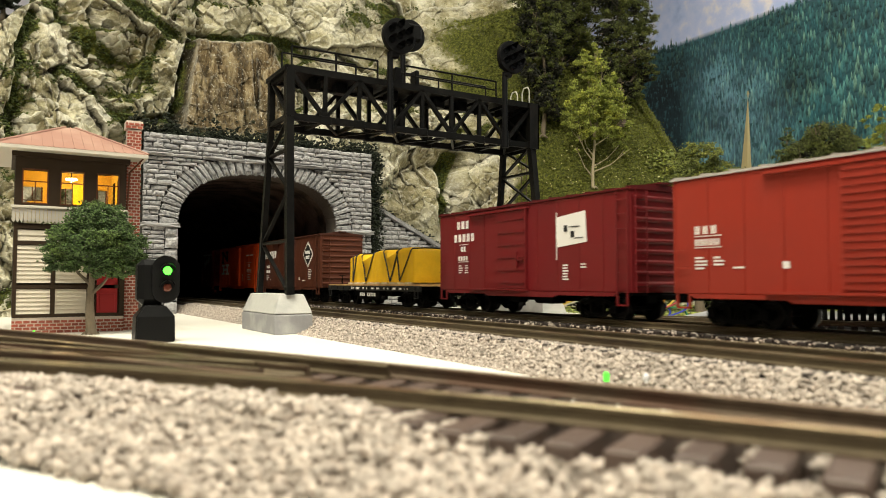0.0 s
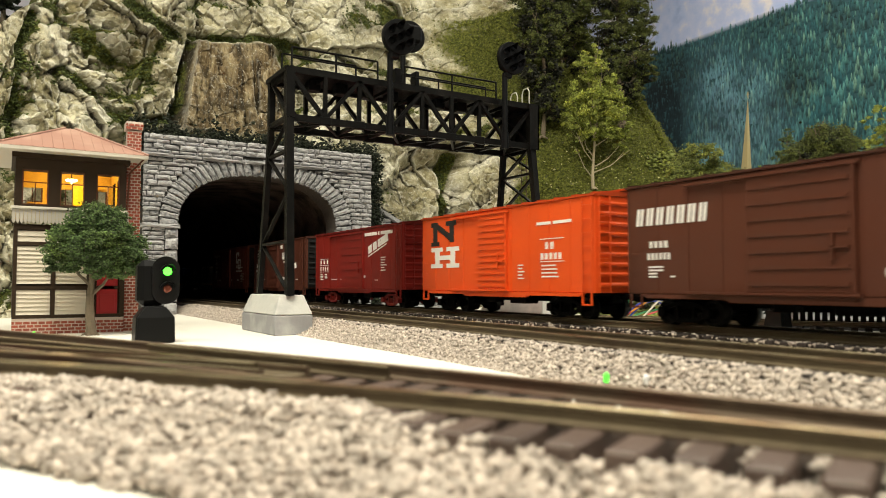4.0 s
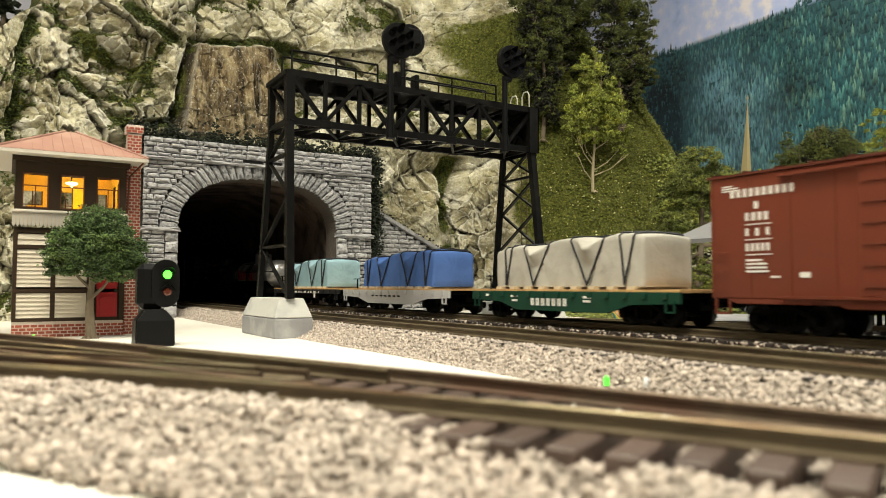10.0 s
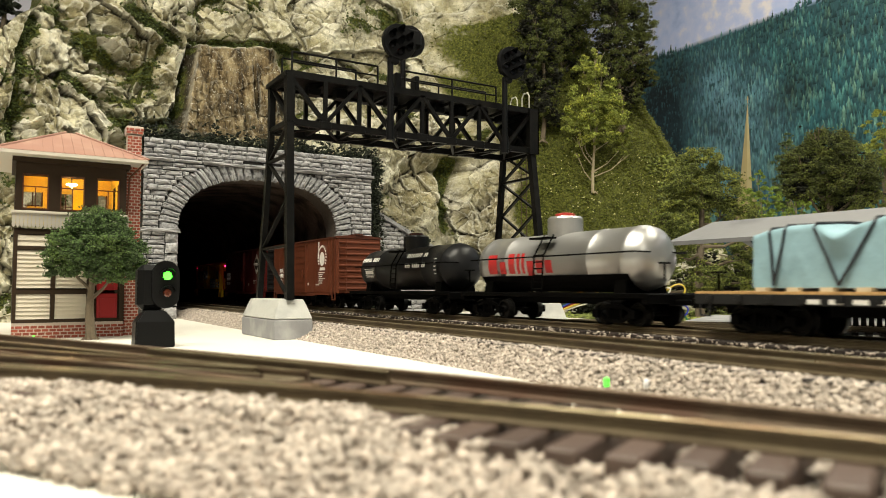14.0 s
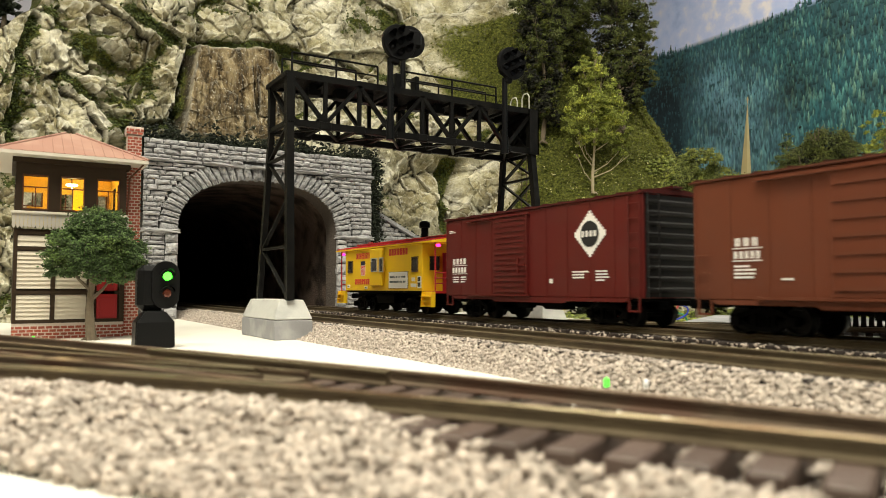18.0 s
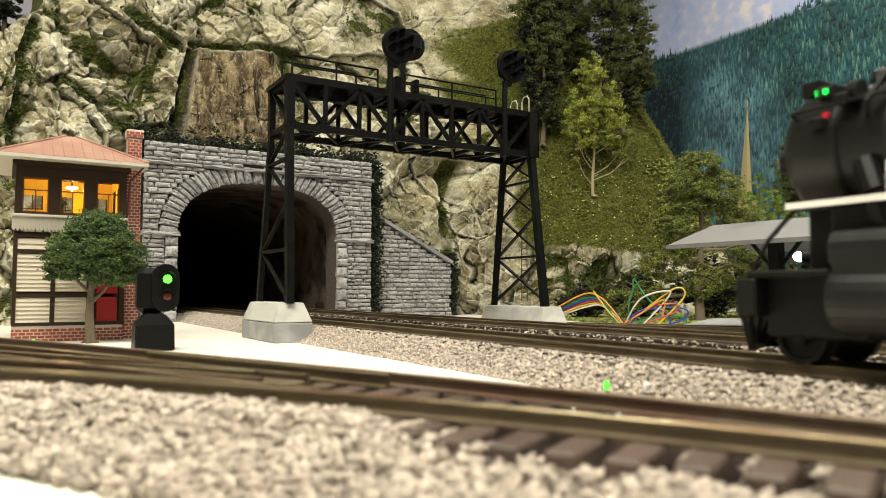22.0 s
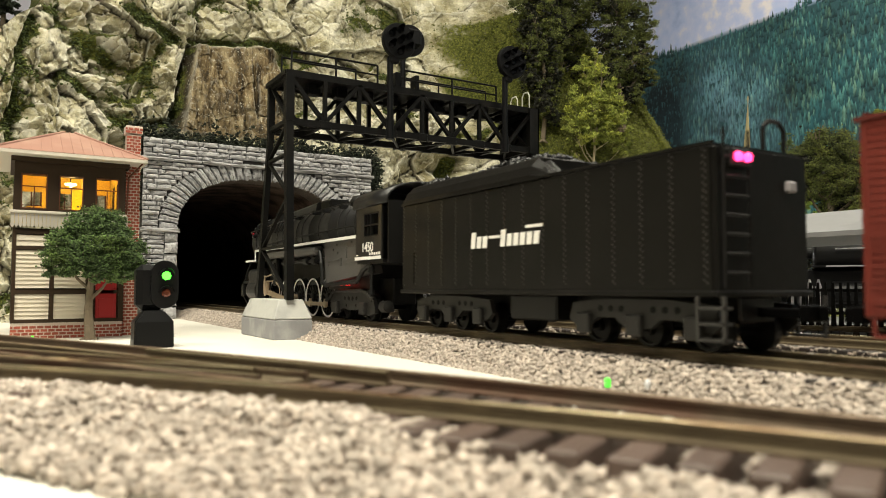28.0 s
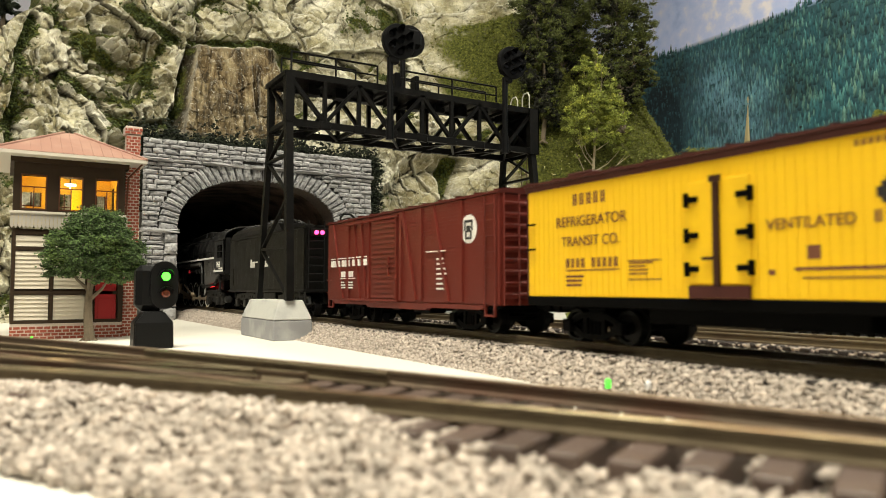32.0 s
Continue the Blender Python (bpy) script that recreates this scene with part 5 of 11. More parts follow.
for x0, x1 in ((0.0085, 0.0352), (0.0392, 0.0648)):
    clapboards(x0, x1, 0.0655, 0.0755, 2)
    clapboards(x0, x1, 0.0275, 0.0615, 9)
    clapboards(x0, x1, -0.0005, 0.0220, 6)
for x in (TX0, 0.0358, 0.0655, 0.0930):
    part("corner_post", boxes((x, x + 0.0030 if x < 0.09 else TX1, TY0 - 0.0010, TY0 + 0.0018, -0.0036, 0.0815)), DARK_TRIM, tower)
for z in (-0.0036, 0.0225, 0.0622, 0.0765):
    part("rail", boxes((TX0, TX1, TY0 - 0.0008, TY0 + 0.0018, z, z + 0.0032)), DARK_TRIM, tower)
door_t = part("door", boxes((0.0735, 0.0915, TY0 - 0.0002, TY0 + 0.0016, -0.0030, 0.0450), bevel=0.0004), paint("red_door", (0.30, 0.014, 0.016), 0.5), tower, "plain red door")
for z0, z1 in ((0.000, 0.018), (0.022, 0.041)):
    part("door_panel", boxes((0.0760, 0.0890, TY0 - 0.0008, TY0, z0, z1), bevel=0.0003), door_t.data.materials[0], door_t)
# scalloped skirt with a ledge
bm = B()
prism(bm, [(0, 0.0960), (0.0029, 0.0960), (0.0029, 0.0838), (0.00145, 0.0815), (0, 0.0838)], "Y", TY0 - 0.0035, TY0 - 0.0022)
skirt_board = shared(bm, "skirt_board", mat("grey_skirt_boards", (0.40, 0.365, 0.31), 0.7, vary=0.1))
for i in range(31):
    piece("skirt_board", skirt_board, pose(TX0 - 0.002 + i * 0.0031, 0, 0), tower)
part("ledge", boxes((TX0 - 0.003, TX1 + 0.001, TY0 - 0.0050, TY0 + 0.002, 0.0948, 0.0972), bevel=0.0004), SOFFIT, tower)
part("upper_floor", boxes((TX0, TX1, TY0 + 0.002, TY1, 0.0925, 0.0945)), GOLD_WALL, tower)
# upper floor walls with window openings
WINS = ((0.0108, 0.0318), (0.0412, 0.0614), (0.0715, 0.0915))
WZ0, WZ1, WTOP = 0.0992, 0.1312, 0.1475
cols = [TX0] + [v for w in WINS for v in w] + [TX1]
rows_u = [(TX0, TX1, TY0, TY0 + 0.0025, 0.0945, WZ0), (TX0, TX1, TY0, TY0 + 0.0025, WZ1, WTOP)]
for i in range(0, len(cols), 2):
    rows_u.append((cols[i], cols[i + 1], TY0, TY0 + 0.0025, WZ0, WZ1))
part("front_wall", boxes(*rows_u), DARK_TRIM, tower)
SIDE_W = ((TY0 + 0.020, TY0 + 0.042), (TY0 + 0.055, TY0 + 0.078))
for x0, x1 in ((TX0, TX0 + 0.0025), (TX1 - 0.0025, TX1)):
    cols_s = [TY0 + 0.0025] + [v for w in SIDE_W for v in w] + [TY1]
    r = [(x0, x1, TY0 + 0.0025, TY1, 0.0945, WZ0), (x0, x1, TY0 + 0.0025, TY1, WZ1, WTOP)]
    for i in range(0, len(cols_s), 2):
        r.append((x0, x1, cols_s[i], cols_s[i + 1], WZ0, WZ1))
    part("side_wall", boxes(*r), DARK_TRIM, tower)
    g0, g1 = (x1, x1 + 0.0006) if x0 < 0.05 else (x0 - 0.0006, x0)
    part("interior_lining", boxes(*[(g0, g1, q[2], q[3], q[4], q[5]) for q in r]), GOLD_WALL, tower)
back_cols = [TX0 + 0.0025] + [v for w in WINS for v in (w[0] + 0.002, w[1] - 0.002)] + [TX1 - 0.0025]
r = [(TX0 + 0.0025, TX1 - 0.0025, TY1 - 0.0025, TY1, 0.0945, WZ0), (TX0 + 0.0025, TX1 - 0.0025, TY1 - 0.0025, TY1, WZ1 - 0.006, WTOP)]
for i in range(0, len(back_cols), 2):
    r.append((back_cols[i], back_cols[i + 1], TY1 - 0.0025, TY1, WZ0, WZ1 - 0.006))
part("back_wall", boxes(*r), GOLD_WALL, tower)
part("upper_ceiling", boxes((TX0, TX1, TY0, TY1, WTOP, WTOP + 0.001)), GOLD_WALL, tower)
WIN_BROWN = paint("brown_sash", (0.10, 0.035, 0.015), 0.5)
GLASS = bpy.data.materials.new("window_glass")
GLASS.use_nodes = True
_g = GLASS.node_tree.nodes["Principled BSDF"]
_g.inputs["Transmission Weight"].default_value, _g.inputs["Roughness"].default_value, _g.inputs["IOR"].default_value = 1.0, 0.02, 1.45
for k, (a, b) in enumerate(WINS):
    y = TY0 + 0.0008
    mid = (a + b) / 2
    win = part("window_frame", boxes((a, a + 0.0011, y, y + 0.0012, WZ0, WZ1), (b - 0.0011, b, y, y + 0.0012, WZ0, WZ1), (a, b, y, y + 0.0012, WZ0, WZ0 + 0.0011), (a, b, y, y + 0.0012, WZ1 - 0.0011, WZ1), (a, b, y, y + 0.0012, 0.1192, 0.1202), (mid - 0.0004, mid + 0.0004, y, y + 0.0012, WZ0, 0.1195)), WIN_BROWN, tower)
    pane = part("pane", boxes((a + 0.001, b - 0.001, y + 0.0005, y + 0.0007, WZ0 + 0.001, WZ1 - 0.001)), GLASS, win)
    pane.visible_shadow = False
    yb = TY1 - 0.0036
    part("back_sash", boxes((a + 0.002, b - 0.002, yb, yb + 0.001, 0.1110, 0.1118), (mid - 0.0005, mid + 0.0005, yb, yb + 0.001, WZ0, WZ1 - 0.006), (a + 0.0012, a + 0.0026, yb, yb + 0.001, WZ0, WZ1 - 0.006), (b - 0.0026, b - 0.0012, yb, yb + 0.001, WZ0, WZ1 - 0.006)), WIN_BROWN, tower)
part("desk", boxes((0.016, 0.030, TY0 + 0.045, TY0 + 0.060, 0.0945, 0.1060)), GOLD_WALL, tower)
part("locker", boxes((0.056, 0.0660, TY0 + 0.060, TY0 + 0.072, 0.0945, 0.1260)), paint("yellow_locker", (0.75, 0.5, 0.02)), tower)
part("ceiling_disc", lathe(B(), [(0.1322, 0.0030), (0.1328, 0.0050), (0.1338, 0.0054), (0.1344, 0.0050)], 24, "Z", (0.0530, TY0 + 0.040, -0.0050)), mat("warm_lamp_disc", (1, 0.9, 0.6), 0.4, emit=(1.0, 0.90, 0.55), strength=6.0), tower, "glowing round ceiling lamp")
part("lamp_stem", rod(B(), (0.0530, TY0 + 0.040, 0.1290), (0.0530, TY0 + 0.040, 0.1475), 0.0006, 6), DARK_TRIM, tower)
glow = bpy.data.lights.new("tower_lamp", "POINT")
glow.energy, glow.color, glow.shadow_soft_size = 0.16, (1.0, 0.70, 0.26), 0.0007
new("tower_lamp", glow).matrix_basis = pose(0.053, TY0 + 0.040, 0.1255)
# hip roof with standing seams
RX0, RX1, RY0, RY1, EZ = TX0 - 0.017, TX1 + 0.017, TY0 - 0.017, TY1 + 0.017, 0.1460
PK = (Vector((0.0470, (RY0 + RY1) / 2, 0.1805)), Vector((0.0560, (RY0 + RY1) / 2, 0.1805)))
bm = B()
c = [bm.verts.new(p) for p in ((RX0, RY0, EZ + 0.0035), (RX1, RY0, EZ + 0.0035), (RX1, RY1, EZ + 0.0035), (RX0, RY1, EZ + 0.0035))]
k0, k1 = bm.verts.new(PK[0]), bm.verts.new(PK[1])
for f in ((c[0], c[1], k1, k0), (c[1], c[2], k1), (c[2], c[3], k0, k1), (c[3], c[0], k0), (c[3], c[2], c[1], c[0])):
    bm.faces.new(f)
roof_t = part("roof", bm, ROOF_RED, tower, "dusty red standing-seam hip roof")
for i in range(15):
    x = RX0 + (RX1 - RX0) * (i + 0.5) / 15
    k = 1 - abs(x - 0.0515) / ((RX1 - RX0) / 2)
    top = Vector((x, RY0 + (PK[0].y - RY0) * k, EZ + 0.0035 + (0.1805 - EZ - 0.0035) * k))
    part("roof_seam", beam(B(), (x, RY0, EZ + 0.0038), top + Vector((0, 0, 0.0003)), 0.0008, 0.0009), ROOF_RED, roof_t)
for a, b in ((c and (RX0, RY0), PK[0]), ((RX1, RY0), PK[1]), ((RX0, RY1), PK[0]), ((RX1, RY1), PK[1])):
    part("hip_cap", rod(B(), (a[0], a[1], EZ + 0.0042), b + Vector((0, 0, 0.0006)), 0.0011, 6), ROOF_RED, roof_t)
part("eave", boxes((RX0, RX1, RY0, RY1, EZ, EZ + 0.0034), bevel=0.0004), SOFFIT, tower)
part("soffit", boxes((TX0 - 0.003, TX1 + 0.003, TY0 - 0.003, TY1 + 0.003, EZ - 0.0045, EZ)), DARK_TRIM, tower)
part("downpipe", pipe(B(), [(RX1 - 0.004, RY0 + 0.004, EZ), (TX1 + 0.003, TY0 + 0.002, EZ - 0.012), (TX1 + 0.0015, TY0 + 0.002, 0.098)], 0.0009, 6), WIN_BROWN, tower)
# chimney
CHX0, CHX1, CHY0, CHY1 = 0.0990, 0.1120, 0.7620, 0.7760
chim = part("chimney", boxes((CHX0 + 0.0003, CHX1 - 0.0003, CHY0 - 0.0001, CHY1, BOARD_Z, 0.1780)), BRICK_JOINT, tower, "red brick chimney with a corbelled top")
bricks(chim, CHX0, CHX1, CHY0, BOARD_Z, 0.1790, "x", 0.0052, 0.0030)
part("chimney_cap", boxes((CHX0 - 0.0012, CHX1 + 0.0012, CHY0 - 0.0012, CHY1 + 0.0012, 0.1790, 0.1868), bevel=0.0003), BRICK_JOINT, chim)
bricks(chim, CHX0 - 0.0014, CHX1 + 0.0014, CHY0 - 0.0014, 0.1790, 0.1868, "x", 0.0052, 0.0030)
part("flue", boxes((CHX0 + 0.003, CHX1 - 0.003, CHY0 + 0.003, CHY1 - 0.003, 0.1866, 0.1880)), RUBBER_BLACK, chim)
# ---- trees ----
BARK = mat("grey_brown_bark", (0.16, 0.125, 0.085), 0.9, vary=0.35, scale=200, bump=0.6, bump_scale=400)
PALE_BARK = mat("pale_twig_bark", (0.36, 0.30, 0.19), 0.85, vary=0.25, scale=200, bump=0.4)


def leaf_mesh(name, centres, size, material, seed, flat=0.45):
    """Many small leaves: each a bent pair of triangles, turned at random."""
    rng = np.random.default_rng(seed)
    n = len(centres)
    base = np.array([(-1, 0, 0), (0, -0.55, 0.18), (1, 0, 0), (0, 0.55, 0.18)], float)
    q = rng.normal(size=(n, 4))
    q /= np.linalg.norm(q, axis=1)[:, None]
    w, x, y, z = q.T
    rot = np.stack([1 - 2 * (y * y + z * z), 2 * (x * y - w * z), 2 * (x * z + w * y), 2 * (x * y + w * z), 1 - 2 * (x * x + z * z),
                    2 * (y * z - w * x), 2 * (x * z - w * y), 2 * (y * z + w * x), 1 - 2 * (x * x + y * y)], 1).reshape(n, 3, 3)
    v = np.einsum("nij,kj->nki", rot, base) * (size * rng.uniform(0.5, 1.3, n))[:, None, None] + centres[:, None, :]
    f = (np.array([(0, 1, 2), (0, 2, 3)])[None] + (np.arange(n) * 4)[:, None, None]).reshape(-1, 3)
    me = bpy.data.meshes.new(name)
    me.vertices.add(n * 4)
    me.vertices.foreach_set("co", v.reshape(-1))
    me.loops.add(len(f) * 3)
    me.loops.foreach_set("vertex_index", f.reshape(-1))
    me.polygons.add(len(f))
    me.polygons.foreach_set("loop_start", np.arange(len(f)) * 3)
    me.update(calc_edges=True)
    me.materials.append(material)
    return me


def tree(label, base, height, trunk_r, blobs, n, leaf, material, bark=BARK, seed=1, clump=False, limbs=9, first=0.35, lean=(0, 0), name="tree", reach=0.8, core=False):
    """A tapered bent trunk, limbs that reach into the crown, and a crown of many leaves or foam clumps gathered in uneven blobs (x, y, z, radius from the base)."""
    r = random.Random(seed)
    rng = np.random.default_rng(seed)
    t = thing(name, label, "tree", "model trees", pose(*base))
    bm = B()
    pts = []
    for i in range(7):
        k = i / 6
        pts.append(Vector((lean[0] * k + 0.02 * height * math.sin(k * 5 + seed), lean[1] * k + 0.02 * height * math.cos(k * 4 + seed), height * 0.86 * k)))
    for i in range(6):
        rod(bm, pts[i], pts[i + 1], trunk_r * (1 - 0.12 * i), 8, trunk_r * (1 - 0.12 * (i + 1)))
    for k in range(5):
        a = 2 * math.pi * k / 5 + seed
        rod(bm, (0, 0, trunk_r * 0.8), (math.cos(a) * trunk_r * 2, math.sin(a) * trunk_r * 2, -trunk_r * 0.4), trunk_r * 0.6, 6, trunk_r * 0.25)
    part("trunk", bm, bark, t)
    for k in range(limbs):
        b = sorted(blobs, key=lambda q: q[2])[int(k * len(blobs) / limbs)]
        h0 = first + (0.8 - first) * k / max(1, limbs - 1)
        i = min(5, int(h0 * 6))
        p0 = pts[i].lerp(pts[i + 1], h0 * 6 - i)
        p2 = Vector((b[0], b[1], b[2])) + Vector((r.uniform(-1, 1), r.uniform(-1, 1), r.uniform(-0.3, 0.8))) * b[3] * reach
        mid = p0.lerp(p2, 0.5) + Vector((0, 0, -0.03 * height))
        bm = B()
        rod(bm, p0, mid, trunk_r * 0.42, 6, trunk_r * 0.28)
        rod(bm, mid, p2, trunk_r * 0.28, 6, trunk_r * 0.10)
        for _ in range(3):
            tip = p2 + Vector((r.uniform(-1, 1), r.uniform(-1, 1), r.uniform(-0.2, 1))) * b[3] * 0.55
            rod(bm, mid.lerp(p2, r.uniform(0.2, 0.9)), tip, trunk_r * 0.13, 5, trunk_r * 0.05)
        part("limb", bm, bark, t)
    # leaves gather in small tufts inside the blobs, thicker near their skins
    total = sum(b[3] ** 2 for b in blobs)
    cen = []
    for b in blobs:
        m = max(6, int(n * b[3] ** 2 / total))
        tufts_n = max(9, m // (130 if not clump else 60))
        d = rng.normal(size=(tufts_n, 3))
        d /= np.linalg.norm(d, axis=1)[:, None]
        c = np.array(b[:3]) + d * (b[3] * rng.uniform(0.45, 1.05, tufts_n) ** 0.6)[:, None] * np.array((1, 1, 0.85))
        pick = rng.integers(0, tufts_n, m)
        cen.append(c[pick] + rng.normal(0, b[3] * (0.068 if not clump else 0.10), (m, 3)) * np.array((1.15, 1.15, 0.7)))
    cen = np.vstack(cen)
    if clump:
        me = scatter_mesh("crown", cen, leaf * rng.uniform(0.5, 1.25, len(cen)), material, seed, squash=0.9)
    else:
        me = leaf_mesh("crown", cen, leaf, material, seed)
    ob = new("crown", me)
    ob.parent = t
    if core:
        # added dark clumps stand in for the shade inside the crown
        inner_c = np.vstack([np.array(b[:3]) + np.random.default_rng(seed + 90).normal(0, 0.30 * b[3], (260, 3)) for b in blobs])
        shade_core = new("crown_fibre", scatter_mesh("crown_fibre", inner_c, rng.uniform(0.002, 0.005, len(inner_c)), CROWN_SHADE, seed + 1))
        shade_core.parent = t
        tagged(shade_core, kind="stuff")
    return t


# brownish near-black that paints the shade in crown gaps
CROWN_SHADE = mat("dark_crown_shade", (0.012, 0.013, 0.006), 0.95, vary=0.4, scale=300)


def leaves(name, base, spread=0.68):
    return mat(name, base, 0.8, vary=0.3, scale=90, island=spread, second=shade_green(base), second_scale=40)


def shade_green(c):
    return (c[0] * 1.35, c[1] * 1.25, c[2] * 0.9)


DEEP = leaves("deep_green_foam", (0.066, 0.112, 0.032))
DARK_LEAF = leaves("dark_olive_leaves", (0.078, 0.094, 0.020), 0.85)
LIGHT_LEAF = leaves("light_yellow_green_leaves", (0.27, 0.31, 0.06))
MID_LEAF = leaves("olive_green_leaves", (0.140, 0.165, 0.034), 0.8)
BRIGHT_LEAF = leaves("bright_spring_green_leaves", (0.28, 0.38, 0.07))
NEEDLE = leaves("blackish_conifer_needles", (0.010, 0.016, 0.009))

tree("round dark green foam tree with a grey-brown trunk", (0.0665, 0.715, BOARD_Z), 0.090, 0.0046,
     ((0.004, 0, 0.098, 0.024), (-0.016, 0.002, 0.080, 0.022), (0.020, -0.002, 0.080, 0.023), (0.000, -0.012, 0.082, 0.024), (-0.024, 0, 0.068, 0.016), (0.030, 0.0, 0.068, 0.016), (0.012, 0.010, 0.088, 0.022), (0.004, -0.008, 0.066, 0.018), (0.022, -0.006, 0.060, 0.014)),
     40000, 0.00105, DEEP, seed=3, clump=True, limbs=7, first=0.45, reach=0.5)
tree("light green airy tree with pale forked branches on the slope", (0.968, 1.036, 0.210), 0.240, 0.0032,
     ((0.000, 0.00, 0.262, 0.026), (-0.010, 0, 0.235, 0.032), (0.014, 0, 0.215, 0.034), (-0.018, 0, 0.190, 0.036), (0.026, 0, 0.178, 0.040), (-0.004, -0.01, 0.160, 0.042), (-0.036, 0, 0.150, 0.034), (0.048, 0, 0.158, 0.034), (-0.034, 0, 0.122, 0.034), (0.042, -0.01, 0.128, 0.036), (0.058, -0.01, 0.096, 0.020), (0.008, 0, 0.124, 0.034), (-0.040, 0.0, 0.098, 0.016), (0.070, -0.01, 0.078, 0.010), (-0.046, 0.0, 0.070, 0.007)),
     52000, 0.0020, LIGHT_LEAF, PALE_BARK, seed=5, limbs=15, first=0.10)
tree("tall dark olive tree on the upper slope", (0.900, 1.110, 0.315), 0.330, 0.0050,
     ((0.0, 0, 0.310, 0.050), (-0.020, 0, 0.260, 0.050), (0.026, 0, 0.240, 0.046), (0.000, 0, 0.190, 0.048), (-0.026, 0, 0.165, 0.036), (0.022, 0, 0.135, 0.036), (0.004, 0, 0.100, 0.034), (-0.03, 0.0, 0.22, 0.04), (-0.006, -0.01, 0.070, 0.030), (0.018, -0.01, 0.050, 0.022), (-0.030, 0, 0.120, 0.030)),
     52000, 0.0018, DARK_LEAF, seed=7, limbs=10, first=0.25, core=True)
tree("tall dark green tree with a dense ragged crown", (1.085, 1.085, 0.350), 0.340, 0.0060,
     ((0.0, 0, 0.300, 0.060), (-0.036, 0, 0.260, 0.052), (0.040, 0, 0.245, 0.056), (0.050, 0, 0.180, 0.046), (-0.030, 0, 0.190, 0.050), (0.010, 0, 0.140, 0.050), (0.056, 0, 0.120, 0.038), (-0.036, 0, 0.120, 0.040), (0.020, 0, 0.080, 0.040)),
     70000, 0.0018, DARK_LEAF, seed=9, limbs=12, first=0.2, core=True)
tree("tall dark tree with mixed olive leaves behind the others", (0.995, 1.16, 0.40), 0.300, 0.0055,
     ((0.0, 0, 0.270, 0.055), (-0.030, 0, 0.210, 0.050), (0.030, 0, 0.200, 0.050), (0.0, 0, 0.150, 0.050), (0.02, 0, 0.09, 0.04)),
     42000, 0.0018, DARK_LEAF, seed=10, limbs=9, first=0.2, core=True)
tree("layered olive tree with a dark trunk beside the platform", (0.885, 0.722, BOARD_Z), 0.250, 0.0075,
     ((0.0, 0, 0.232, 0.030), (-0.024, 0.012, 0.205, 0.032), (0.026, -0.012, 0.195, 0.034), (0.002, 0, 0.185, 0.034), (0.048, -0.03, 0.158, 0.026), (-0.034, 0.02, 0.150, 0.030), (-0.044, 0.034, 0.088, 0.034), (-0.058, 0.048, 0.040, 0.026), (-0.09, 0.07, 0.030, 0.026), (0.0, 0.0, 0.06, 0.03), (-0.028, 0.018, 0.115, 0.026), (0.052, -0.04, 0.110, 0.026), (0.040, -0.03, 0.070, 0.026), (0.060, -0.05, 0.050, 0.024)),
     46000, 0.0014, MID_LEAF, BARK, seed=11, clump=True, limbs=13, first=0.2)
tree("big dark round tree behind the platform canopy", (1.30, 0.775, BOARD_Z), 0.330, 0.0085,
     ((0.0, 0.0, 0.305, 0.046), (-0.034, 0.016, 0.270, 0.044), (0.040, -0.02, 0.272, 0.048), (0.0, 0, 0.248, 0.048), (0.060, -0.03, 0.235, 0.036), (-0.05, 0.02, 0.232, 0.030), (0.03, -0.01, 0.205, 0.04)),
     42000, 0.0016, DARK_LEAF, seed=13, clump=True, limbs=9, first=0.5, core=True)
tree("pale feathery conifer in front of the mural", (1.60, 1.045, BOARD_Z), 0.420, 0.0060,
     ((0, 0, 0.410, 0.014), (0, 0, 0.380, 0.024), (-0.008, 0, 0.345, 0.034), (0.010, 0, 0.310, 0.042), (0, 0, 0.270, 0.046)),
     24000, 0.0018, leaves("sage_green_needles", (0.10, 0.14, 0.060)), seed=15, limbs=6, first=0.5)
tree("light green leafy tree in front of the mural", (1.50, 0.775, BOARD_Z), 0.400, 0.0070,
     ((0, 0, 0.375, 0.036), (0.02, 0, 0.330, 0.044), (-0.03, 0.02, 0.310, 0.040), (0, 0, 0.260, 0.050), (0.05, -0.03, 0.29, 0.05)),
     28000, 0.0018, LIGHT_LEAF, seed=17, limbs=7, first=0.5)
for k, (bx, by, h, m_leaf) in enumerate(((1.40, 0.985, 0.300, BRIGHT_LEAF), (1.44, 0.93, 0.290, BRIGHT_LEAF), (1.38, 1.03, 0.275, LIGHT_LEAF), (1.46, 0.875, 0.285, BRIGHT_LEAF), (1.42, 0.80, 0.26, LIGHT_LEAF), (1.40, 0.70, 0.27, MID_LEAF), (1.45, 0.62, 0.28, LIGHT_LEAF))):
    tree("slender bright spring green sapling in front of the mural", (bx, by, BOARD_Z), h, 0.0030,
         ((0, 0, h * 0.95, 0.018), (0.014, -0.01, h * 0.82, 0.026), (-0.014, 0.012, h * 0.80, 0.026), (0, 0, h * 0.66, 0.032)), 15000, 0.0017, m_leaf, PALE_BARK, seed=30 + k, limbs=5, first=0.4)
for k, (bx, by, h) in enumerate(((-0.018, 1.37, 0.22), (-0.062, 1.36, 0.25))):
    tree("blackish conifer on the mountain top", (bx, by, 0.405), h, 0.0050,
         tuple((0.006 * math.sin(i * 2.1), 0.006 * math.cos(i * 1.7), h * (0.12 + 0.85 * i / 8), 0.044 * (1.06 - i / 8)) for i in range(9)), 9000, 0.0030, NEEDLE, seed=50 + k, limbs=6, first=0.1, name="conifer")
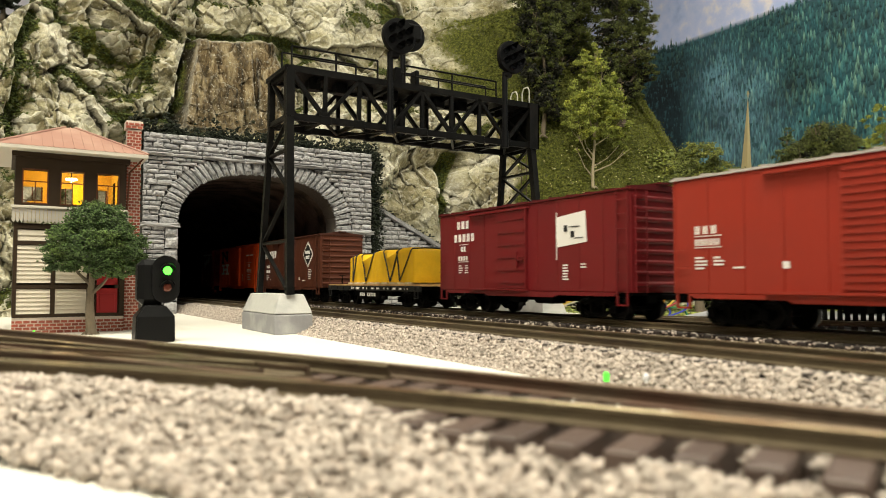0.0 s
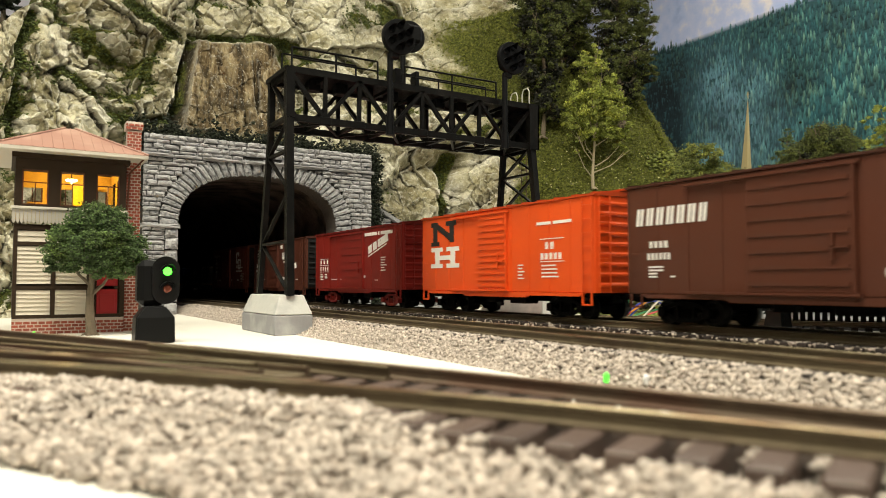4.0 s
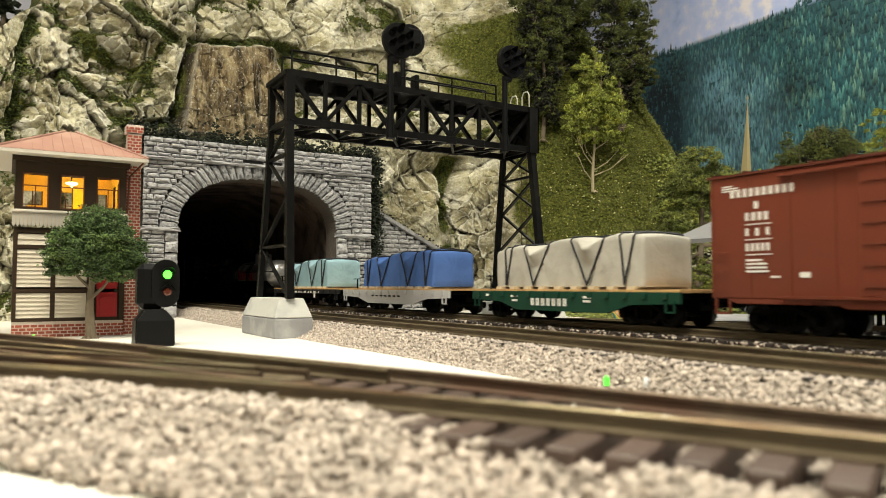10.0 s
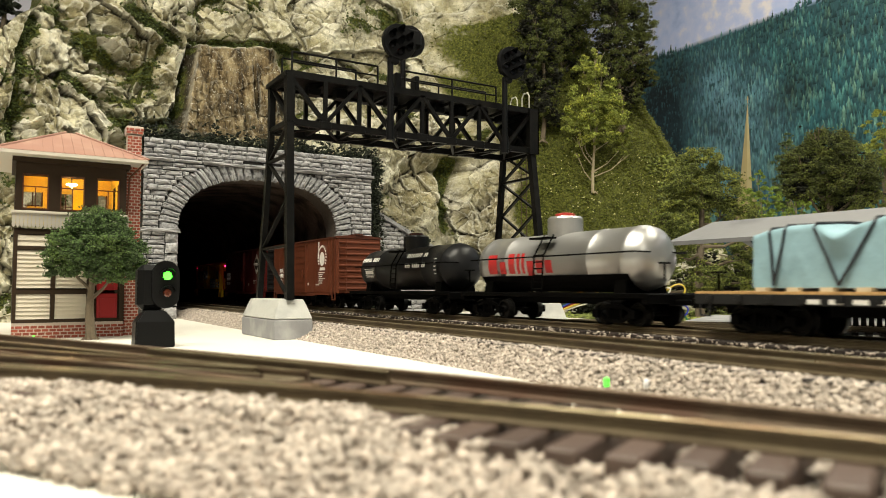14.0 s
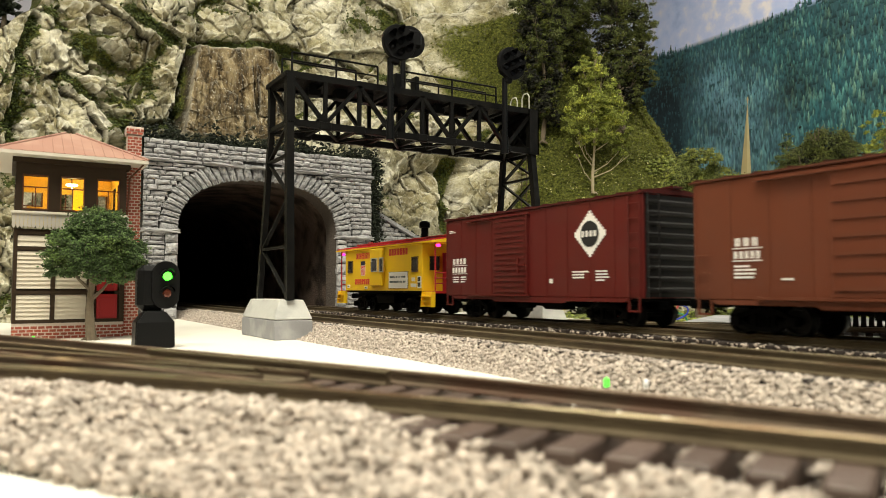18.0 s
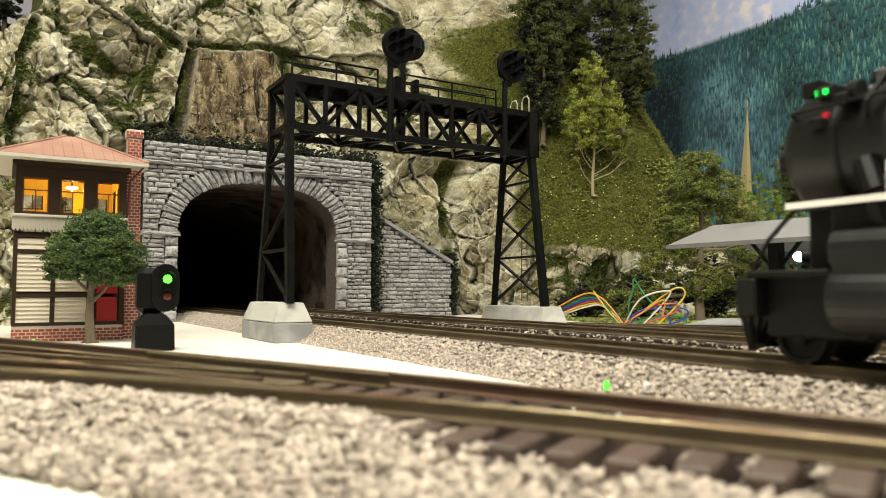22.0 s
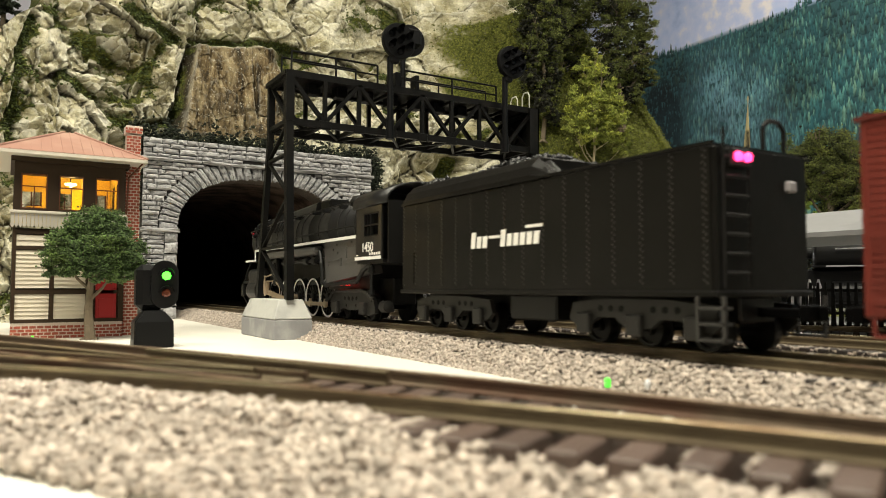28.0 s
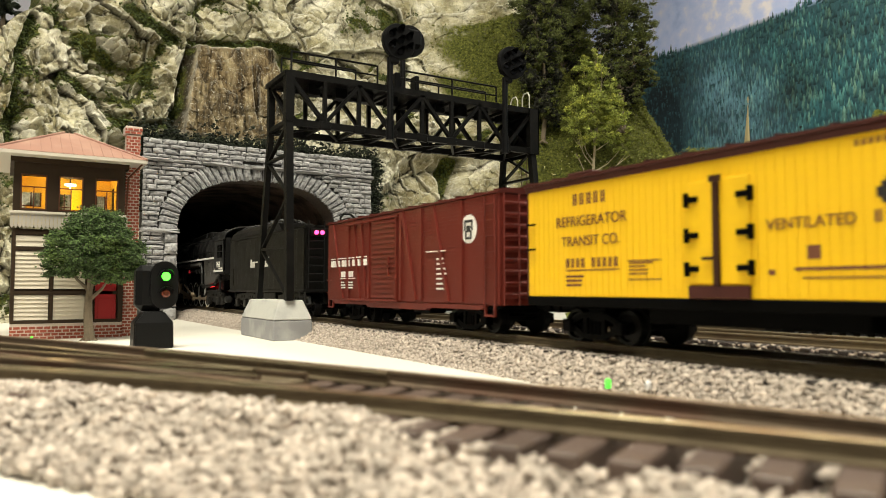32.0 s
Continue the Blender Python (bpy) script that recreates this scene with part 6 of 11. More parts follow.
tufts("slope_brush", (MPX > 1.1) * (MV < 0.30) * (MV > 0.05) * MGRASS + 1e-9, 2500, 0.0045, MID_LEAF, "low olive brush at the foot of the grass slope", 61, 0.004)

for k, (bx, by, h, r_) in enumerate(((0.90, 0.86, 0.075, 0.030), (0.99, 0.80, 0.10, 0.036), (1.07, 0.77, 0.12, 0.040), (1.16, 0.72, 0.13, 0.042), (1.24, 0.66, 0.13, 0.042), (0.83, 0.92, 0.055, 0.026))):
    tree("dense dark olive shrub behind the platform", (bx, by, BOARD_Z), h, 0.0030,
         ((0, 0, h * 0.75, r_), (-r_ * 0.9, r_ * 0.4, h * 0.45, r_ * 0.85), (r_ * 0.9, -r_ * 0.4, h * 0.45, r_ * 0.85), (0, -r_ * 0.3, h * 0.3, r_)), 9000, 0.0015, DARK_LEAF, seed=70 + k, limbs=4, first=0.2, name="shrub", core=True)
rng_g = np.random.default_rng(83)
brush = np.stack([rng_g.uniform(0.74, 1.30, 6000), rng_g.uniform(0.56, 0.97, 6000), np.full(6000, BOARD_Z)], 1)
brush = brush[(brush[:, 0] - 0.74) * 0.55 + brush[:, 1] > 0.70]
tagged(new("ground_brush", scatter_mesh("ground_brush", brush, rng_g.uniform(0.003, 0.007, len(brush)), MID_LEAF, 84)), "low olive ground foam round the platform trees", "ground cover", kind="stuff")

# ---- mural on the side wall ----
MUR_X = X_MAX - 0.002


def mural_material():
    m = bpy.data.materials.new("printed_mountain_mural")
    m.use_nodes = True
    nt = m.node_tree
    n, link = nt.nodes, nt.links.new
    bsdf = n["Principled BSDF"]
    bsdf.inputs["Roughness"].default_value = 0.8
    coord = n.new("ShaderNodeTexCoord")
    sep = n.new("ShaderNodeSeparateXYZ")
    link(coord.outputs["Object"], sep.inputs[0])
    t1, t2 = n.new("ShaderNodeTexNoise"), n.new("ShaderNodeTexNoise")
    t1.inputs["Scale"].default_value, t1.inputs["Detail"].default_value = 4.5, 9
    t2.inputs["Scale"].default_value, t2.inputs["Detail"].default_value = 26.0, 10
    for t in (t1, t2):
        link(coord.outputs["Object"], t.inputs["Vector"])
    r1 = n.new("ShaderNodeValToRGB")
    stops = ((0.30, (0.34, 0.46, 0.80)), (0.46, (0.52, 0.62, 0.96)), (0.58, (0.62, 0.68, 0.98)), (0.70, (0.90, 0.86, 0.94)))
    while len(r1.color_ramp.elements) < 4:
        r1.color_ramp.elements.new(0.5)
    for e, (p, c) in zip(r1.color_ramp.elements, stops):
        e.position, e.color = p, (*c, 1)
    add = n.new("ShaderNodeMath")
    add.operation = "MULTIPLY_ADD"
    link(t2.outputs["Fac"], add.inputs[0])
    add.inputs[1].default_value, add.inputs[2].default_value = 0.6, 0.2
    mulm = n.new("ShaderNodeMath")
    mulm.operation = "MULTIPLY_ADD"
    link(t1.outputs["Fac"], mulm.inputs[0])
    mulm.inputs[1].default_value = 0.5
    link(add.outputs[0], mulm.inputs[2])
    sub = n.new("ShaderNodeMath")
    sub.operation = "SUBTRACT"
    link(mulm.outputs[0], sub.inputs[0])
    sub.inputs[1].default_value = 0.22
    link(sub.outputs[0], r1.inputs[0])
    rise = n.new("ShaderNodeMath")
    rise.operation = "MULTIPLY_ADD"
    link(t1.outputs["Fac"], rise.inputs[0])
    rise.inputs[1].default_value = -0.35
    link(sep.outputs["Z"], rise.inputs[2])
    sky = n.new("ShaderNodeMapRange")
    link(rise.outputs[0], sky.inputs[0])
    sky.inputs[1].default_value, sky.inputs[2].default_value = 0.93, 0.98
    mix = n.new("ShaderNodeMix")
    mix.data_type = "RGBA"
    link(sky.outputs[0], mix.inputs["Factor"])
    link(r1.outputs[0], mix.inputs[6])
    mix.inputs[7].default_value = (0.72, 0.72, 0.88, 1)
    low = n.new("ShaderNodeMapRange")
    link(sep.outputs["Z"], low.inputs[0])
    low.inputs[1].default_value, low.inputs[2].default_value = 0.890, 0.872
    mix2 = n.new("ShaderNodeMix")
    mix2.data_type = "RGBA"
    link(low.outputs[0], mix2.inputs["Factor"])
    link(mix.outputs[2], mix2.inputs[6])
    mix2.inputs[7].default_value = (0.028, 0.09, 0.11, 1)
    link(mix2.outputs[2], bsdf.inputs["Base Color"])
    return m


def mural_forest_material():
    m = bpy.data.materials.new("printed_forest")
    m.use_nodes = True
    nt = m.node_tree
    n, link = nt.nodes, nt.links.new
    bsdf = n["Principled BSDF"]
    bsdf.inputs["Roughness"].default_value = 0.8
    geo = n.new("ShaderNodeNewGeometry")
    coord = n.new("ShaderNodeTexCoord")
    r = n.new("ShaderNodeValToRGB")
    els = r.color_ramp.elements
    els.new(0.4)
    els.new(0.75)
    for e, (p, c) in zip(els, ((0.0, (0.032, 0.115, 0.14)), (0.4, (0.08, 0.225, 0.25)), (0.75, (0.135, 0.34, 0.32)), (1.0, (0.27, 0.48, 0.38)))):
        e.position, e.color = p, (*c, 1)
    link(geo.outputs["Random Per Island"], r.inputs[0])
    def blot(y, z, wide, high, turn):
        mp = n.new("ShaderNodeMapping")
        mp.vector_type = "TEXTURE"
        mp.inputs["Location"].default_value = (MUR_X, y, z)
        mp.inputs["Rotation"].default_value = (radians(turn), 0, 0)
        mp.inputs["Scale"].default_value = (1.0, wide, high)
        link(coord.outputs["Object"], mp.inputs[0])
        g = n.new("ShaderNodeTexGradient")
        g.gradient_type = "SPHERICAL"
        link(mp.outputs[0], g.inputs[0])
        return g.outputs["Fac"]
    g_mist, g_dark = blot(1.56, 0.56, 0.26, 0.42, -25), blot(1.88, 0.52, 0.22, 0.42, 15)
    up = n.new("ShaderNodeAttribute")
    up.attribute_name = "rise"
    tipped = n.new("ShaderNodeMix")
    tipped.data_type = "RGBA"
    link(up.outputs["Fac"], tipped.inputs["Factor"])
    tipped.inputs[6].default_value = (0.010, 0.045, 0.058, 1)
    link(r.outputs[0], tipped.inputs[7])
    t = n.new("ShaderNodeTexNoise")
    t.inputs["Scale"].default_value = 6
    link(coord.outputs["Object"], t.inputs["Vector"])
    mul = n.new("ShaderNodeMath")
    mul.operation = "MULTIPLY"
    link(g_mist, mul.inputs[0])
    link(t.outputs["Fac"], mul.inputs[1])
    mix = n.new("ShaderNodeMix")
    mix.data_type = "RGBA"
    link(mul.outputs[0], mix.inputs["Factor"])
    link(tipped.outputs[2], mix.inputs[6])
    mix.inputs[7].default_value = (0.30, 0.52, 0.68, 1)
    gloom = n.new("ShaderNodeMix")
    gloom.data_type = "RGBA"
    strong = n.new("ShaderNodeMath")
    strong.operation, strong.use_clamp = "MULTIPLY", True
    strong.inputs[1].default_value = 2.2
    link(g_dark, strong.inputs[0])
    link(strong.outputs[0], gloom.inputs["Factor"])
    link(mix.outputs[2], gloom.inputs[6])
    gloom.inputs[7].default_value = (0.008, 0.022, 0.030, 1)
    comb = n.new("ShaderNodeMapping")
    comb.inputs["Scale"].default_value = (1.0, 150.0, 42.0)
    link(coord.outputs["Object"], comb.inputs[0])
    needles = n.new("ShaderNodeTexNoise")
    needles.inputs["Scale"].default_value, needles.inputs["Detail"].default_value = 1.0, 4
    link(comb.outputs[0], needles.inputs["Vector"])
    stands = n.new("ShaderNodeTexNoise")
    stands.inputs["Scale"].default_value, stands.inputs["Detail"].default_value = 7.0, 5
    link(coord.outputs["Object"], stands.inputs["Vector"])
    both = n.new("ShaderNodeMath")
    both.operation = "MULTIPLY"
    link(needles.outputs["Fac"], both.inputs[0])
    link(stands.outputs["Fac"], both.inputs[1])
    depth = n.new("ShaderNodeMapRange")
    depth.inputs[1].default_value, depth.inputs[2].default_value, depth.inputs[3].default_value, depth.inputs[4].default_value = 0.13, 0.36, 0.28, 1.45
    link(both.outputs[0], depth.inputs[0])
    ink = n.new("ShaderNodeHueSaturation")
    ink.inputs["Saturation"].default_value = 1.08
    link(depth.outputs[0], ink.inputs["Value"])
    link(gloom.outputs[2], ink.inputs["Color"])
    link(ink.outputs["Color"], bsdf.inputs["Base Color"])
    return m


tagged(part("backdrop", boxes((MUR_X - 0.001, MUR_X, -2.5, 5.6, -0.05, 1.45)), mural_material()), "printed mural of hazy blue mountains behind the layout", kind="structure")
rng_m = np.random.default_rng(77)
mv, mf, m_rise = [], [], []
rows_n = 46
for rr in range(rows_n):
    k = rr / (rows_n - 1)
    z_row = 0.885 - 0.70 * k
    hgt = 0.026 + 0.030 * k
    stepw = 0.0100 + 0.006 * k
    y = 0.75 + rng_m.uniform(0, stepw)
    while y < 2.25:
        yy = y + rng_m.uniform(-0.5, 0.5) * stepw
        base_z = z_row + rng_m.uniform(-0.012, 0.012) + 0.020 * math.sin(yy * 7.0) * (1 - k) - hgt * 0.5
        h = hgt * rng_m.uniform(0.55, 1.35)
        w = h * rng_m.uniform(0.19, 0.27)
        x = MUR_X - 0.00115 - 0.00003 * rr - rng_m.uniform(0.0, 0.000028)
        i0 = len(mv)
        mv += [(x, yy, base_z + h), (x, yy + w * 0.50, base_z + h * 0.55), (x, yy + w * 0.32, base_z + h * 0.52), (x, yy + w, base_z), (x, yy - w, base_z), (x, yy - w * 0.32, base_z + h * 0.52), (x, yy - w * 0.50, base_z + h * 0.55)]
        m_rise += [1.0, 0.45, 0.6, 0.0, 0.0, 0.6, 0.45]
        mf += [(i0, i0 + 6, i0 + 1), (i0 + 6, i0 + 5, i0 + 2, i0 + 1), (i0 + 5, i0 + 4, i0 + 3, i0 + 2)]
        y += stepw
forest_me = mesh_of("mural_forest", mv, mf, (mural_forest_material(),))
forest_me.attributes.new("rise", "FLOAT", "POINT").data.foreach_set("value", np.array(m_rise, np.float32))
tagged(new("mural_forest", forest_me), "printed blue-green fir forest on the mural", "mural", kind="stuff")

# ---- church steeple in front of the mural ----
church = thing("church_steeple", "slender pale wooden church spire with a small cross", "steeple")
SPIRE = mat("pale_tan_spire", (0.50, 0.41, 0.21), 0.7, vary=0.12, scale=60)
sx_, sy_ = 1.60, 1.166
bm = B()
vs = [bm.verts.new((sx_ + a * 0.0115, sy_ + b * 0.0115, 0.255)) for a, b in ((-1, -1), (1, -1), (1, 1), (-1, 1))]
tip = bm.verts.new((sx_, sy_ - 0.012, 0.500))
for i in range(4):
    bm.faces.new((vs[i], vs[(i + 1) % 4], tip))
bm.faces.new(vs[::-1])
part("spire", bm, SPIRE, church)
part("cross", boxes((sx_ - 0.0008, sx_ + 0.0008, sy_ - 0.0130, sy_ - 0.0110, 0.497, 0.513), (sx_ - 0.0008, sx_ + 0.0008, sy_ - 0.0150, sy_ - 0.0090, 0.505, 0.507)), SPIRE, church)
part("tower_body", boxes((sx_ - 0.019, sx_ + 0.019, sy_ - 0.019, sy_ + 0.019, BOARD_Z, 0.255), bevel=0.001), SPIRE, church)

# ---- platform canopy, fence, parked engine and truck ----
CAN = pose(0.60, 0.5325, 0, 0, 0, -60)          # local x runs along the platform, local y towards the back
CANOPY_GREY = mat("pale_grey_canopy_roof", (0.20, 0.20, 0.205), 0.6, vary=0.08, scale=120, second=(0.155, 0.155, 0.16), second_scale=18)
ROOF_AT = pose(0.577, 0.5135, 0, 0, 0, -87)     # the canopy stands almost square to the tracks
canopy = thing("platform_canopy", "long grey platform canopy on black posts", "canopy", m=ROOF_AT)
bm = B()
sec = [(0.0, 0.0712), (0.0, 0.0742), (0.0776, 0.0990), (0.155, 0.0742), (0.155, 0.0712), (0.0776, 0.0955)]
hexa(bm, [(0.0, p[0], p[1]) for p in sec], [(0.95, p[0], p[1]) for p in sec])
bmesh.ops.recalc_face_normals(bm, faces=bm.faces)
part("roof", bm, CANOPY_GREY, canopy)
part("fascia", boxes((0.0, 0.95, -0.0012, 0.0003, 0.0706, 0.0746)), mat("grey_fascia", (0.15, 0.15, 0.155), 0.6), canopy)
for i in range(5):
    px_ = 0.088 + i * 0.19
    part("post", boxes((px_ - 0.0058, px_ + 0.0058, 0.0445, 0.0560, BOARD_Z, 0.0862), bevel=0.001), BLACK_STEEL, canopy)
    part("post_foot", hexa(B(), [(px_ - 0.010, 0.040, BOARD_Z), (px_ + 0.010, 0.040, BOARD_Z), (px_ + 0.010, 0.060, BOARD_Z), (px_ - 0.010, 0.060, BOARD_Z)], [(px_ - 0.0068, 0.0435, 0.002), (px_ + 0.0068, 0.0435, 0.002), (px_ + 0.0068, 0.0570, 0.002), (px_ - 0.0068, 0.0570, 0.002)]), BLACK_STEEL, canopy)
    for s in (-1, 1):
        part("bracket", beam(B(), (px_ + s * 0.005, 0.0500, 0.052), (px_ + s * 0.034, 0.0500, 0.0855), 0.0030, 0.0030), BLACK_STEEL, canopy)
FENCE = pose(0.668, 0.452, 0, 0, 0, -66)
fence = thing("picket_fence", "low black picket fence along the platform", "fence", m=FENCE)
bm = B()
for z in (0.002, 0.024):
    part("fence_rail", boxes((0.0, 0.6, -0.001, 0.001, z, z + 0.003)), RUBBER_BLACK, fence)
picket = shared(hexa(B(), [(-0.0025, -0.0022, BOARD_Z + 0.004), (0.0025, -0.0022, BOARD_Z + 0.004), (0.0025, -0.001, BOARD_Z + 0.004), (-0.0025, -0.001, BOARD_Z + 0.004)], [(-0.0012, -0.0022, 0.033), (0.0012, -0.0022, 0.033), (0.0012, -0.001, 0.033), (-0.0012, -0.001, 0.033)]), "picket", RUBBER_BLACK)
for i in range(92):
    piece("picket", picket, pose(0.003 + i * 0.0065, 0, 0), fence)
for i in range(5):
    part("fence_post", boxes((0.002 + i * 0.14, 0.010 + i * 0.14, -0.004, 0.004, BOARD_Z, 0.036), bevel=0.0008), RUBBER_BLACK, fence)
tagged(part("platform", boxes((0.0, 0.95, 0.03, 0.30, BOARD_Z, BOARD_Z + 0.008), bevel=0.001), CONCRETE_DARK), "low grey platform slab under the canopy", "platform").matrix_basis = CAN
# parked engine under the canopy
parked = thing("parked_locomotive", "parked black steam locomotive with a bright headlight under the canopy", "steam locomotive", m=CAN @ pose(0.0535, 0.205, 0.0))
bm = B()
lathe(bm, [(0.075, 0.004), (0.077, 0.020), (0.081, 0.023), (0.30, 0.025), (0.42, 0.026)], 28, "X", (0, 0, 0.066))
part("boiler", bm, LOCO_MAT if False else BLACK, parked, smooth=True)
part("running_board", boxes((0.075, 0.45, -0.031, 0.031, 0.052, 0.0545)), BLACK, parked)
part("running_board_edge", boxes((0.090, 0.45, -0.0316, -0.0309, 0.0525, 0.0540)), mat("grey_edge", (0.30, 0.30, 0.31), 0.4), parked)
part("handrail", rod(B(), (0.10, -0.0262, 0.0735), (0.42, -0.0262, 0.0735), 0.0008, 6), mat("bright_rail", (0.35, 0.35, 0.36), 0.3, metal=0.8), parked)
part("frame", boxes((0.04, 0.45, -0.020, 0.020, 0.004, 0.050), bevel=0.002), BLACK, parked)
part("pilot", hexa(B(), [(0.020, -0.012, -0.010), (0.050, -0.028, -0.010), (0.050, 0.028, -0.010), (0.020, 0.012, -0.010)], [(0.042, -0.026, 0.016), (0.050, -0.028, 0.016), (0.050, 0.028, 0.016), (0.042, 0.026, 0.016)]), BLACK, parked)
part("pilot_beam", boxes((0.040, 0.078, -0.030, 0.030, 0.016, 0.030), bevel=0.001), BLACK, parked)
part("cylinder", lathe(B(), [(0.095, 0.010), (0.096, 0.013), (0.130, 0.013), (0.131, 0.010)], 20, "X", (0, -0.026, 0.022)), BLACK, parked)
part("connecting_rod", beam(B(), (0.12, -0.033, 0.022), (0.24, -0.033, 0.026), 0.0025, 0.004), mat("dull_rod", (0.30, 0.26, 0.20), 0.4, metal=0.6), parked)
for i in range(4):
    part("driving_wheel", lathe(B(), [(-0.024, 0.0185), (-0.0185, 0.0190), (0.0185, 0.0190), (0.024, 0.0185)], 24, "Y", (0.175 + i * 0.042, 0, 0.010)), BLACK, parked)
part("headlight", lathe(B(), [(0.064, 0.0062), (0.066, 0.0066), (0.078, 0.0066)], 16, "X", (0, 0, 0.0700)), BLACK, parked)
part("headlight_lens", lathe(B(), [(0.0550, 0.0010), (0.0565, 0.0036), (0.0590, 0.0054), (0.0620, 0.0060), (0.0645, 0.0060)], 16, "X", (0, 0, 0.0700)), mat("lit_headlight", (1, 0.97, 1), 0.3, emit=(1.0, 0.95, 1.0), strength=90.0), parked, "bright lit headlight lens")
part("chimney", lathe(B(), [(0.088, 0.008), (0.100, 0.0075), (0.102, 0.009)], 16, "Z", (0.105, 0, 0)), BLACK, parked)
# white posts added for picket tips lit by the headlight
for i in range(4):
    tagged(part("bench", lathe(B(), [(BOARD_Z + 0.008, 0.0016), (0.026, 0.0016), (0.028, 0.0034), (0.037, 0.0008)], 12, "Z", (0.112 + i * 0.0085, 0.091, 0)), mat("lit_tip_white", (0.75, 0.72, 0.74), 0.5) if "lit_tip_white" not in bpy.data.materials else bpy.data.materials["lit_tip_white"]), "small white post added for a picket tip lit by the headlight", "post", "platform posts").matrix_basis = CAN
# a vintage truck
truck = thing("model_truck", "black vintage model truck parked beside the platform", "truck", m=pose(0.905, 0.635, BOARD_Z, 0, 0, -62))
part("body", boxes((-0.028, 0.085, -0.020, 0.020, 0.012, 0.042), (0.010, 0.045, -0.019, 0.019, 0.042, 0.066), bevel=0.003), BLACK, truck)
for x in (-0.006, 0.065):
    for s in (-1, 1):
        w = part("wheel", lathe(B(), [(s * 0.0165, 0.0105), (s * 0.0170, 0.0118), (s * 0.0225, 0.0118), (s * 0.0230, 0.0100)], 24, "Y", (x, 0, 0.0118)), RUBBER_BLACK, truck)
        part("hub", lathe(B(), [(s * 0.0226, 0.0062), (s * 0.0236, 0.0050), (s * 0.0240, 0.0020)], 16, "Y", (x, 0, 0.0118)), mat("grey_hub", (0.25, 0.25, 0.25), 0.4) if "grey_hub" not in bpy.data.materials else bpy.data.materials["grey_hub"], w)
    for s in (-1, 1):
        bm = B()
        arcp = [(x + 0.0150 * math.cos(a), 0.0118 + 0.0150 * math.sin(a)) for a in [math.pi * i / 10 for i in range(11)]] + [(x - 0.0135, 0.0118), (x + 0.0135, 0.0118)][::1]
        for a, b in zip(arcp[:10], arcp[1:11]):
            beam(bm, (a[0], s * 0.0205, a[1]), (b[0], s * 0.0205, b[1]), 0.0070, 0.0016)
        part("fender", bm, paint("grey_fender", (0.10, 0.10, 0.10), 0.4) if "grey_fender" not in bpy.data.materials else bpy.data.materials["grey_fender"], truck)
# siding behind the main lines
siding = thing("railway_siding", "siding with worn rails curving away towards the platform", "railway track", kind="structure")
for off in (0.0, 0.033):
    rail_mesh("rail", [(0.475 + 0.5 * s_ - off * 0.866, 0.82 - 0.866 * s_ - off * 0.5, -0.0085) for s_ in (0.0, 0.3, 0.6, 1.2)], siding)
side_tie = tie_mesh(0.060, 0.0055, 0.004)
for i in range(90):
    s_ = 0.01 + i * 0.0115
    piece("tie", side_tie, pose(0.475 + 0.5 * s_ - 0.0165 * 0.866, 0.82 - 0.866 * s_ - 0.0165 * 0.5, -0.0133, 0, 0, 30), siding)

# loose wires behind the footing
WIRES = ((0.62, 0.60, 0.52), (0.62, 0.46, 0.06), (0.45, 0.05, 0.05), (0.03, 0.05, 0.35), (0.03, 0.22, 0.09), (0.02, 0.02, 0.02), (0.65, 0.28, 0.03), (0.55, 0.20, 0.16))


def wire(i, pts, colour):
    cu = [Vector(p) for p in pts]
    fine = []
    for k in range(len(cu) - 1):
        p0, p1, p2, p3 = cu[max(0, k - 1)], cu[k], cu[k + 1], cu[min(len(cu) - 1, k + 2)]
        for q in range(6):
            t = q / 6
            fine.append(0.5 * ((2 * p1) + (p2 - p0) * t + (2 * p0 - 5 * p1 + 4 * p2 - p3) * t * t + (3 * p1 - p0 - 3 * p2 + p3) * t ** 3))
    fine.append(cu[-1])
    bm = B()
    tube(bm, fine, 0.00115, 6)
    name = "wire_insulation_%d" % i
    m = bpy.data.materials.get(name) or mat(name, colour, 0.4, vary=0.05)
    return tagged(part("wire", bm, m), "loose coloured wire sprouting from the board", "wire", "loose wires")


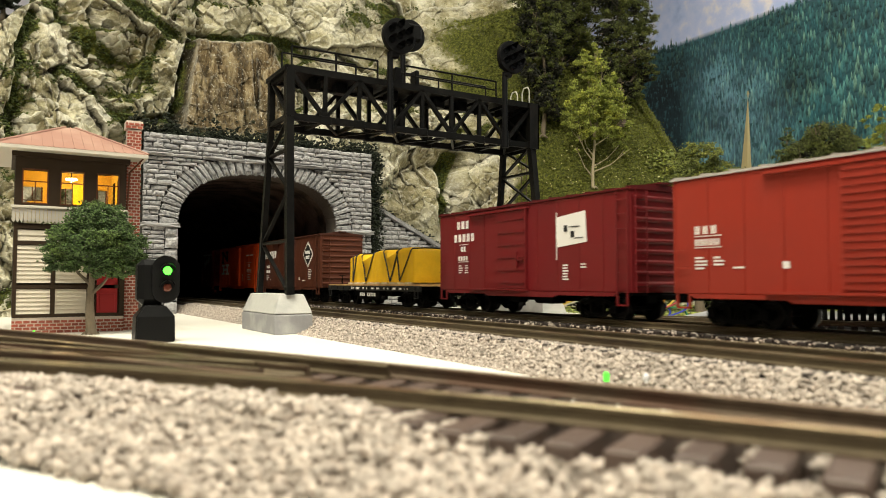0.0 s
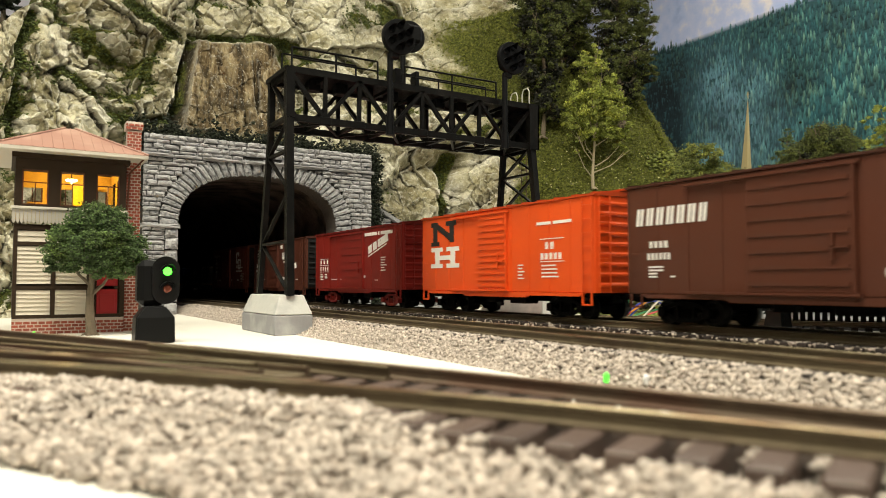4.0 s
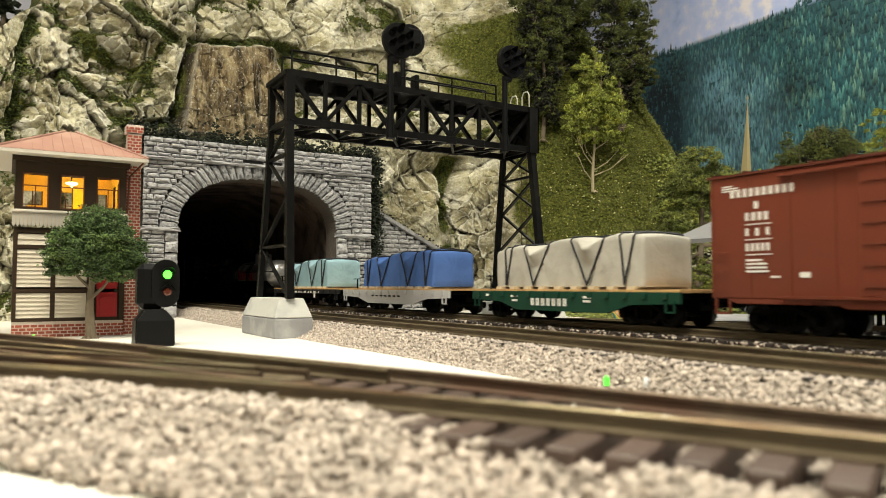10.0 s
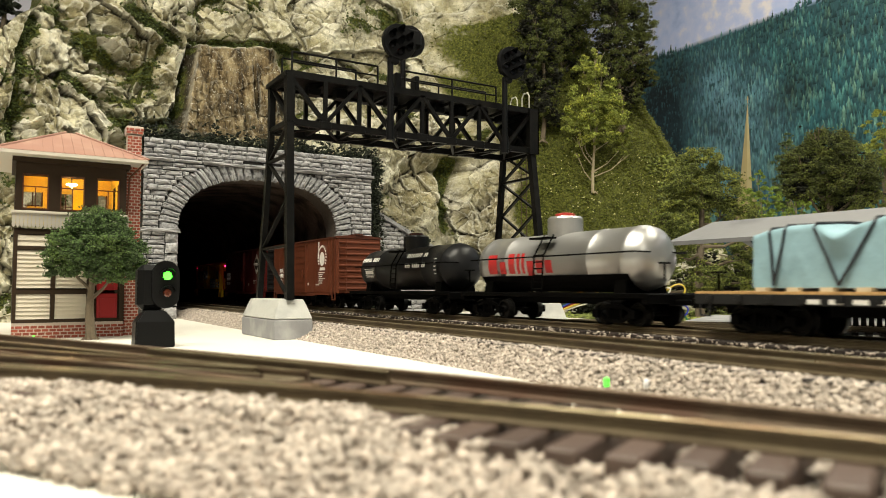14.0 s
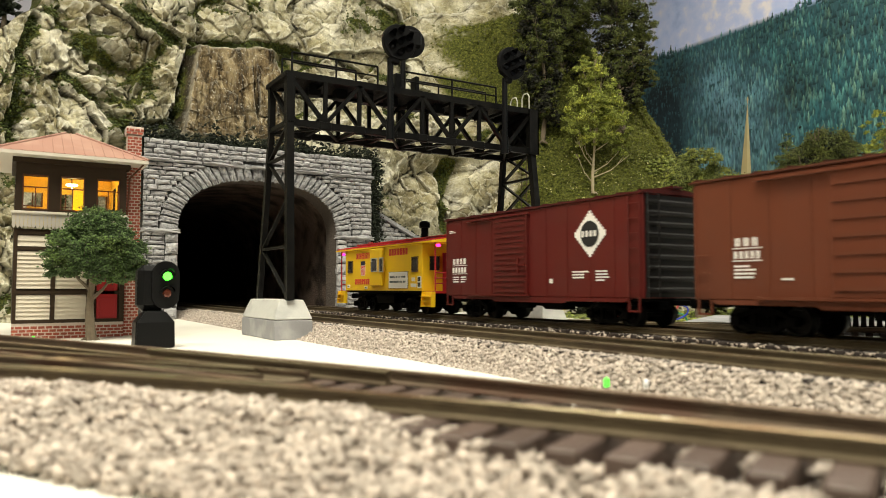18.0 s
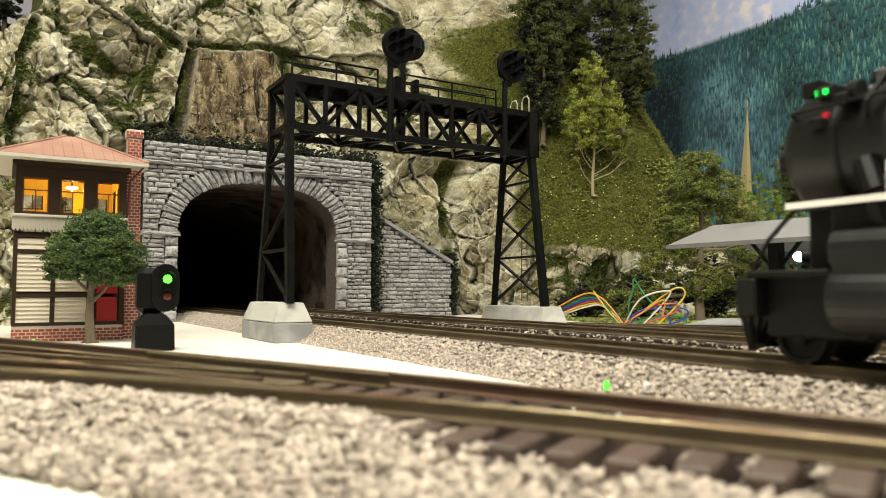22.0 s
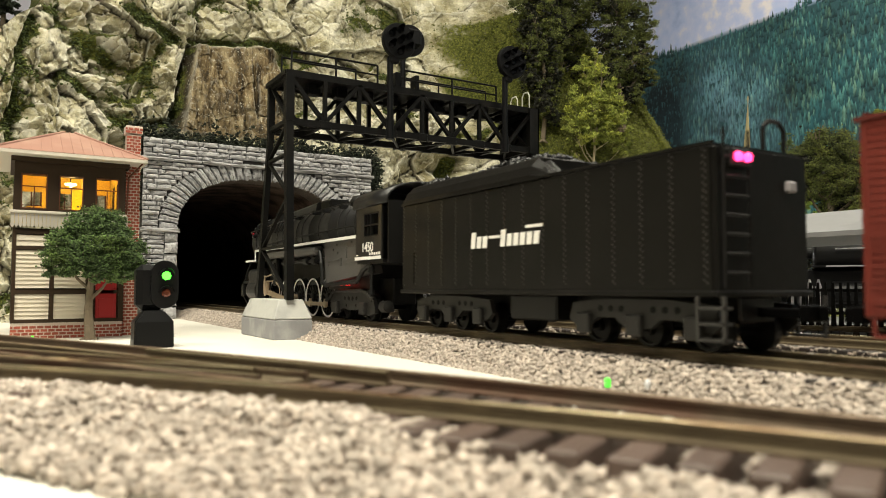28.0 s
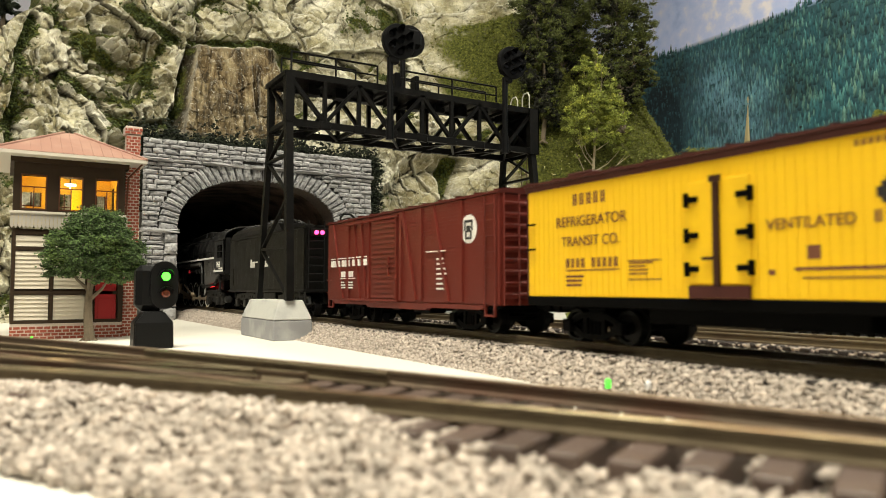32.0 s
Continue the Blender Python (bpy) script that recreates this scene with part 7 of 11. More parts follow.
rw = random.Random(12)
WS = Vector((0.690, 0.690, BOARD_Z))
for k in range(7):
    c = k
    end = Vector((0.640 + rw.uniform(-0.004, 0.004), 0.765 + rw.uniform(-0.004, 0.004), BOARD_Z + 0.010 + 0.0015 * k))
    top = Vector((0.665, 0.735, BOARD_Z + 0.024 + 0.003 * k))
    wire(c, [WS + Vector((rw.uniform(-0.006, 0.006), rw.uniform(-0.006, 0.006), 0)), WS.lerp(top, 0.5) + Vector((0, 0, 0.014)), top, end], WIRES[c])
loops = ((0, (0.705, 0.672, 0.018), (0.728, 0.645, 0.028), (0.722, 0.650, 0.012), (0.700, 0.668, -0.018)), (1, (0.712, 0.668, 0.006), (0.735, 0.640, 0.032), (0.740, 0.632, 0.020), (0.712, 0.655, -0.018)),
         (2, (0.706, 0.668, 0.004), (0.728, 0.640, 0.012), (0.732, 0.638, 0.002), (0.704, 0.660, -0.012)), (3, (0.710, 0.664, 0.004), (0.738, 0.632, 0.006), (0.738, 0.628, -0.006), (0.716, 0.648, -0.018)),
         (4, (0.708, 0.664, -0.008), (0.735, 0.636, -0.004), (0.742, 0.628, -0.014)), (6, (0.702, 0.668, 0.000), (0.722, 0.648, 0.016), (0.716, 0.652, -0.018)), (3, (0.700, 0.672, 0.001), (0.716, 0.656, 0.005), (0.728, 0.644, -0.008), (0.722, 0.646, -0.018)))
for c, *pts in loops:
    wire(c, [WS + Vector((rw.uniform(-0.004, 0.006), rw.uniform(-0.008, 0.004), 0))] + [Vector(p) for p in pts], WIRES[c])
wire(1, [WS, WS + Vector((-0.012, 0.014, 0.020)), WS + Vector((-0.024, 0.028, 0.046))], WIRES[1])
wire(4, [(0.735, 0.672, 0.004), (0.728, 0.690, 0.026), (0.722, 0.700, 0.044), (0.720, 0.700, 0.030), (0.716, 0.704, 0.010), (0.716, 0.704, BOARD_Z)], WIRES[4])

# small lamp beads set in the ballast
for x, y, z, colour, glow_s, lab in ((0.218, 0.2277, -0.0100, (0.08, 0.75, 0.05), 0.9, "small glowing green lamp bead in the ballast"), (0.2285, 0.2154, -0.0100, (0.75, 0.75, 0.78), 0.0, "small clear glass bead in the ballast"), (0.2475, 0.1485, -0.0095, (0.75, 0.75, 0.78), 0.0, "small clear glass bead in the ballast"), (0.0225, 0.7290, -0.0140, (0.08, 0.75, 0.05), 0.6, "small glowing green lamp bead on the board")):
    bm = B()
    z -= 0.0006
    lathe(bm, [(z - 0.003, 0.0012), (z - 0.0002, 0.0013), (z + 0.0006, 0.0010), (z + 0.0010, 0.0003)], 14, "Z", (x, y, 0))
    key = "bead_%s" % ("green" if colour[0] < 0.2 else "clear")
    m = bpy.data.materials.get(key) or mat(key, colour, 0.15, vary=0.02, emit=(0.1, 1.0, 0.05) if glow_s else None, strength=glow_s)
    tagged(part("lamp_bead", bm, m, smooth=True), lab, "lamp bead", "lamp beads")
# ---- rolling stock: each car stands at its own origin on the rail tops, its length along y; the side at -x faces the viewer ----
def shade(c, k):
    return tuple(min(1.0, v * k) for v in c)


CAR_BLACK = mat("car_black", (0.0016, 0.0015, 0.0015), 0.55, vary=0.3, scale=400, spec=0.04)
WHEEL_STEEL = mat("blackened_wheel", (0.006, 0.0055, 0.005), 0.5, spec=0.15, metal=0.0, vary=0.3, scale=300)
TREAD = mat("bright_tread", (0.28, 0.27, 0.25), 0.3, metal=0.9, vary=0.2, scale=200)


def wheelset_bm(r=0.0087, gauge=0.0165):
    bm = B()
    rod(bm, (-0.024, 0, 0), (0.024, 0, 0), 0.0016, 8)
    for s in (-1, 1):
        lathe(bm, [(s * (gauge - 0.0035), r * 1.12), (s * (gauge - 0.0022), r * 1.12), (s * (gauge - 0.002), r), (s * (gauge + 0.003), r * 0.98),
                   (s * (gauge + 0.003), r * 0.8), (s * (gauge + 0.0015), r * 0.74), (s * (gauge + 0.0015), r * 0.35), (s * (gauge + 0.004), r * 0.3)], 20, "X")
    return bm


def side_frame_bm(half=0.0185, x=0.0235):
    """A cast truck side with two journal boxes, an arch and a spring nest."""
    bm = B()
    w = 0.0016
    top = [(-half - 0.004, 0.0095), (-half + 0.003, 0.0115), (-0.007, 0.0145), (0.007, 0.0145), (half - 0.003, 0.0115), (half + 0.004, 0.0095)]
    low = [(half + 0.004, 0.0070), (half - 0.004, 0.0075), (0.007, 0.0035), (-0.007, 0.0035), (-half + 0.004, 0.0075), (-half - 0.004, 0.0070)]
    for a, b in zip(top[:-1], top[1:]):
        beam(bm, (x, a[0], a[1]), (x, b[0], b[1]), w * 1.6, 0.0028, (1, 0, 0))
    for a, b in zip(low[:-1], low[1:]):
        beam(bm, (x, a[0], a[1]), (x, b[0], b[1]), w * 1.6, 0.0024, (1, 0, 0))
    for y in (-half, half):
        box(bm, x - 0.001, x + 0.0035, y - 0.0032, y + 0.0032, 0.0055, 0.0120, bevel=0.0006)
    for y in (-0.0065, 0.0065):
        beam(bm, (x, y, 0.0035), (x, y, 0.0145), 0.0026, 0.0022, (1, 0, 0))
    for y in (-0.0028, 0.0, 0.0028):
        rod(bm, (x, y, 0.0045), (x, y, 0.0110), 0.0012, 6)
    return bm


WHEELSET = shared(wheelset_bm(), "wheelset", WHEEL_STEEL)
SIDE_FRAME = shared(side_frame_bm(), "side_frame", CAR_BLACK)
BOLSTER = shared(boxes((-0.023, 0.023, -0.006, 0.006, 0.009, 0.0185), (-0.006, 0.006, -0.016, 0.016, 0.011, 0.0165), bevel=0.0008), "bolster", CAR_BLACK)
COUPLER = shared(boxes((-0.0025, 0.0025, -0.004, 0.0185, 0.0155, 0.0195), (-0.0045, 0.0045, 0.0165, 0.0215, 0.0140, 0.0210), (-0.0045, -0.0018, 0.0205, 0.0245, 0.0145, 0.0205), bevel=0.0006), "coupler", CAR_BLACK)


def with_material(me, material):
    if material is None or material == me.materials[0]:
        return me
    copy = me.copy()
    copy.materials[0] = material
    return copy


def running_gear(car, half, truck_at, frame_mat=None):
    frames = with_material(SIDE_FRAME, frame_mat)
    for y in (-truck_at, truck_at):
        truck = piece("truck", BOLSTER, pose(0, y, 0), car)
        for m in (pose(0, 0, 0), pose(0, 0, 0, 0, 0, 180)):
            piece("side_frame", frames, m, truck)
        for a in (-0.0185, 0.0185):
            piece("wheelset", WHEELSET, pose(0, a, 0.0087), truck)
    piece("coupler", COUPLER, pose(0, half - 0.001, 0), car)
    piece("coupler", COUPLER, pose(0, -half + 0.001, 0, 0, 0, 180), car)


def on_side(u, z, out=0.0):
    """A pose on the viewer's side of a car: u runs to the reader's right from the middle."""
    return Matrix(((0, 0, -1, -SIDE - out), (-1, 0, 0, -u), (0, 1, 0, z), (0, 0, 0, 1)))


SIDE = 0.0325


def marks(name, parent, material, rows, lift=0.00045, label=""):
    """Flat painted bars on the viewer's side: rows of (u, z, width, height) from the lower left corner, and an optional slant."""
    bm = B()
    for r in rows:
        u, z, w, h = r[:4]
        slant = r[4] if len(r) > 4 else 0.0
        rise = r[5] if len(r) > 5 else 0.0
        x = -SIDE - lift
        a = [(x, -u, z), (x, -u - w, z + rise), (x, -u - w - slant, z + h + rise), (x, -u - slant, z + h)]
        b = [(x + lift * 0.9, p[1], p[2]) for p in a]
        hexa(bm, b, a)
    bmesh.ops.recalc_face_normals(bm, faces=bm.faces)
    return part(name, bm, material, parent, label)


def word(u, z, h, letters, pitch, fill=0.58, slant=0.0, rise=0.0):
    """A run of letter-sized bars; spaces leave gaps."""
    out = []
    for i, ch in enumerate(letters):
        if ch != " ":
            stroke = pitch * fill * 0.40
            for far in (0.0, pitch * fill - stroke):
                out.append((u + i * pitch + far, z + rise * i + rise * far / pitch, stroke, h, slant, rise * fill * 0.4))
    return out


def small_print(u, z, rows, w, h=0.0011, step=0.0022, seed=1):
    r = random.Random(seed)
    return [(u, z - i * step, w * r.uniform(0.55, 1.0), h) for i in range(rows)]


def lettering(parent, text, u, z, h, material, name="lettering", squeeze=1.0, lift=0.0005, bold=0.0):
    """Readable words in the built-in font, centred on u, standing on z."""
    cu = bpy.data.curves.new(name, "FONT")
    cu.body, cu.size, cu.align_x, cu.extrude, cu.offset = text, h * 1.42, "CENTER", 0.00012, bold * h
    tmp = bpy.data.objects.new("tmp", cu)
    scene.collection.objects.link(tmp)
    me = bpy.data.meshes.new_from_object(tmp.evaluated_get(bpy.context.evaluated_depsgraph_get()))
    bpy.data.objects.remove(tmp)
    me.name = name
    me.materials.clear()
    me.materials.append(material)
    ob = new(name, me)
    ob.parent = parent
    ob.matrix_basis = on_side(u, z, lift) @ Matrix.Diagonal((squeeze, 1, 1, 1))
    return ob


BOX_L, BOX_Z0, BOX_Z1 = 0.262, 0.0207, 0.0945


def box_shell(L, z0, z1, w=SIDE, peak=0.004):
    bm = B()
    h = L / 2
    poly = [(-w, z0), (w, z0), (w, z1), (-w, z1)]
    prism(bm, poly, "Y", -h, h)
    bmesh.ops.bevel(bm, geom=list(bm.edges), offset=0.0006, segments=1, affect="EDGES")
    return bm


def roof_bm(L, z1, w=SIDE, peak=0.0045, over=0.0012):
    bm = B()
    h = L / 2 + over
    prism(bm, [(-w - over, z1), (w + over, z1), (w + over, z1 + 0.0014), (0, z1 + peak), (-w - over, z1 + 0.0014)], "Y", -h, h)
    n = 13
    for i in range(n):
        y = -h + 0.004 + (2 * h - 0.008) * i / (n - 1)
        for s in (-1, 1):
            beam(bm, (s * (w + over), y, z1 + 0.0018), (s * 0.004, y, z1 + peak + 0.0004), 0.0014, 0.0012)
    return bm


def ladder_bm(x, y0, y1, z0, z1, rungs, axis="side"):
    bm = B()
    for y in (y0, y1):
        beam(bm, (x, y, z0), (x, y, z1), 0.0009, 0.0009)
    for i in range(rungs):
        z = z0 + (z1 - z0) * (i + 0.5) / rungs
        beam(bm, (x, y0, z), (x, y1, z), 0.0009, 0.0008)
    return bm


def end_ladder_bm(y, x0, x1, z0, z1, rungs):
    bm = B()
    for x in (x0, x1):
        beam(bm, (x, y, z0), (x, y, z1), 0.0009, 0.0009)
    for i in range(rungs):
        z = z0 + (z1 - z0) * (i + 0.5) / rungs
        beam(bm, (x0, y, z), (x1, y, z), 0.0009, 0.0008)
    return bm


def ribbed_end(car, y, s, z0, z1, material, w=SIDE, n=9):
    """A car end: a plate with pressed ribs."""
    d = part("end_panel", boxes((-w + 0.002, w - 0.002, *sorted((y, y + s * 0.0003)), z0 + 0.001, z1 - 0.001)), material, car)
    rib = shared(prism(B(), [(y, -0.0022), (y + s * 0.0016, -0.0006), (y + s * 0.0016, 0.0006), (y, 0.0022)], "X", -w + 0.003, w - 0.003), "end_rib", material)
    for i in range(n):
        piece("end_rib", rib, pose(0, 0, z0 + 0.006 + (z1 - z0 - 0.012) * i / (n - 1)), d)


def sliding_door(car, u0, u1, z0, z1, ribs, style, s, material):
    """A sliding door with pressed ribs."""
    a, b = (-SIDE - 0.0016, -SIDE) if s < 0 else (SIDE, SIDE + 0.0016)
    d = part("door", boxes((a, b, -u1, -u0, z0, z1), bevel=0.0004), material, car)
    x0, x1 = (a - 0.0008, a) if s < 0 else (b, b + 0.0008)
    rib = shared(boxes((x0, x1, -u1 + 0.002, -u0 - 0.002, -0.0018 if style == "panel" else -0.0010, 0.0003 if style == "panel" else 0.0010)), "door_rib", material)
    for i in range(ribs):
        piece("door_rib", rib, pose(0, 0, z0 + (z1 - z0) * (i + 0.6) / (ribs + 0.2)), d)
    return d


def boxcar(label, colour, door=(-0.021, 0.021), door_ribs=6, style="panel", seams=10, end_colour=None, frame_mat=None, group="freight train", z0=BOX_Z0, z1=BOX_Z1, rough=0.42, boards=False, roof_colour=None):
    body_paint = paint("boxcar_paint", colour, rough)
    end_paint = paint("boxcar_end_paint", end_colour, 0.5) if end_colour else body_paint
    roof_paint = paint("boxcar_roof_paint", roof_colour or shade(colour, 0.62), 0.55)
    car = thing("boxcar", label, "boxcar", group)
    part("body", box_shell(BOX_L, z0, z1), body_paint, car)
    part("roof", roof_bm(BOX_L, z1), roof_paint, car)
    bm = boxes((-0.005, 0.005, -BOX_L / 2 - 0.003, BOX_L / 2 + 0.003, z1 + 0.0048, z1 + 0.0062))
    for i in range(14):
        y = -BOX_L / 2 + 0.008 + i * (BOX_L - 0.016) / 13
        box(bm, -0.0045, 0.0045, y - 0.001, y + 0.001, z1 + 0.003, z1 + 0.0050)
    part("running_board", bm, roof_paint, car)
    h = BOX_L / 2
    # side seams and sill
    seam = shared(boxes((-SIDE - 0.0004, -SIDE, -0.0006, 0.0006, z0 + 0.001, z1 - 0.001)), "side_seam", body_paint)
    for i in range(seams + 1):
        y = -h + 0.002 + (BOX_L - 0.004) * i / seams
        if not -door[1] - 0.004 < y < -door[0] + 0.004:
            piece("side_seam", seam, pose(0, y, 0), car)
    bm = B()
    for s in (-1, 1):
        x0, x1 = (-SIDE - 0.0008, -SIDE + 0.002) if s < 0 else (SIDE - 0.002, SIDE + 0.0008)
        prism(bm, [(-h + 0.012, z0), (-h + 0.018, z0 - 0.0028), (-0.05, z0 - 0.0028), (-0.046, z0 - 0.0045), (0.046, z0 - 0.0045), (0.05, z0 - 0.0028), (h - 0.018, z0 - 0.0028), (h - 0.012, z0)], "X", x0, x1)
    part("side_sill", bm, body_paint, car)
    # doors and their tracks
    zd0, zd1 = z0 + 0.002, z1 - 0.004
    for s in (-1, 1):
        sliding_door(car, door[0], door[1], zd0, zd1, door_ribs, style, s, body_paint)
        bm = B()
        x0, x1 = (-SIDE - 0.0030, -SIDE) if s < 0 else (SIDE, SIDE + 0.0030)
        box(bm, x0, x1, -door[1] - 0.004, -door[0] + 0.045, zd1, zd1 + 0.0018)
        box(bm, x0, x1, -door[1] - 0.004, -door[0] + 0.045, zd0 - 0.0016, zd0)
        box(bm, x0, x1, -door[1] - 0.0016, -door[1], zd0, zd1)
        part("door_track", bm, body_paint, car)
    part("door_latch", boxes((-SIDE - 0.0034, -SIDE - 0.002, -door[1] + 0.002, -door[1] + 0.014, z0 + 0.026, z0 + 0.0275), (-SIDE - 0.0034, -SIDE - 0.002, -door[1] + 0.010, -door[1] + 0.012, z0 + 0.020, z0 + 0.034)), body_paint, car)
    # ladders at one corner, grab irons at the other
    part("ladder", ladder_bm(-SIDE - 0.0014, -h + 0.002, -h + 0.013, z0 - 0.001, z1 - 0.001, 7), body_paint, car)
    part("ladder", ladder_bm(SIDE + 0.0014, h - 0.013, h - 0.002, z0 - 0.001, z1 - 0.001, 7), body_paint, car)
    for s in (-1, 1):
        ribbed_end(car, s * h, s, z0, z1, end_paint)
        part("end_ladder", end_ladder_bm(s * (h + 0.0028), -s * SIDE * -0.94, -s * SIDE * -0.60, z0, z1, 7), end_paint, car)
        part("stirrup", boxes((-SIDE - 0.001, -SIDE + 0.0005, s * (h - 0.014), s * (h - 0.0128), 0.012, z0), (-SIDE - 0.001, -SIDE + 0.0005, s * (h - 0.0042), s * (h - 0.003), 0.012, z0), (-SIDE - 0.001, -SIDE + 0.0005, s * h - s * 0.014, s * h - s * 0.003, 0.0112, 0.0124)), body_paint, car)
        bm = B()
        rod(bm, (0.018, s * (h + 0.0035), z0 + 0.040), (0.018, s * (h + 0.0048), z0 + 0.040), 0.0065, 16)
        rod(bm, (0.018, s * (h + 0.001), z0 + 0.040), (0.018, s * (h + 0.004), z0 + 0.040), 0.0012, 6)
        part("brake_wheel", bm, end_paint, car) if s > 0 else bm.free()
    for k in range(3):
        part("grab_iron", boxes((-SIDE - 0.0022, -SIDE - 0.0014, h - 0.013, h - 0.003, z0 + 0.006 + k * 0.011, z0 + 0.0068 + k * 0.011)), body_paint, car)
    part("underframe", boxes((-0.006, 0.006, -h + 0.01, h - 0.01, 0.0125, z0 + 0.001), (-0.028, 0.028, -0.045, 0.045, 0.016, z0 + 0.001), (-0.024, -0.010, -0.036, -0.012, 0.0105, 0.019), (0.008, 0.022, 0.004, 0.03, 0.0105, 0.019), (-0.022, -0.012, 0.012, 0.026, 0.0110, 0.018), (-0.029, 0.029, -h + 0.003, h - 0.003, z0 - 0.002, z0 + 0.001), bevel=0.0008), CAR_BLACK, car)
    running_gear(car, h, 0.088, frame_mat)
    return car


LETTER_BLACK = mat("black_lettering", (0.01, 0.01, 0.01), 0.6)
LETTER_RED = mat("red_lettering", (0.55, 0.03, 0.03), 0.55)
LETTER_BROWN = mat("brown_lettering", (0.14, 0.045, 0.02), 0.6)


def ring_marks(u, z, r, n=20, squash=1.0):
    """Bars that fill a round emblem."""
    out = []
    for i in range(n):
        zz = -r + 2 * r * i / n
        zm = zz + r / n
        w = math.sqrt(max(0, r * r - zm * zm)) * squash
        out.append((u - w, z + zz, 2 * w, 2 * r / n))
    return out


def diamond_marks(u, z, w, h, n=16):
    out = []
    for i in range(n):
        k = (i + 0.5) / n
        ww = w * (1 - abs(2 * k - 1))
        out.append((u - ww, z - h + 2 * h * i / n, 2 * ww, 2 * h / n))
    return out


FREIGHT, SPEED = [], 0.2119


def coupled(car, y):
    FREIGHT.append((car, y))
    return car


# red boxcar with white lettering at the head
car = coupled(boxcar("bright red boxcar with ribbed doors and white lettering", (0.29, 0.029, 0.016), door=(-0.018, 0.026), door_ribs=16, style="ribs", roof_colour=(0.42, 0.39, 0.36)), 0.1994)
marks("lettering", car, WHITE, word(-0.113, 0.0585, 0.0052, "XXX", 0.0062) + word(-0.113, 0.0512, 0.0042, "XXXXXXXX", 0.0024) + [(-0.113, 0.0570, 0.020, 0.0005), (-0.113, 0.0498, 0.020, 0.0005)] + small_print(-0.113, 0.043, 4, 0.010) + small_print(-0.099, 0.043, 3, 0.008) + small_print(-0.085, 0.0365, 1, 0.013) + [(-0.052, 0.036, 0.004, 0.004)])
# dark red boxcar with a flag emblem
car = coupled(boxcar("dark red boxcar with white lettering and a white flag emblem", (0.148, 0.010, 0.012), door=(-0.030, 0.012), door_ribs=6), 0.4991)
marks("lettering", car, WHITE, word(-0.098, 0.0795, 0.0075, "XXX", 0.0078) + word(-0.103, 0.0670, 0.0075, "XXXXX", 0.0074) + [(-0.094, 0.0640, 0.016, 0.0006)] + word(-0.091, 0.0575, 0.0050, "XX", 0.0046) + word(-0.096, 0.0490, 0.0042, "XXXX", 0.0045) + [(-0.096, 0.0475, 0.019, 0.0006)] + small_print(-0.095, 0.0435, 4, 0.007) + small_print(-0.084, 0.0435, 4, 0.006, seed=3))
marks("flag", car, WHITE, [(0.052, 0.0560, 0.034, 0.024, -0.0015, 0.003)], label="white flag emblem")
marks("flag_pole", car, WHITE, [(0.0505, 0.046, 0.001, 0.038)])
marks("flag_print", car, LETTER_BLACK, [(0.060, 0.068, 0.004, 0.005), (0.068, 0.063, 0.004, 0.005), (0.066, 0.071, 0.012, 0.0008), (0.072, 0.062, 0.010, 0.0008)], lift=0.0008)
marks("data", car, WHITE, small_print(0.058, 0.041, 6, 0.009, seed=4) + small_print(0.079, 0.0415, 2, 0.006, seed=6))
# brown boxcar with a black diamond
car = coupled(boxcar("chocolate brown boxcar with white lettering and a black diamond emblem", (0.085, 0.026, 0.014), door=(-0.034, 0.030), door_ribs=7), 1.0881)
marks("lettering", car, WHITE, word(-0.122, 0.0675, 0.0118, "XXXXXXX", 0.0088, 0.66, slant=0.0015) + word(-0.110, 0.0520, 0.0045, "XXXX", 0.0043) + word(-0.112, 0.0440, 0.0045, "XXXXXX", 0.0035) + small_print(-0.111, 0.0385, 4, 0.013, seed=2) + small_print(-0.092, 0.032, 1, 0.006))
marks("emblem_border", car, WHITE, diamond_marks(0.083, 0.069, 0.0210, 0.0185))
marks("emblem", car, LETTER_BLACK, diamond_marks(0.083, 0.069, 0.0180, 0.0158), lift=0.0007)
marks("emblem_print", car, WHITE, word(0.0735, 0.0695, 0.0048, "XXXXXXX", 0.0028) + word(0.0755, 0.0625, 0.0048, "XXXXX", 0.0031), lift=0.0010)
marks("data", car, WHITE, small_print(0.085, 0.0465, 6, 0.014, step=0.0026, seed=8) + [(0.045, 0.0315, 0.004, 0.0042), (0.060, 0.0305, 0.010, 0.001)])
# orange boxcar with black and white initials
car = coupled(boxcar("bright orange boxcar with large black and white initials", (0.72, 0.085, 0.012), door=(-0.025, 0.020), door_ribs=12, style="ribs", rough=0.38), 1.3831)
NB = [(-0.108, 0.0690, 0.0080, 0.0190), (-0.076, 0.0690, 0.0080, 0.0190), (-0.112, 0.0855, 0.0130, 0.0045), (-0.112, 0.0660, 0.016, 0.0040), (-0.083, 0.0855, 0.0190, 0.0045)] + [(-0.1035 + i * 0.0028, 0.0838 - i * 0.0014, 0.0075, 0.0042) for i in range(11)]
marks("initial", car, LETTER_BLACK, NB, label="large black slab initial")
marks("initial", car, WHITE, [(-0.104, 0.0435, 0.0085, 0.0205), (-0.0745, 0.0435, 0.0085, 0.0205), (-0.112, 0.0600, 0.0225, 0.0042), (-0.082, 0.0600, 0.0235, 0.0042), (-0.112, 0.0435, 0.0225, 0.0042), (-0.082, 0.0435, 0.0235, 0.0042), (-0.096, 0.0515, 0.024, 0.0045)], label="large white slab initial")
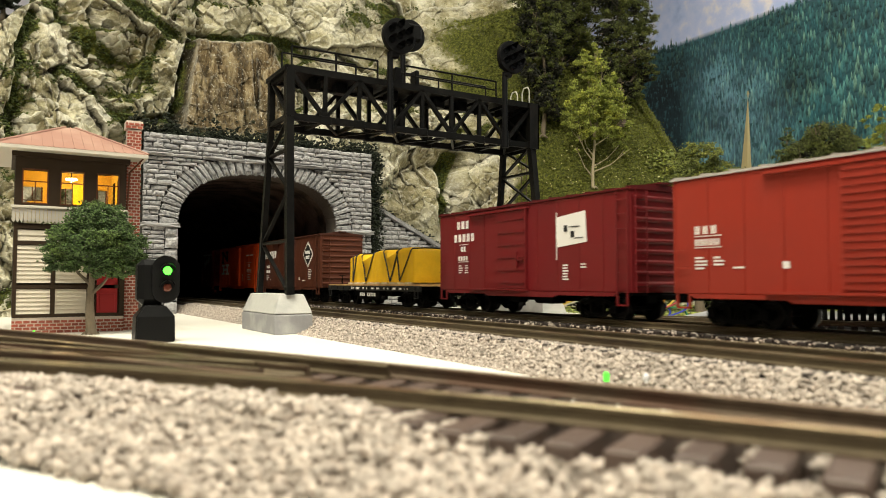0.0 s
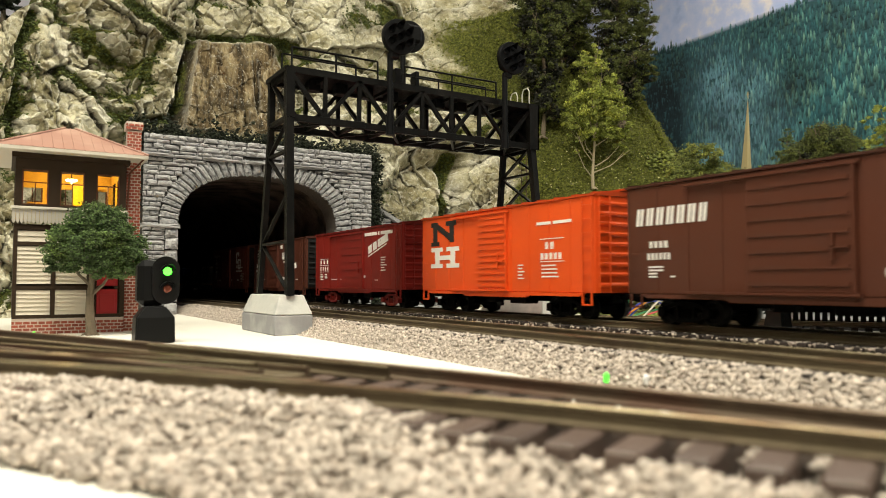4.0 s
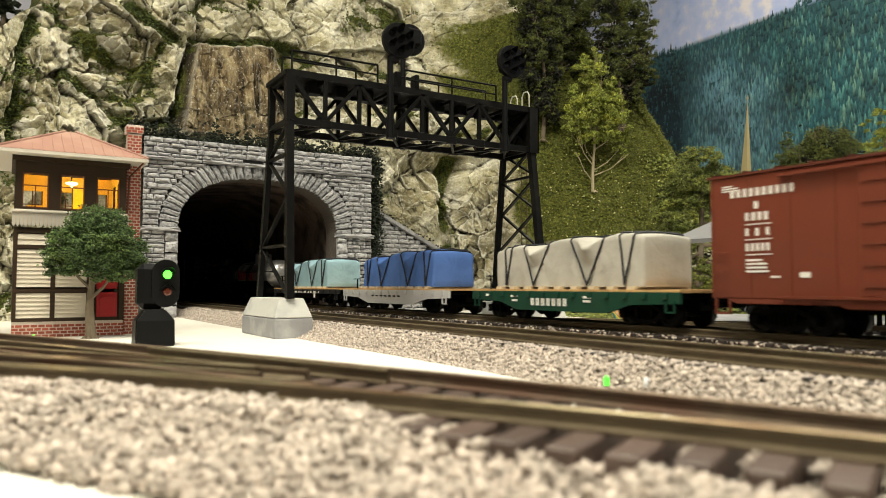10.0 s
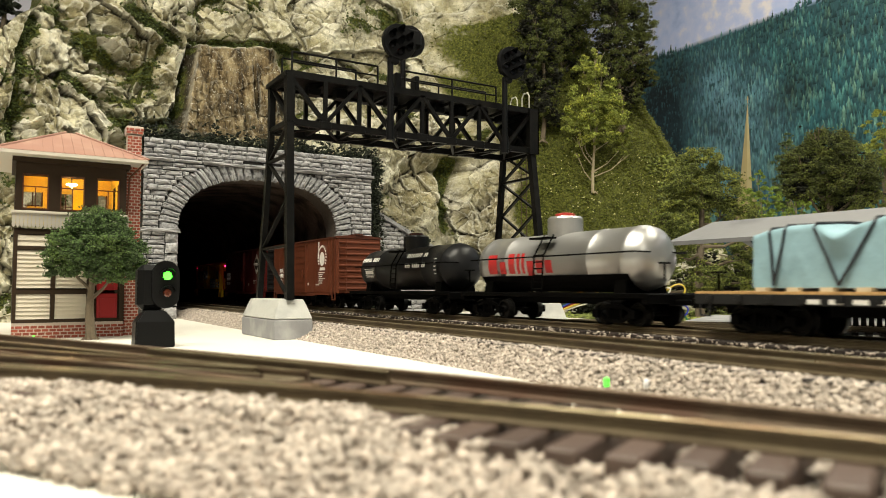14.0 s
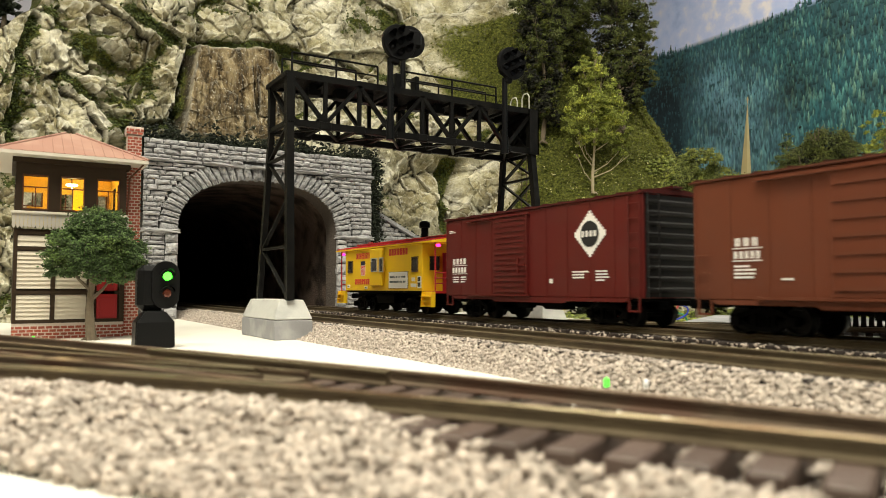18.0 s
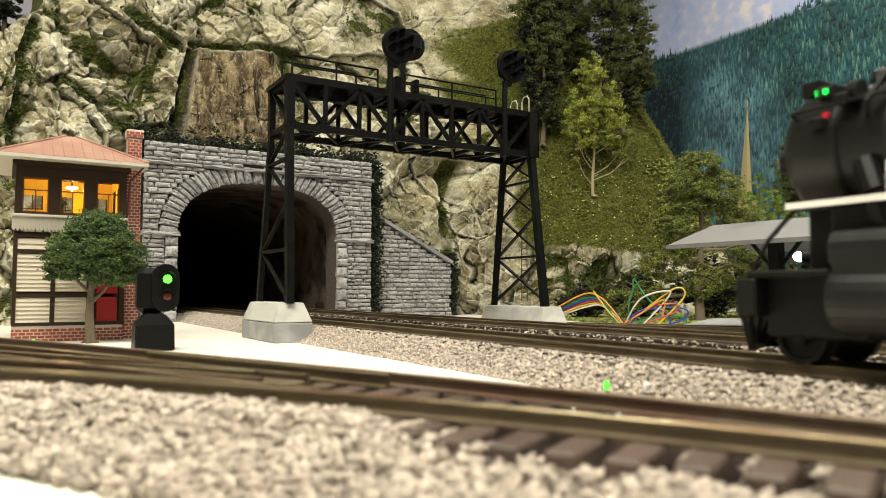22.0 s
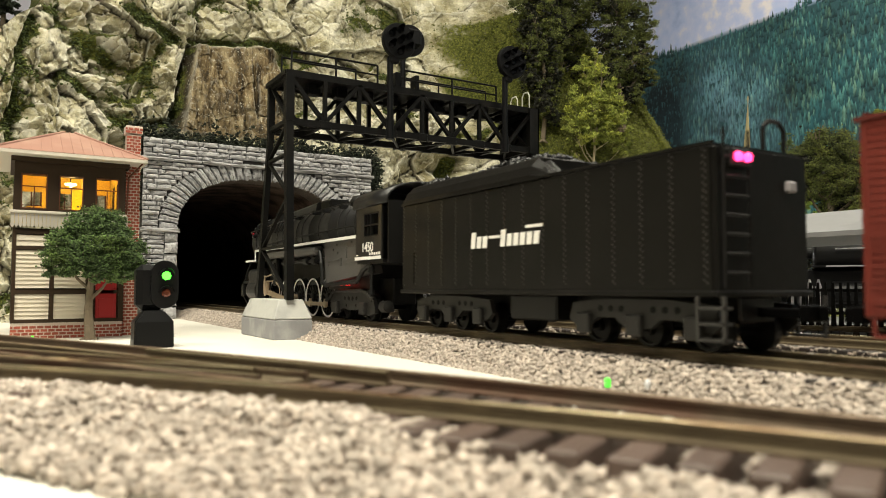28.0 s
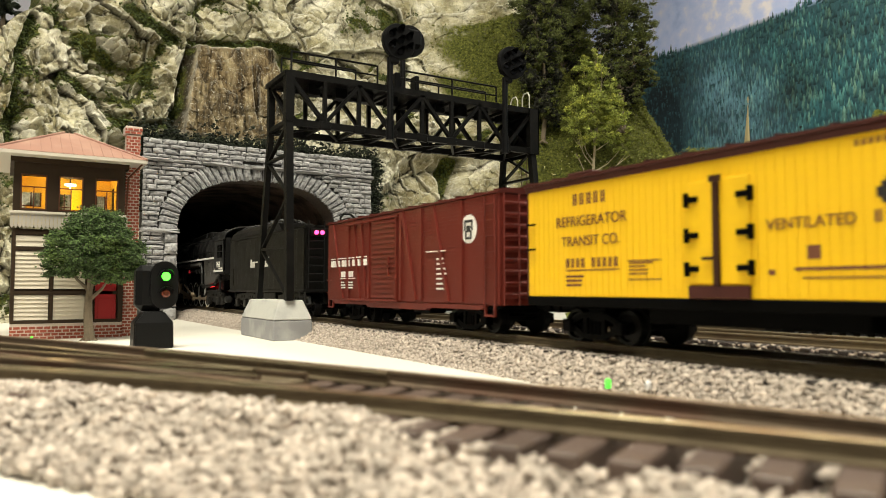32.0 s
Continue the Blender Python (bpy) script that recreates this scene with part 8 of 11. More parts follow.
marks("lettering", car, WHITE, [(0.066, 0.0640, 0.030, 0.0006), (0.062, 0.0760, 0.018, 0.0024), (0.083, 0.0760, 0.022, 0.0024)] + word(0.073, 0.0560, 0.0055, "XX", 0.0065) + word(0.067, 0.0475, 0.0052, "XXXXX", 0.0056) + [(0.066, 0.0455, 0.030, 0.0006)] + small_print(0.068, 0.0420, 4, 0.022, step=0.0030, seed=5) + small_print(0.036, 0.043, 5, 0.010, step=0.0028, seed=7))
# red boxcar with red trucks and white script
RED_TRUCK = paint("red_truck_paint", (0.23, 0.02, 0.018), 0.5)
car = coupled(boxcar("red boxcar on red trucks with white script lettering", (0.215, 0.016, 0.011), door=(-0.036, 0.030), door_ribs=7, frame_mat=RED_TRUCK), 1.6907)
marks("lettering", car, WHITE, [(-0.114, 0.0610, 0.031, 0.0006)] + word(-0.112, 0.0545, 0.0052, "X X X", 0.0058) + [(-0.114, 0.0525, 0.031, 0.0006)] + word(-0.112, 0.0455, 0.0052, "X X X X", 0.0042) + [(-0.114, 0.0435, 0.031, 0.0006)] + small_print(-0.112, 0.0395, 4, 0.012, seed=3) + small_print(-0.096, 0.0395, 3, 0.012, seed=4) + word(0.033, 0.0855, 0.0040, "XXXXXXXXXX X XXXXXXXXX", 0.0034, 0.8))
marks("script", car, WHITE, word(0.044, 0.0635, 0.0090, "XXX XXX XXXXXXXX", 0.0033, 0.86, slant=-0.0012, rise=0.00088) + [(0.043, 0.0600, 0.050, 0.0014, 0, 0.0135)], label="white slanting script")
marks("data", car, WHITE, small_print(0.078, 0.0580, 6, 0.015, step=0.0030, seed=9) + [(0.030, 0.0350, 0.005, 0.003), (0.062, 0.0315, 0.008, 0.001), (-0.072, 0.033, 0.020, 0.001), (-0.04, 0.033, 0.012, 0.001)])
# brown boxcar with a round cross emblem and bold lettering
car = coupled(boxcar("dark brown boxcar with black ends and bold white lettering", (0.085, 0.026, 0.016), door=(-0.040, 0.002), door_ribs=6, end_colour=(0.012, 0.011, 0.011)), 1.9894)
marks("emblem", car, WHITE, ring_marks(-0.102, 0.0765, 0.0095, squash=0.8), label="round white emblem with a cross")
marks("emblem_cross", car, LETTER_BLACK, [(-0.1024, 0.0685, 0.0012, 0.016), (-0.1084, 0.0758, 0.013, 0.0022), (-0.1075, 0.0700, 0.004, 0.0040), (-0.1005, 0.0700, 0.004, 0.0040), (-0.1075, 0.0800, 0.004, 0.0036), (-0.1005, 0.0800, 0.004, 0.0036)], lift=0.0008)
marks("lettering", car, WHITE, word(-0.114, 0.0555, 0.0055, "XXXX", 0.0058) + word(-0.114, 0.0475, 0.0042, "XXXXXX", 0.0040) + small_print(-0.112, 0.0425, 4, 0.013, seed=11) + small_print(-0.072, 0.034, 1, 0.010) + word(0.014, 0.0830, 0.0055, "XXX", 0.0036, slant=-0.001) + word(0.022, 0.0660, 0.0110, "XXXXX", 0.0108, 0.82) + word(0.028, 0.0605, 0.0028, "XXX XXXXXXX XXXXXX", 0.0026) + word(0.062, 0.0510, 0.0085, "XXXX", 0.0068, 0.8, slant=-0.0012) + word(0.024, 0.034, 0.0045, "XXX XXX XX XXX", 0.0038) + small_print(0.085, 0.0335, 1, 0.015))
# rust brown boxcar with an interlocked emblem
car = coupled(boxcar("rust brown boxcar with black ends and a white interlocked emblem", (0.15, 0.035, 0.018), door=(-0.038, 0.010), door_ribs=6, end_colour=(0.012, 0.011, 0.011)), 2.2883)
marks("emblem", car, WHITE, [(0.052, 0.0660, 0.0050, 0.0190), (0.054, 0.0825, 0.0160, 0.0045), (0.054, 0.0660, 0.0100, 0.0045), (0.066, 0.0790, 0.0050, 0.0050), (0.063, 0.0560, 0.0045, 0.0170), (0.077, 0.0560, 0.0045, 0.0170), (0.065, 0.0700, 0.0150, 0.0040), (0.065, 0.0545, 0.0150, 0.0040), (0.052, 0.0605, 0.030, 0.0014), (0.052, 0.0570, 0.044, 0.0014), (0.052, 0.0500, 0.040, 0.0024)], label="large white interlocked emblem")
marks("lettering", car, WHITE, word(-0.116, 0.0815, 0.0048, "XXXXXXXXXX", 0.0043) + word(-0.100, 0.0740, 0.0042, "X", 0.0046) + word(-0.106, 0.0670, 0.0048, "XXXX", 0.0042) + [(-0.106, 0.0645, 0.017, 0.0005)] + word(-0.106, 0.0580, 0.0045, "X X X", 0.0034) + [(-0.106, 0.0555, 0.017, 0.0005)] + word(-0.106, 0.0490, 0.0045, "XXXXX", 0.0034) + [(-0.106, 0.0465, 0.017, 0.0005)] + small_print(-0.106, 0.043, 4, 0.016, seed=13) + small_print(-0.09, 0.033, 1, 0.01) + small_print(-0.122, 0.0885, 3, 0.012, h=0.0007, step=0.0014))
marks("data", car, WHITE, small_print(0.083, 0.0450, 6, 0.022, step=0.0027, seed=15) + [(0.020, 0.0325, 0.004, 0.0042), (0.060, 0.033, 0.010, 0.003), (-0.072, 0.033, 0.006, 0.003), (-0.034, 0.0315, 0.018, 0.0012)])


# flat cars with wrapped loads
DECK_WOOD = mat("tan_deck_boards", (0.55, 0.33, 0.13), 0.7, vary=0.2, scale=90, bump=0.3, second=(0.42, 0.24, 0.09), second_scale=30)
PALLET = mat("pale_load_blocks", (0.62, 0.52, 0.36), 0.75, vary=0.15, scale=200)
ROPE = mat("black_tie_down_strap", (0.010, 0.011, 0.016), 0.6)


def tarp_bm(L, w, z0, tops, seed, ties=(-0.0725, -0.034, 0.032, 0.0715)):
    """A boxy load under a tied tarpaulin: upright sides and ends, sagging pockets above the ties, folds raking down the sides."""
    bm = B()
    ny, ns, nt = 84, 16, 12
    grid = []
    r = 0.0022
    for i in range(ny + 1):
        k = i / ny
        u = -L / 2 + L * k
        top = np.interp(k, [t[0] for t in tops], [t[1] for t in tops])
        pocket = max(math.exp(-((u - t) / 0.0085) ** 2) for t in ties[1:3])
        section = []
        for j in range(ns + 1):
            section.append((-w, z0 + (top - r - z0) * j / ns, j / ns))
        for j in range(1, 4):
            ang = math.pi / 2 * j / 4
            section.append((-w + r * (1 - math.cos(ang)), top - r + r * math.sin(ang), 1.0))
        half = section + [(-w + r + (w - r) * j / nt, top, 1.0) for j in range(nt + 1)]
        full = half + [(-x, z, h) for x, z, h in half[-2::-1]]
        ring_r = []
        for x, z, h in full:
            side = 1.0 if abs(abs(x) - w) < 1e-6 else 0.0
            rake = noise.noise(((u + (z - z0) * 0.35) * 120 + seed * 5, z * 16, seed)) * 0.0010 + noise.noise(((u - z * 0.3) * 300, z * 40, seed + 3)) * 0.00045
            dent = pocket * max(0.0, (h - 0.45) / 0.55) ** 1.2 * 0.0060 if h > 0.45 else 0.0
            dz = -pocket * 0.0040 * max(0.0, (h - 0.55) / 0.45) * (abs(x) / w) ** 2 if h > 0.55 else 0.0
            crown = 0.0018 * (1 - (x / w) ** 2) if h == 1.0 else 0.0
            flare = 0.0006 * (1 - h) * side
            nx = x + math.copysign(flare + rake * side - dent * (abs(x) / w) ** 4, x) if abs(x) > 1e-6 else 0.0
            ring_r.append(bm.verts.new((nx, -u, z + dz + crown + rake * (1 - side) * 0.8)))
        grid.append(ring_r)
    for a, b in zip(grid[:-1], grid[1:]):
        for j in range(len(a) - 1):
            bm.faces.new((a[j], a[j + 1], b[j + 1], b[j]))
    # flat ends with slight folds
    for row, out in ((grid[0], 1), (grid[-1], -1)):
        n = len(row)
        prev = row
        for step_k in (0.90, 0.6, 0.3):
            cx, cz = 0.0, z0 + 0.018
            now = []
            for v in row:
                p = Vector((cx + (v.co.x - cx) * step_k, v.co.y + out * (0.0010 + 0.0005 * noise.noise((v.co.x * 200, v.co.z * 60, seed)) * (step_k < 0.8)), cz + (v.co.z - cz) * step_k))
                now.append(bm.verts.new(p))
            for j in range(n):
                q = (j + 1) % n
                bm.faces.new((prev[j], prev[q], now[q], now[j]))
            prev = now
        bm.faces.new(prev)
    bmesh.ops.recalc_face_normals(bm, faces=bm.faces)
    return bm


def strap_bm(w, z0, ztop, u_low, u_high, u_over):
    """One strap: up the viewer's side aslant, over the top, down behind."""
    e = 0.0022
    pts = [(-w - 0.0022, -u_low, z0 + 0.001), (-w - 0.0012, -(u_low * 0.5 + u_high * 0.5), (z0 + ztop) / 2), (-w - 0.0008, -u_high, ztop - 0.0016), (-w + 0.002, -u_high, ztop + 0.0012), (0, -(u_high * 0.5 + u_over * 0.5), ztop + e),
           (w - 0.002, -u_over, ztop + 0.0012), (w + 0.0008, -u_over, ztop - 0.0016), (w + 0.002, -u_over, z0 + 0.001)]
    return tube(B(), pts, 0.00085, 6)


def flat_car(label, body, side_style, L, load, group="freight train", letters=WHITE):
    """load: (label, colour, length, tops, straps, offset)."""
    side_paint = paint("flat_car_paint", body, 0.45)
    car = thing("flat_car", label, "flat car", group)
    h = L / 2
    bm = B()
    n = 40
    for i in range(n):
        y = -h + L * i / n
        box(bm, -SIDE + 0.0005, SIDE - 0.0005, y + 0.0002, y + L / n - 0.0002, 0.0238, 0.0258)
    part("deck", bm, DECK_WOOD, car)
    bm = B()
    for s in (-1, 1):
        x0, x1 = (-SIDE, -SIDE + 0.0025) if s < 0 else (SIDE - 0.0025, SIDE)
        if side_style == "belly":
            poly = [(-h, 0.0242), (-h, 0.0165), (-h + 0.045, 0.0150), (-0.055, 0.0085), (0.055, 0.0085), (h - 0.045, 0.0150), (h, 0.0165), (h, 0.0242)]
        else:
            poly = [(-h, 0.0242), (-h, 0.0180), (h, 0.0180), (h, 0.0242)]
        prism(bm, poly, "X", x0, x1)
    part("side_sill", bm, side_paint, car)
    pocket = shared(boxes((-0.0008, 0.0008, -0.0022, 0.0022, 0.0195, 0.0236), bevel=0.0003), "stake_pocket", side_paint)
    for s in (-1, 1):
        for i in range(13):
            piece("stake_pocket", pocket, pose(s * (SIDE + 0.0006), -h + 0.012 + (L - 0.024) * i / 12, 0), car)
    part("underframe", boxes((-0.008, 0.008, -h + 0.004, h - 0.004, 0.0115, 0.0238), (-SIDE + 0.003, SIDE - 0.003, -h + 0.002, h - 0.002, 0.0195, 0.0238), (-0.026, 0.026, -0.05, 0.05, 0.012, 0.02), bevel=0.0006), CAR_BLACK, car)
    bm = B()
    rod(bm, (-0.014, h - 0.004, 0.0255), (-0.014, h - 0.004, 0.0375), 0.0008, 6)
    lathe(bm, [(0.0375, 0.0050), (0.0385, 0.0050)], 14, "Z", (-0.014, h - 0.004, 0))
    part("brake_wheel", bm, CAR_BLACK, car)
    for s in (-1, 1):
        part("stirrup", boxes((-SIDE - 0.001, -SIDE + 0.0005, s * (h - 0.012), s * (h - 0.011), 0.011, 0.0182), (-SIDE - 0.001, -SIDE + 0.0005, s * (h - 0.005), s * (h - 0.004), 0.011, 0.0182), (-SIDE - 0.001, -SIDE + 0.0005, s * h - s * 0.012, s * h - s * 0.004, 0.0102, 0.0112)), side_paint, car)
    running_gear(car, h, L * 0.34)
    lab, col, LL, tops, straps, off = load
    crate = thing("wrapped_load", lab, "wrapped load", "wrapped loads")
    r = mat("tarpaulin", col, 0.6, vary=0.06, scale=500, bump=0.55, bump_scale=95, second=shade(col, 0.84), second_scale=28, spec=0.25)
    part("tarpaulin", tarp_bm(LL, 0.0248, 0.0278, tops, hash(len(lab)) % 17 + 2), r, crate, smooth=True)
    for k in range(9):
        y = LL / 2 - 0.008 - (LL - 0.016) * k / 8
        part("skid", boxes((-0.0300, 0.0300, y - 0.0035, y + 0.0035, 0.0258, 0.0282)), PALLET, crate)
    for a, b, c in straps:
        zt = np.interp((b + LL / 2) / LL, [t[0] for t in tops], [t[1] for t in tops])
        part("strap", strap_bm(0.0248, 0.0282, zt, a, b, c), ROPE, crate)
    FREIGHT_LOADS.append((crate, car, off))
    return car


FREIGHT_LOADS = []
GREY_OFF = 0.004
TARP_L = 0.171
TOPS = ((0, 0.0595), (0.04, 0.0612), (0.16, 0.0635), (0.25, 0.0625), (0.31, 0.0600), (0.37, 0.0622), (0.48, 0.0660), (0.60, 0.0660), (0.67, 0.0628), (0.70, 0.0622), (0.76, 0.0642), (0.84, 0.0668), (0.94, 0.0660), (1, 0.0636))
STRAPS = ((-0.0725, -0.0755, -0.060), (-0.0725, -0.0655, -0.050), (-0.034, -0.0480, -0.036), (-0.034, -0.0150, 0.000), (0.032, 0.0125, 0.026), (0.032, 0.0490, 0.062), (0.0715, 0.0660, 0.078), (0.0715, 0.0800, 0.082))


def shifted(straps, d):
    return tuple((a + d, b + d, c + d) for a, b, c in straps)


car = coupled(flat_car("black flat car with a tan deck and white lettering", (0.012, 0.012, 0.012), "straight", 0.255, ("yellow tarpaulin load tied with black straps on a flat car", (0.80, 0.47, 0.015), TARP_L, TOPS, STRAPS[:6] + ((0.0560, 0.0460, 0.056), (0.0560, 0.0800, 0.082)), -0.014)), 0.799)
marks("lettering", car, WHITE, word(-0.050, 0.0195, 0.0030, "XX XXX XX", 0.0042) + [(-0.006 + i * 0.014, 0.0200, 0.007, 0.002) for i in range(8)])
marks("name_board", car, CAR_BLACK, [(-0.030, 0.0085, 0.060, 0.0095)], lift=0.0002)
marks("name", car, WHITE, word(-0.0235, 0.0115, 0.0042, "XXX XXXXX", 0.0050), lift=0.0006)
car = coupled(flat_car("dark green bellied flat car with white lettering", (0.006, 0.045, 0.026), "belly", 0.245, ("grey tarpaulin load tied with black straps on a flat car", (0.44, 0.42, 0.37), 0.176, TOPS, STRAPS, GREY_OFF)), 2.567)
marks("lettering", car, WHITE, word(-0.034, 0.0125, 0.0060, "XXXXXXX", 0.0068) + [(-0.062, 0.0190, 0.009, 0.0018), (-0.060, 0.0155, 0.007, 0.0018), (0.030, 0.0190, 0.009, 0.0018), (0.030, 0.0160, 0.008, 0.0018), (-0.1, 0.0195, 0.004, 0.002)])
car = coupled(flat_car("pale grey bellied flat car with a tan deck", (0.46, 0.46, 0.47), "belly", 0.262, ("bright blue tarpaulin load tied with black straps on a flat car", (0.075, 0.165, 0.46), TARP_L, TOPS, STRAPS, -0.003)), 2.864)
marks("lettering", car, CAR_BLACK, [(-0.045 + i * 0.011, 0.0165, 0.006, 0.0016) for i in range(7)])
car = coupled(flat_car("black flat car with a tan deck and small white lettering", (0.012, 0.012, 0.013), "straight", 0.270, ("pale turquoise tarpaulin load tied with black straps on a flat car", (0.27, 0.425, 0.49), 0.1740, TOPS, STRAPS, 0.0107)), 3.145)
marks("lettering", car, WHITE, [(-0.060 + i * 0.013, 0.0190, 0.008, 0.0026) for i in range(10)] + [(0.045, 0.0125, 0.006, 0.006)])


# tank cars
def tank_car(label, colour, dome_colour, handrail, shell_len, frame_len):
    shell_paint = mat("tank_paint", shade(colour, 1.25), 0.34, metal=0.75, vary=0.06, scale=400, second=shade(colour, 1.05), second_scale=20, coat=0.1) if colour[0] > 0.1 else paint("tank_black", colour, 0.33)
    car = thing("tank_car", label, "tank car", "freight train")
    h, r, zc = shell_len / 2, 0.0245, 0.0500
    bm = B()
    prof = [(-h, 0.002), (-h + 0.001, 0.010), (-h + 0.004, 0.018), (-h + 0.009, 0.0228), (-h + 0.015, r), (-h + 0.0155, r + 0.0004), (-h + 0.020, r + 0.0004), (-h + 0.0205, r)]
    for k in (-0.25, 0.25):
        prof += [(k * shell_len, r), (k * shell_len + 0.0004, r + 0.0004), (k * shell_len + 0.003, r + 0.0004), (k * shell_len + 0.0034, r)]
    prof += [(-a, b) for a, b in prof[:8]][::-1]
    lathe(bm, prof, 40, "Y", (0, 0, zc))
    shell = part("tank", bm, shell_paint, car, smooth=True)
    bm = B()
    lathe(bm, [(zc + 0.018, 0.0150), (zc + 0.0365, 0.0150), (zc + 0.0385, 0.0135), (zc + 0.0390, 0.0090)], 28, "Z")
    dome = part("dome", bm, shell_paint, car, smooth=False)
    bm = B()
    lathe(bm, [(zc + 0.0388, 0.0085), (zc + 0.0410, 0.0085), (zc + 0.0418, 0.0050)], 18, "Z")
    rod(bm, (0.007, 0.007, zc + 0.038), (0.007, 0.007, zc + 0.0425), 0.0015, 8)
    part("hatch", bm, paint("hatch_paint", dome_colour, 0.45), dome)
    part("underframe", boxes((-0.009, 0.009, -frame_len / 2, frame_len / 2, 0.0150, 0.0235), (-0.030, 0.030, -frame_len / 2, -frame_len / 2 + 0.006, 0.0165, 0.0235), (-0.030, 0.030, frame_len / 2 - 0.006, frame_len / 2, 0.0165, 0.0235), (-0.030, 0.030, -frame_len / 2 + 0.006, -frame_len / 2 + 0.030, 0.0225, 0.0240), (-0.030, 0.030, frame_len / 2 - 0.030, frame_len / 2 - 0.006, 0.0225, 0.0240), (-0.0305, -0.0285, -frame_len / 2, frame_len / 2, 0.0205, 0.0240), (0.0285, 0.0305, -frame_len / 2, frame_len / 2, 0.0205, 0.0240), bevel=0.0005), CAR_BLACK, car)
    for y in (-0.085, 0.085):
        bm = B()
        prism(bm, [(-0.022, 0.023), (0.022, 0.023), (0.020, 0.034), (0.010, 0.028), (-0.010, 0.028), (-0.020, 0.034)], "Y", y - 0.006, y + 0.006)
        part("saddle", bm, CAR_BLACK, car)
    bm = B()
    for y in (-h * 0.85, -h * 0.3, h * 0.3, h * 0.85):
        rod(bm, (-r + 0.001, y, zc + 0.004), (-r - 0.003, y, zc + 0.004), 0.0006, 6)
        rod(bm, (r - 0.001, y, zc + 0.004), (r + 0.003, y, zc + 0.004), 0.0006, 6)
    for s in (-1, 1):
        rod(bm, (s * (r + 0.003), -h * 0.98, zc + 0.004), (s * (r + 0.003), h * 0.98, zc + 0.004), 0.0006, 6)
    for s in (-1, 1):
        rod(bm, (-r - 0.003, s * h * 0.98, zc + 0.004), (r + 0.003, s * h * 0.98, zc + 0.004), 0.0006, 6)
    part("handrail", bm, handrail, car)
    bm = B()
    for y in (-0.006, 0.006):
        pipe(bm, [(-0.0315, y, 0.024), (-0.0295, y, zc + 0.004), (-0.0180, y, zc + 0.0225)], 0.0007)
    for i in range(6):
        k = i / 5
        rod(bm, (-0.0313 + 0.0015 * k, -0.006, 0.027 + 0.028 * k), (-0.0313 + 0.0015 * k, 0.006, 0.027 + 0.028 * k), 0.0006, 6)
    part("ladder", bm, CAR_BLACK, car)
    part("platform", boxes((-0.0300, -0.0200, -0.012, 0.012, zc + 0.0185, zc + 0.0200)), CAR_BLACK, car)
    bm = B()
    pipe(bm, [(0.0, -h - 0.001, zc - 0.004), (0.0, -h - 0.001, zc - 0.016)], 0.0009)
    pipe(bm, [(-0.006, -h - 0.001, zc - 0.004), (0.006, -h - 0.001, zc - 0.004)], 0.0007)
    part("brake_rod", bm, CAR_BLACK, car)
    running_gear(car, frame_len / 2, 0.082)
    return car, shell


def wrap_marks(name, parent, material, rows, zc=0.0500, r=0.0250):
    """Bars laid on the round shell: rows (u, angle up from level in mm of arc, width, height, slant)."""
    bm = B()
    for row in rows:
        u, v, w, hh = row[:4]
        slant = row[4] if len(row) > 4 else 0
        n = 4
        for i in range(n):
            a0, a1 = (v + hh * i / n) / r, (v + hh * (i + 1) / n) / r
            s0, s1 = slant * i / n, slant * (i + 1) / n
            f = [(-r * math.cos(a0), -u - s0, zc + r * math.sin(a0)), (-r * math.cos(a0), -u - w - s0, zc + r * math.sin(a0)), (-r * math.cos(a1), -u - w - s1, zc + r * math.sin(a1)), (-r * math.cos(a1), -u - s1, zc + r * math.sin(a1))]
            g = [(p[0] * 0.99, p[1], zc + (p[2] - zc) * 0.99) for p in f]
            hexa(bm, g, f)
    bmesh.ops.recalc_face_normals(bm, faces=bm.faces)
    return part(name, bm, material, parent)


car, shell = tank_car("silver domed tank car with red lettering and a black frame", (0.40, 0.395, 0.39), (0.45, 0.05, 0.04), CAR_BLACK, 0.215, 0.240)
coupled(car, 3.442)
wrap_marks("lettering", car, LETTER_RED, [(-0.080, -0.010, 0.0130, 0.018), (-0.0620, -0.010, 0.0085, 0.011), (-0.0490, -0.010, 0.0085, 0.018), (-0.0370, -0.010, 0.0038, 0.018), (-0.0300, -0.010, 0.0038, 0.018), (-0.0225, -0.017, 0.0085, 0.018), (-0.0100, -0.010, 0.0085, 0.011), (0.0020, -0.010, 0.0085, 0.011)])
bm = B()
for i in range(10):
    a0, a1 = math.radians(-152 + 12.4 * i), math.radians(-152 + 12.4 * (i + 1))
    ring = [(0.0251 * math.cos(q), 0.0500 + 0.0251 * math.sin(q)) for q in (a0, a1)]
    f = [bm.verts.new((ring[0][0], -0.094, ring[0][1])), bm.verts.new((ring[1][0], -0.094, ring[1][1])), bm.verts.new((ring[1][0], 0.094, ring[1][1])), bm.verts.new((ring[0][0], 0.094, ring[0][1]))]
    bm.faces.new(f)
bmesh.ops.remove_doubles(bm, verts=bm.verts, dist=1e-6)
bmesh.ops.solidify(bm, geom=bm.faces[:], thickness=0.0004)
part("bottom_sheet", bm, CAR_BLACK, car, "black tank bottom sheet")
car, shell = tank_car("black domed tank car with white lettering", (0.010, 0.010, 0.011), (0.06, 0.02, 0.015), CAR_BLACK, 0.225, 0.245)
coupled(car, 3.705)
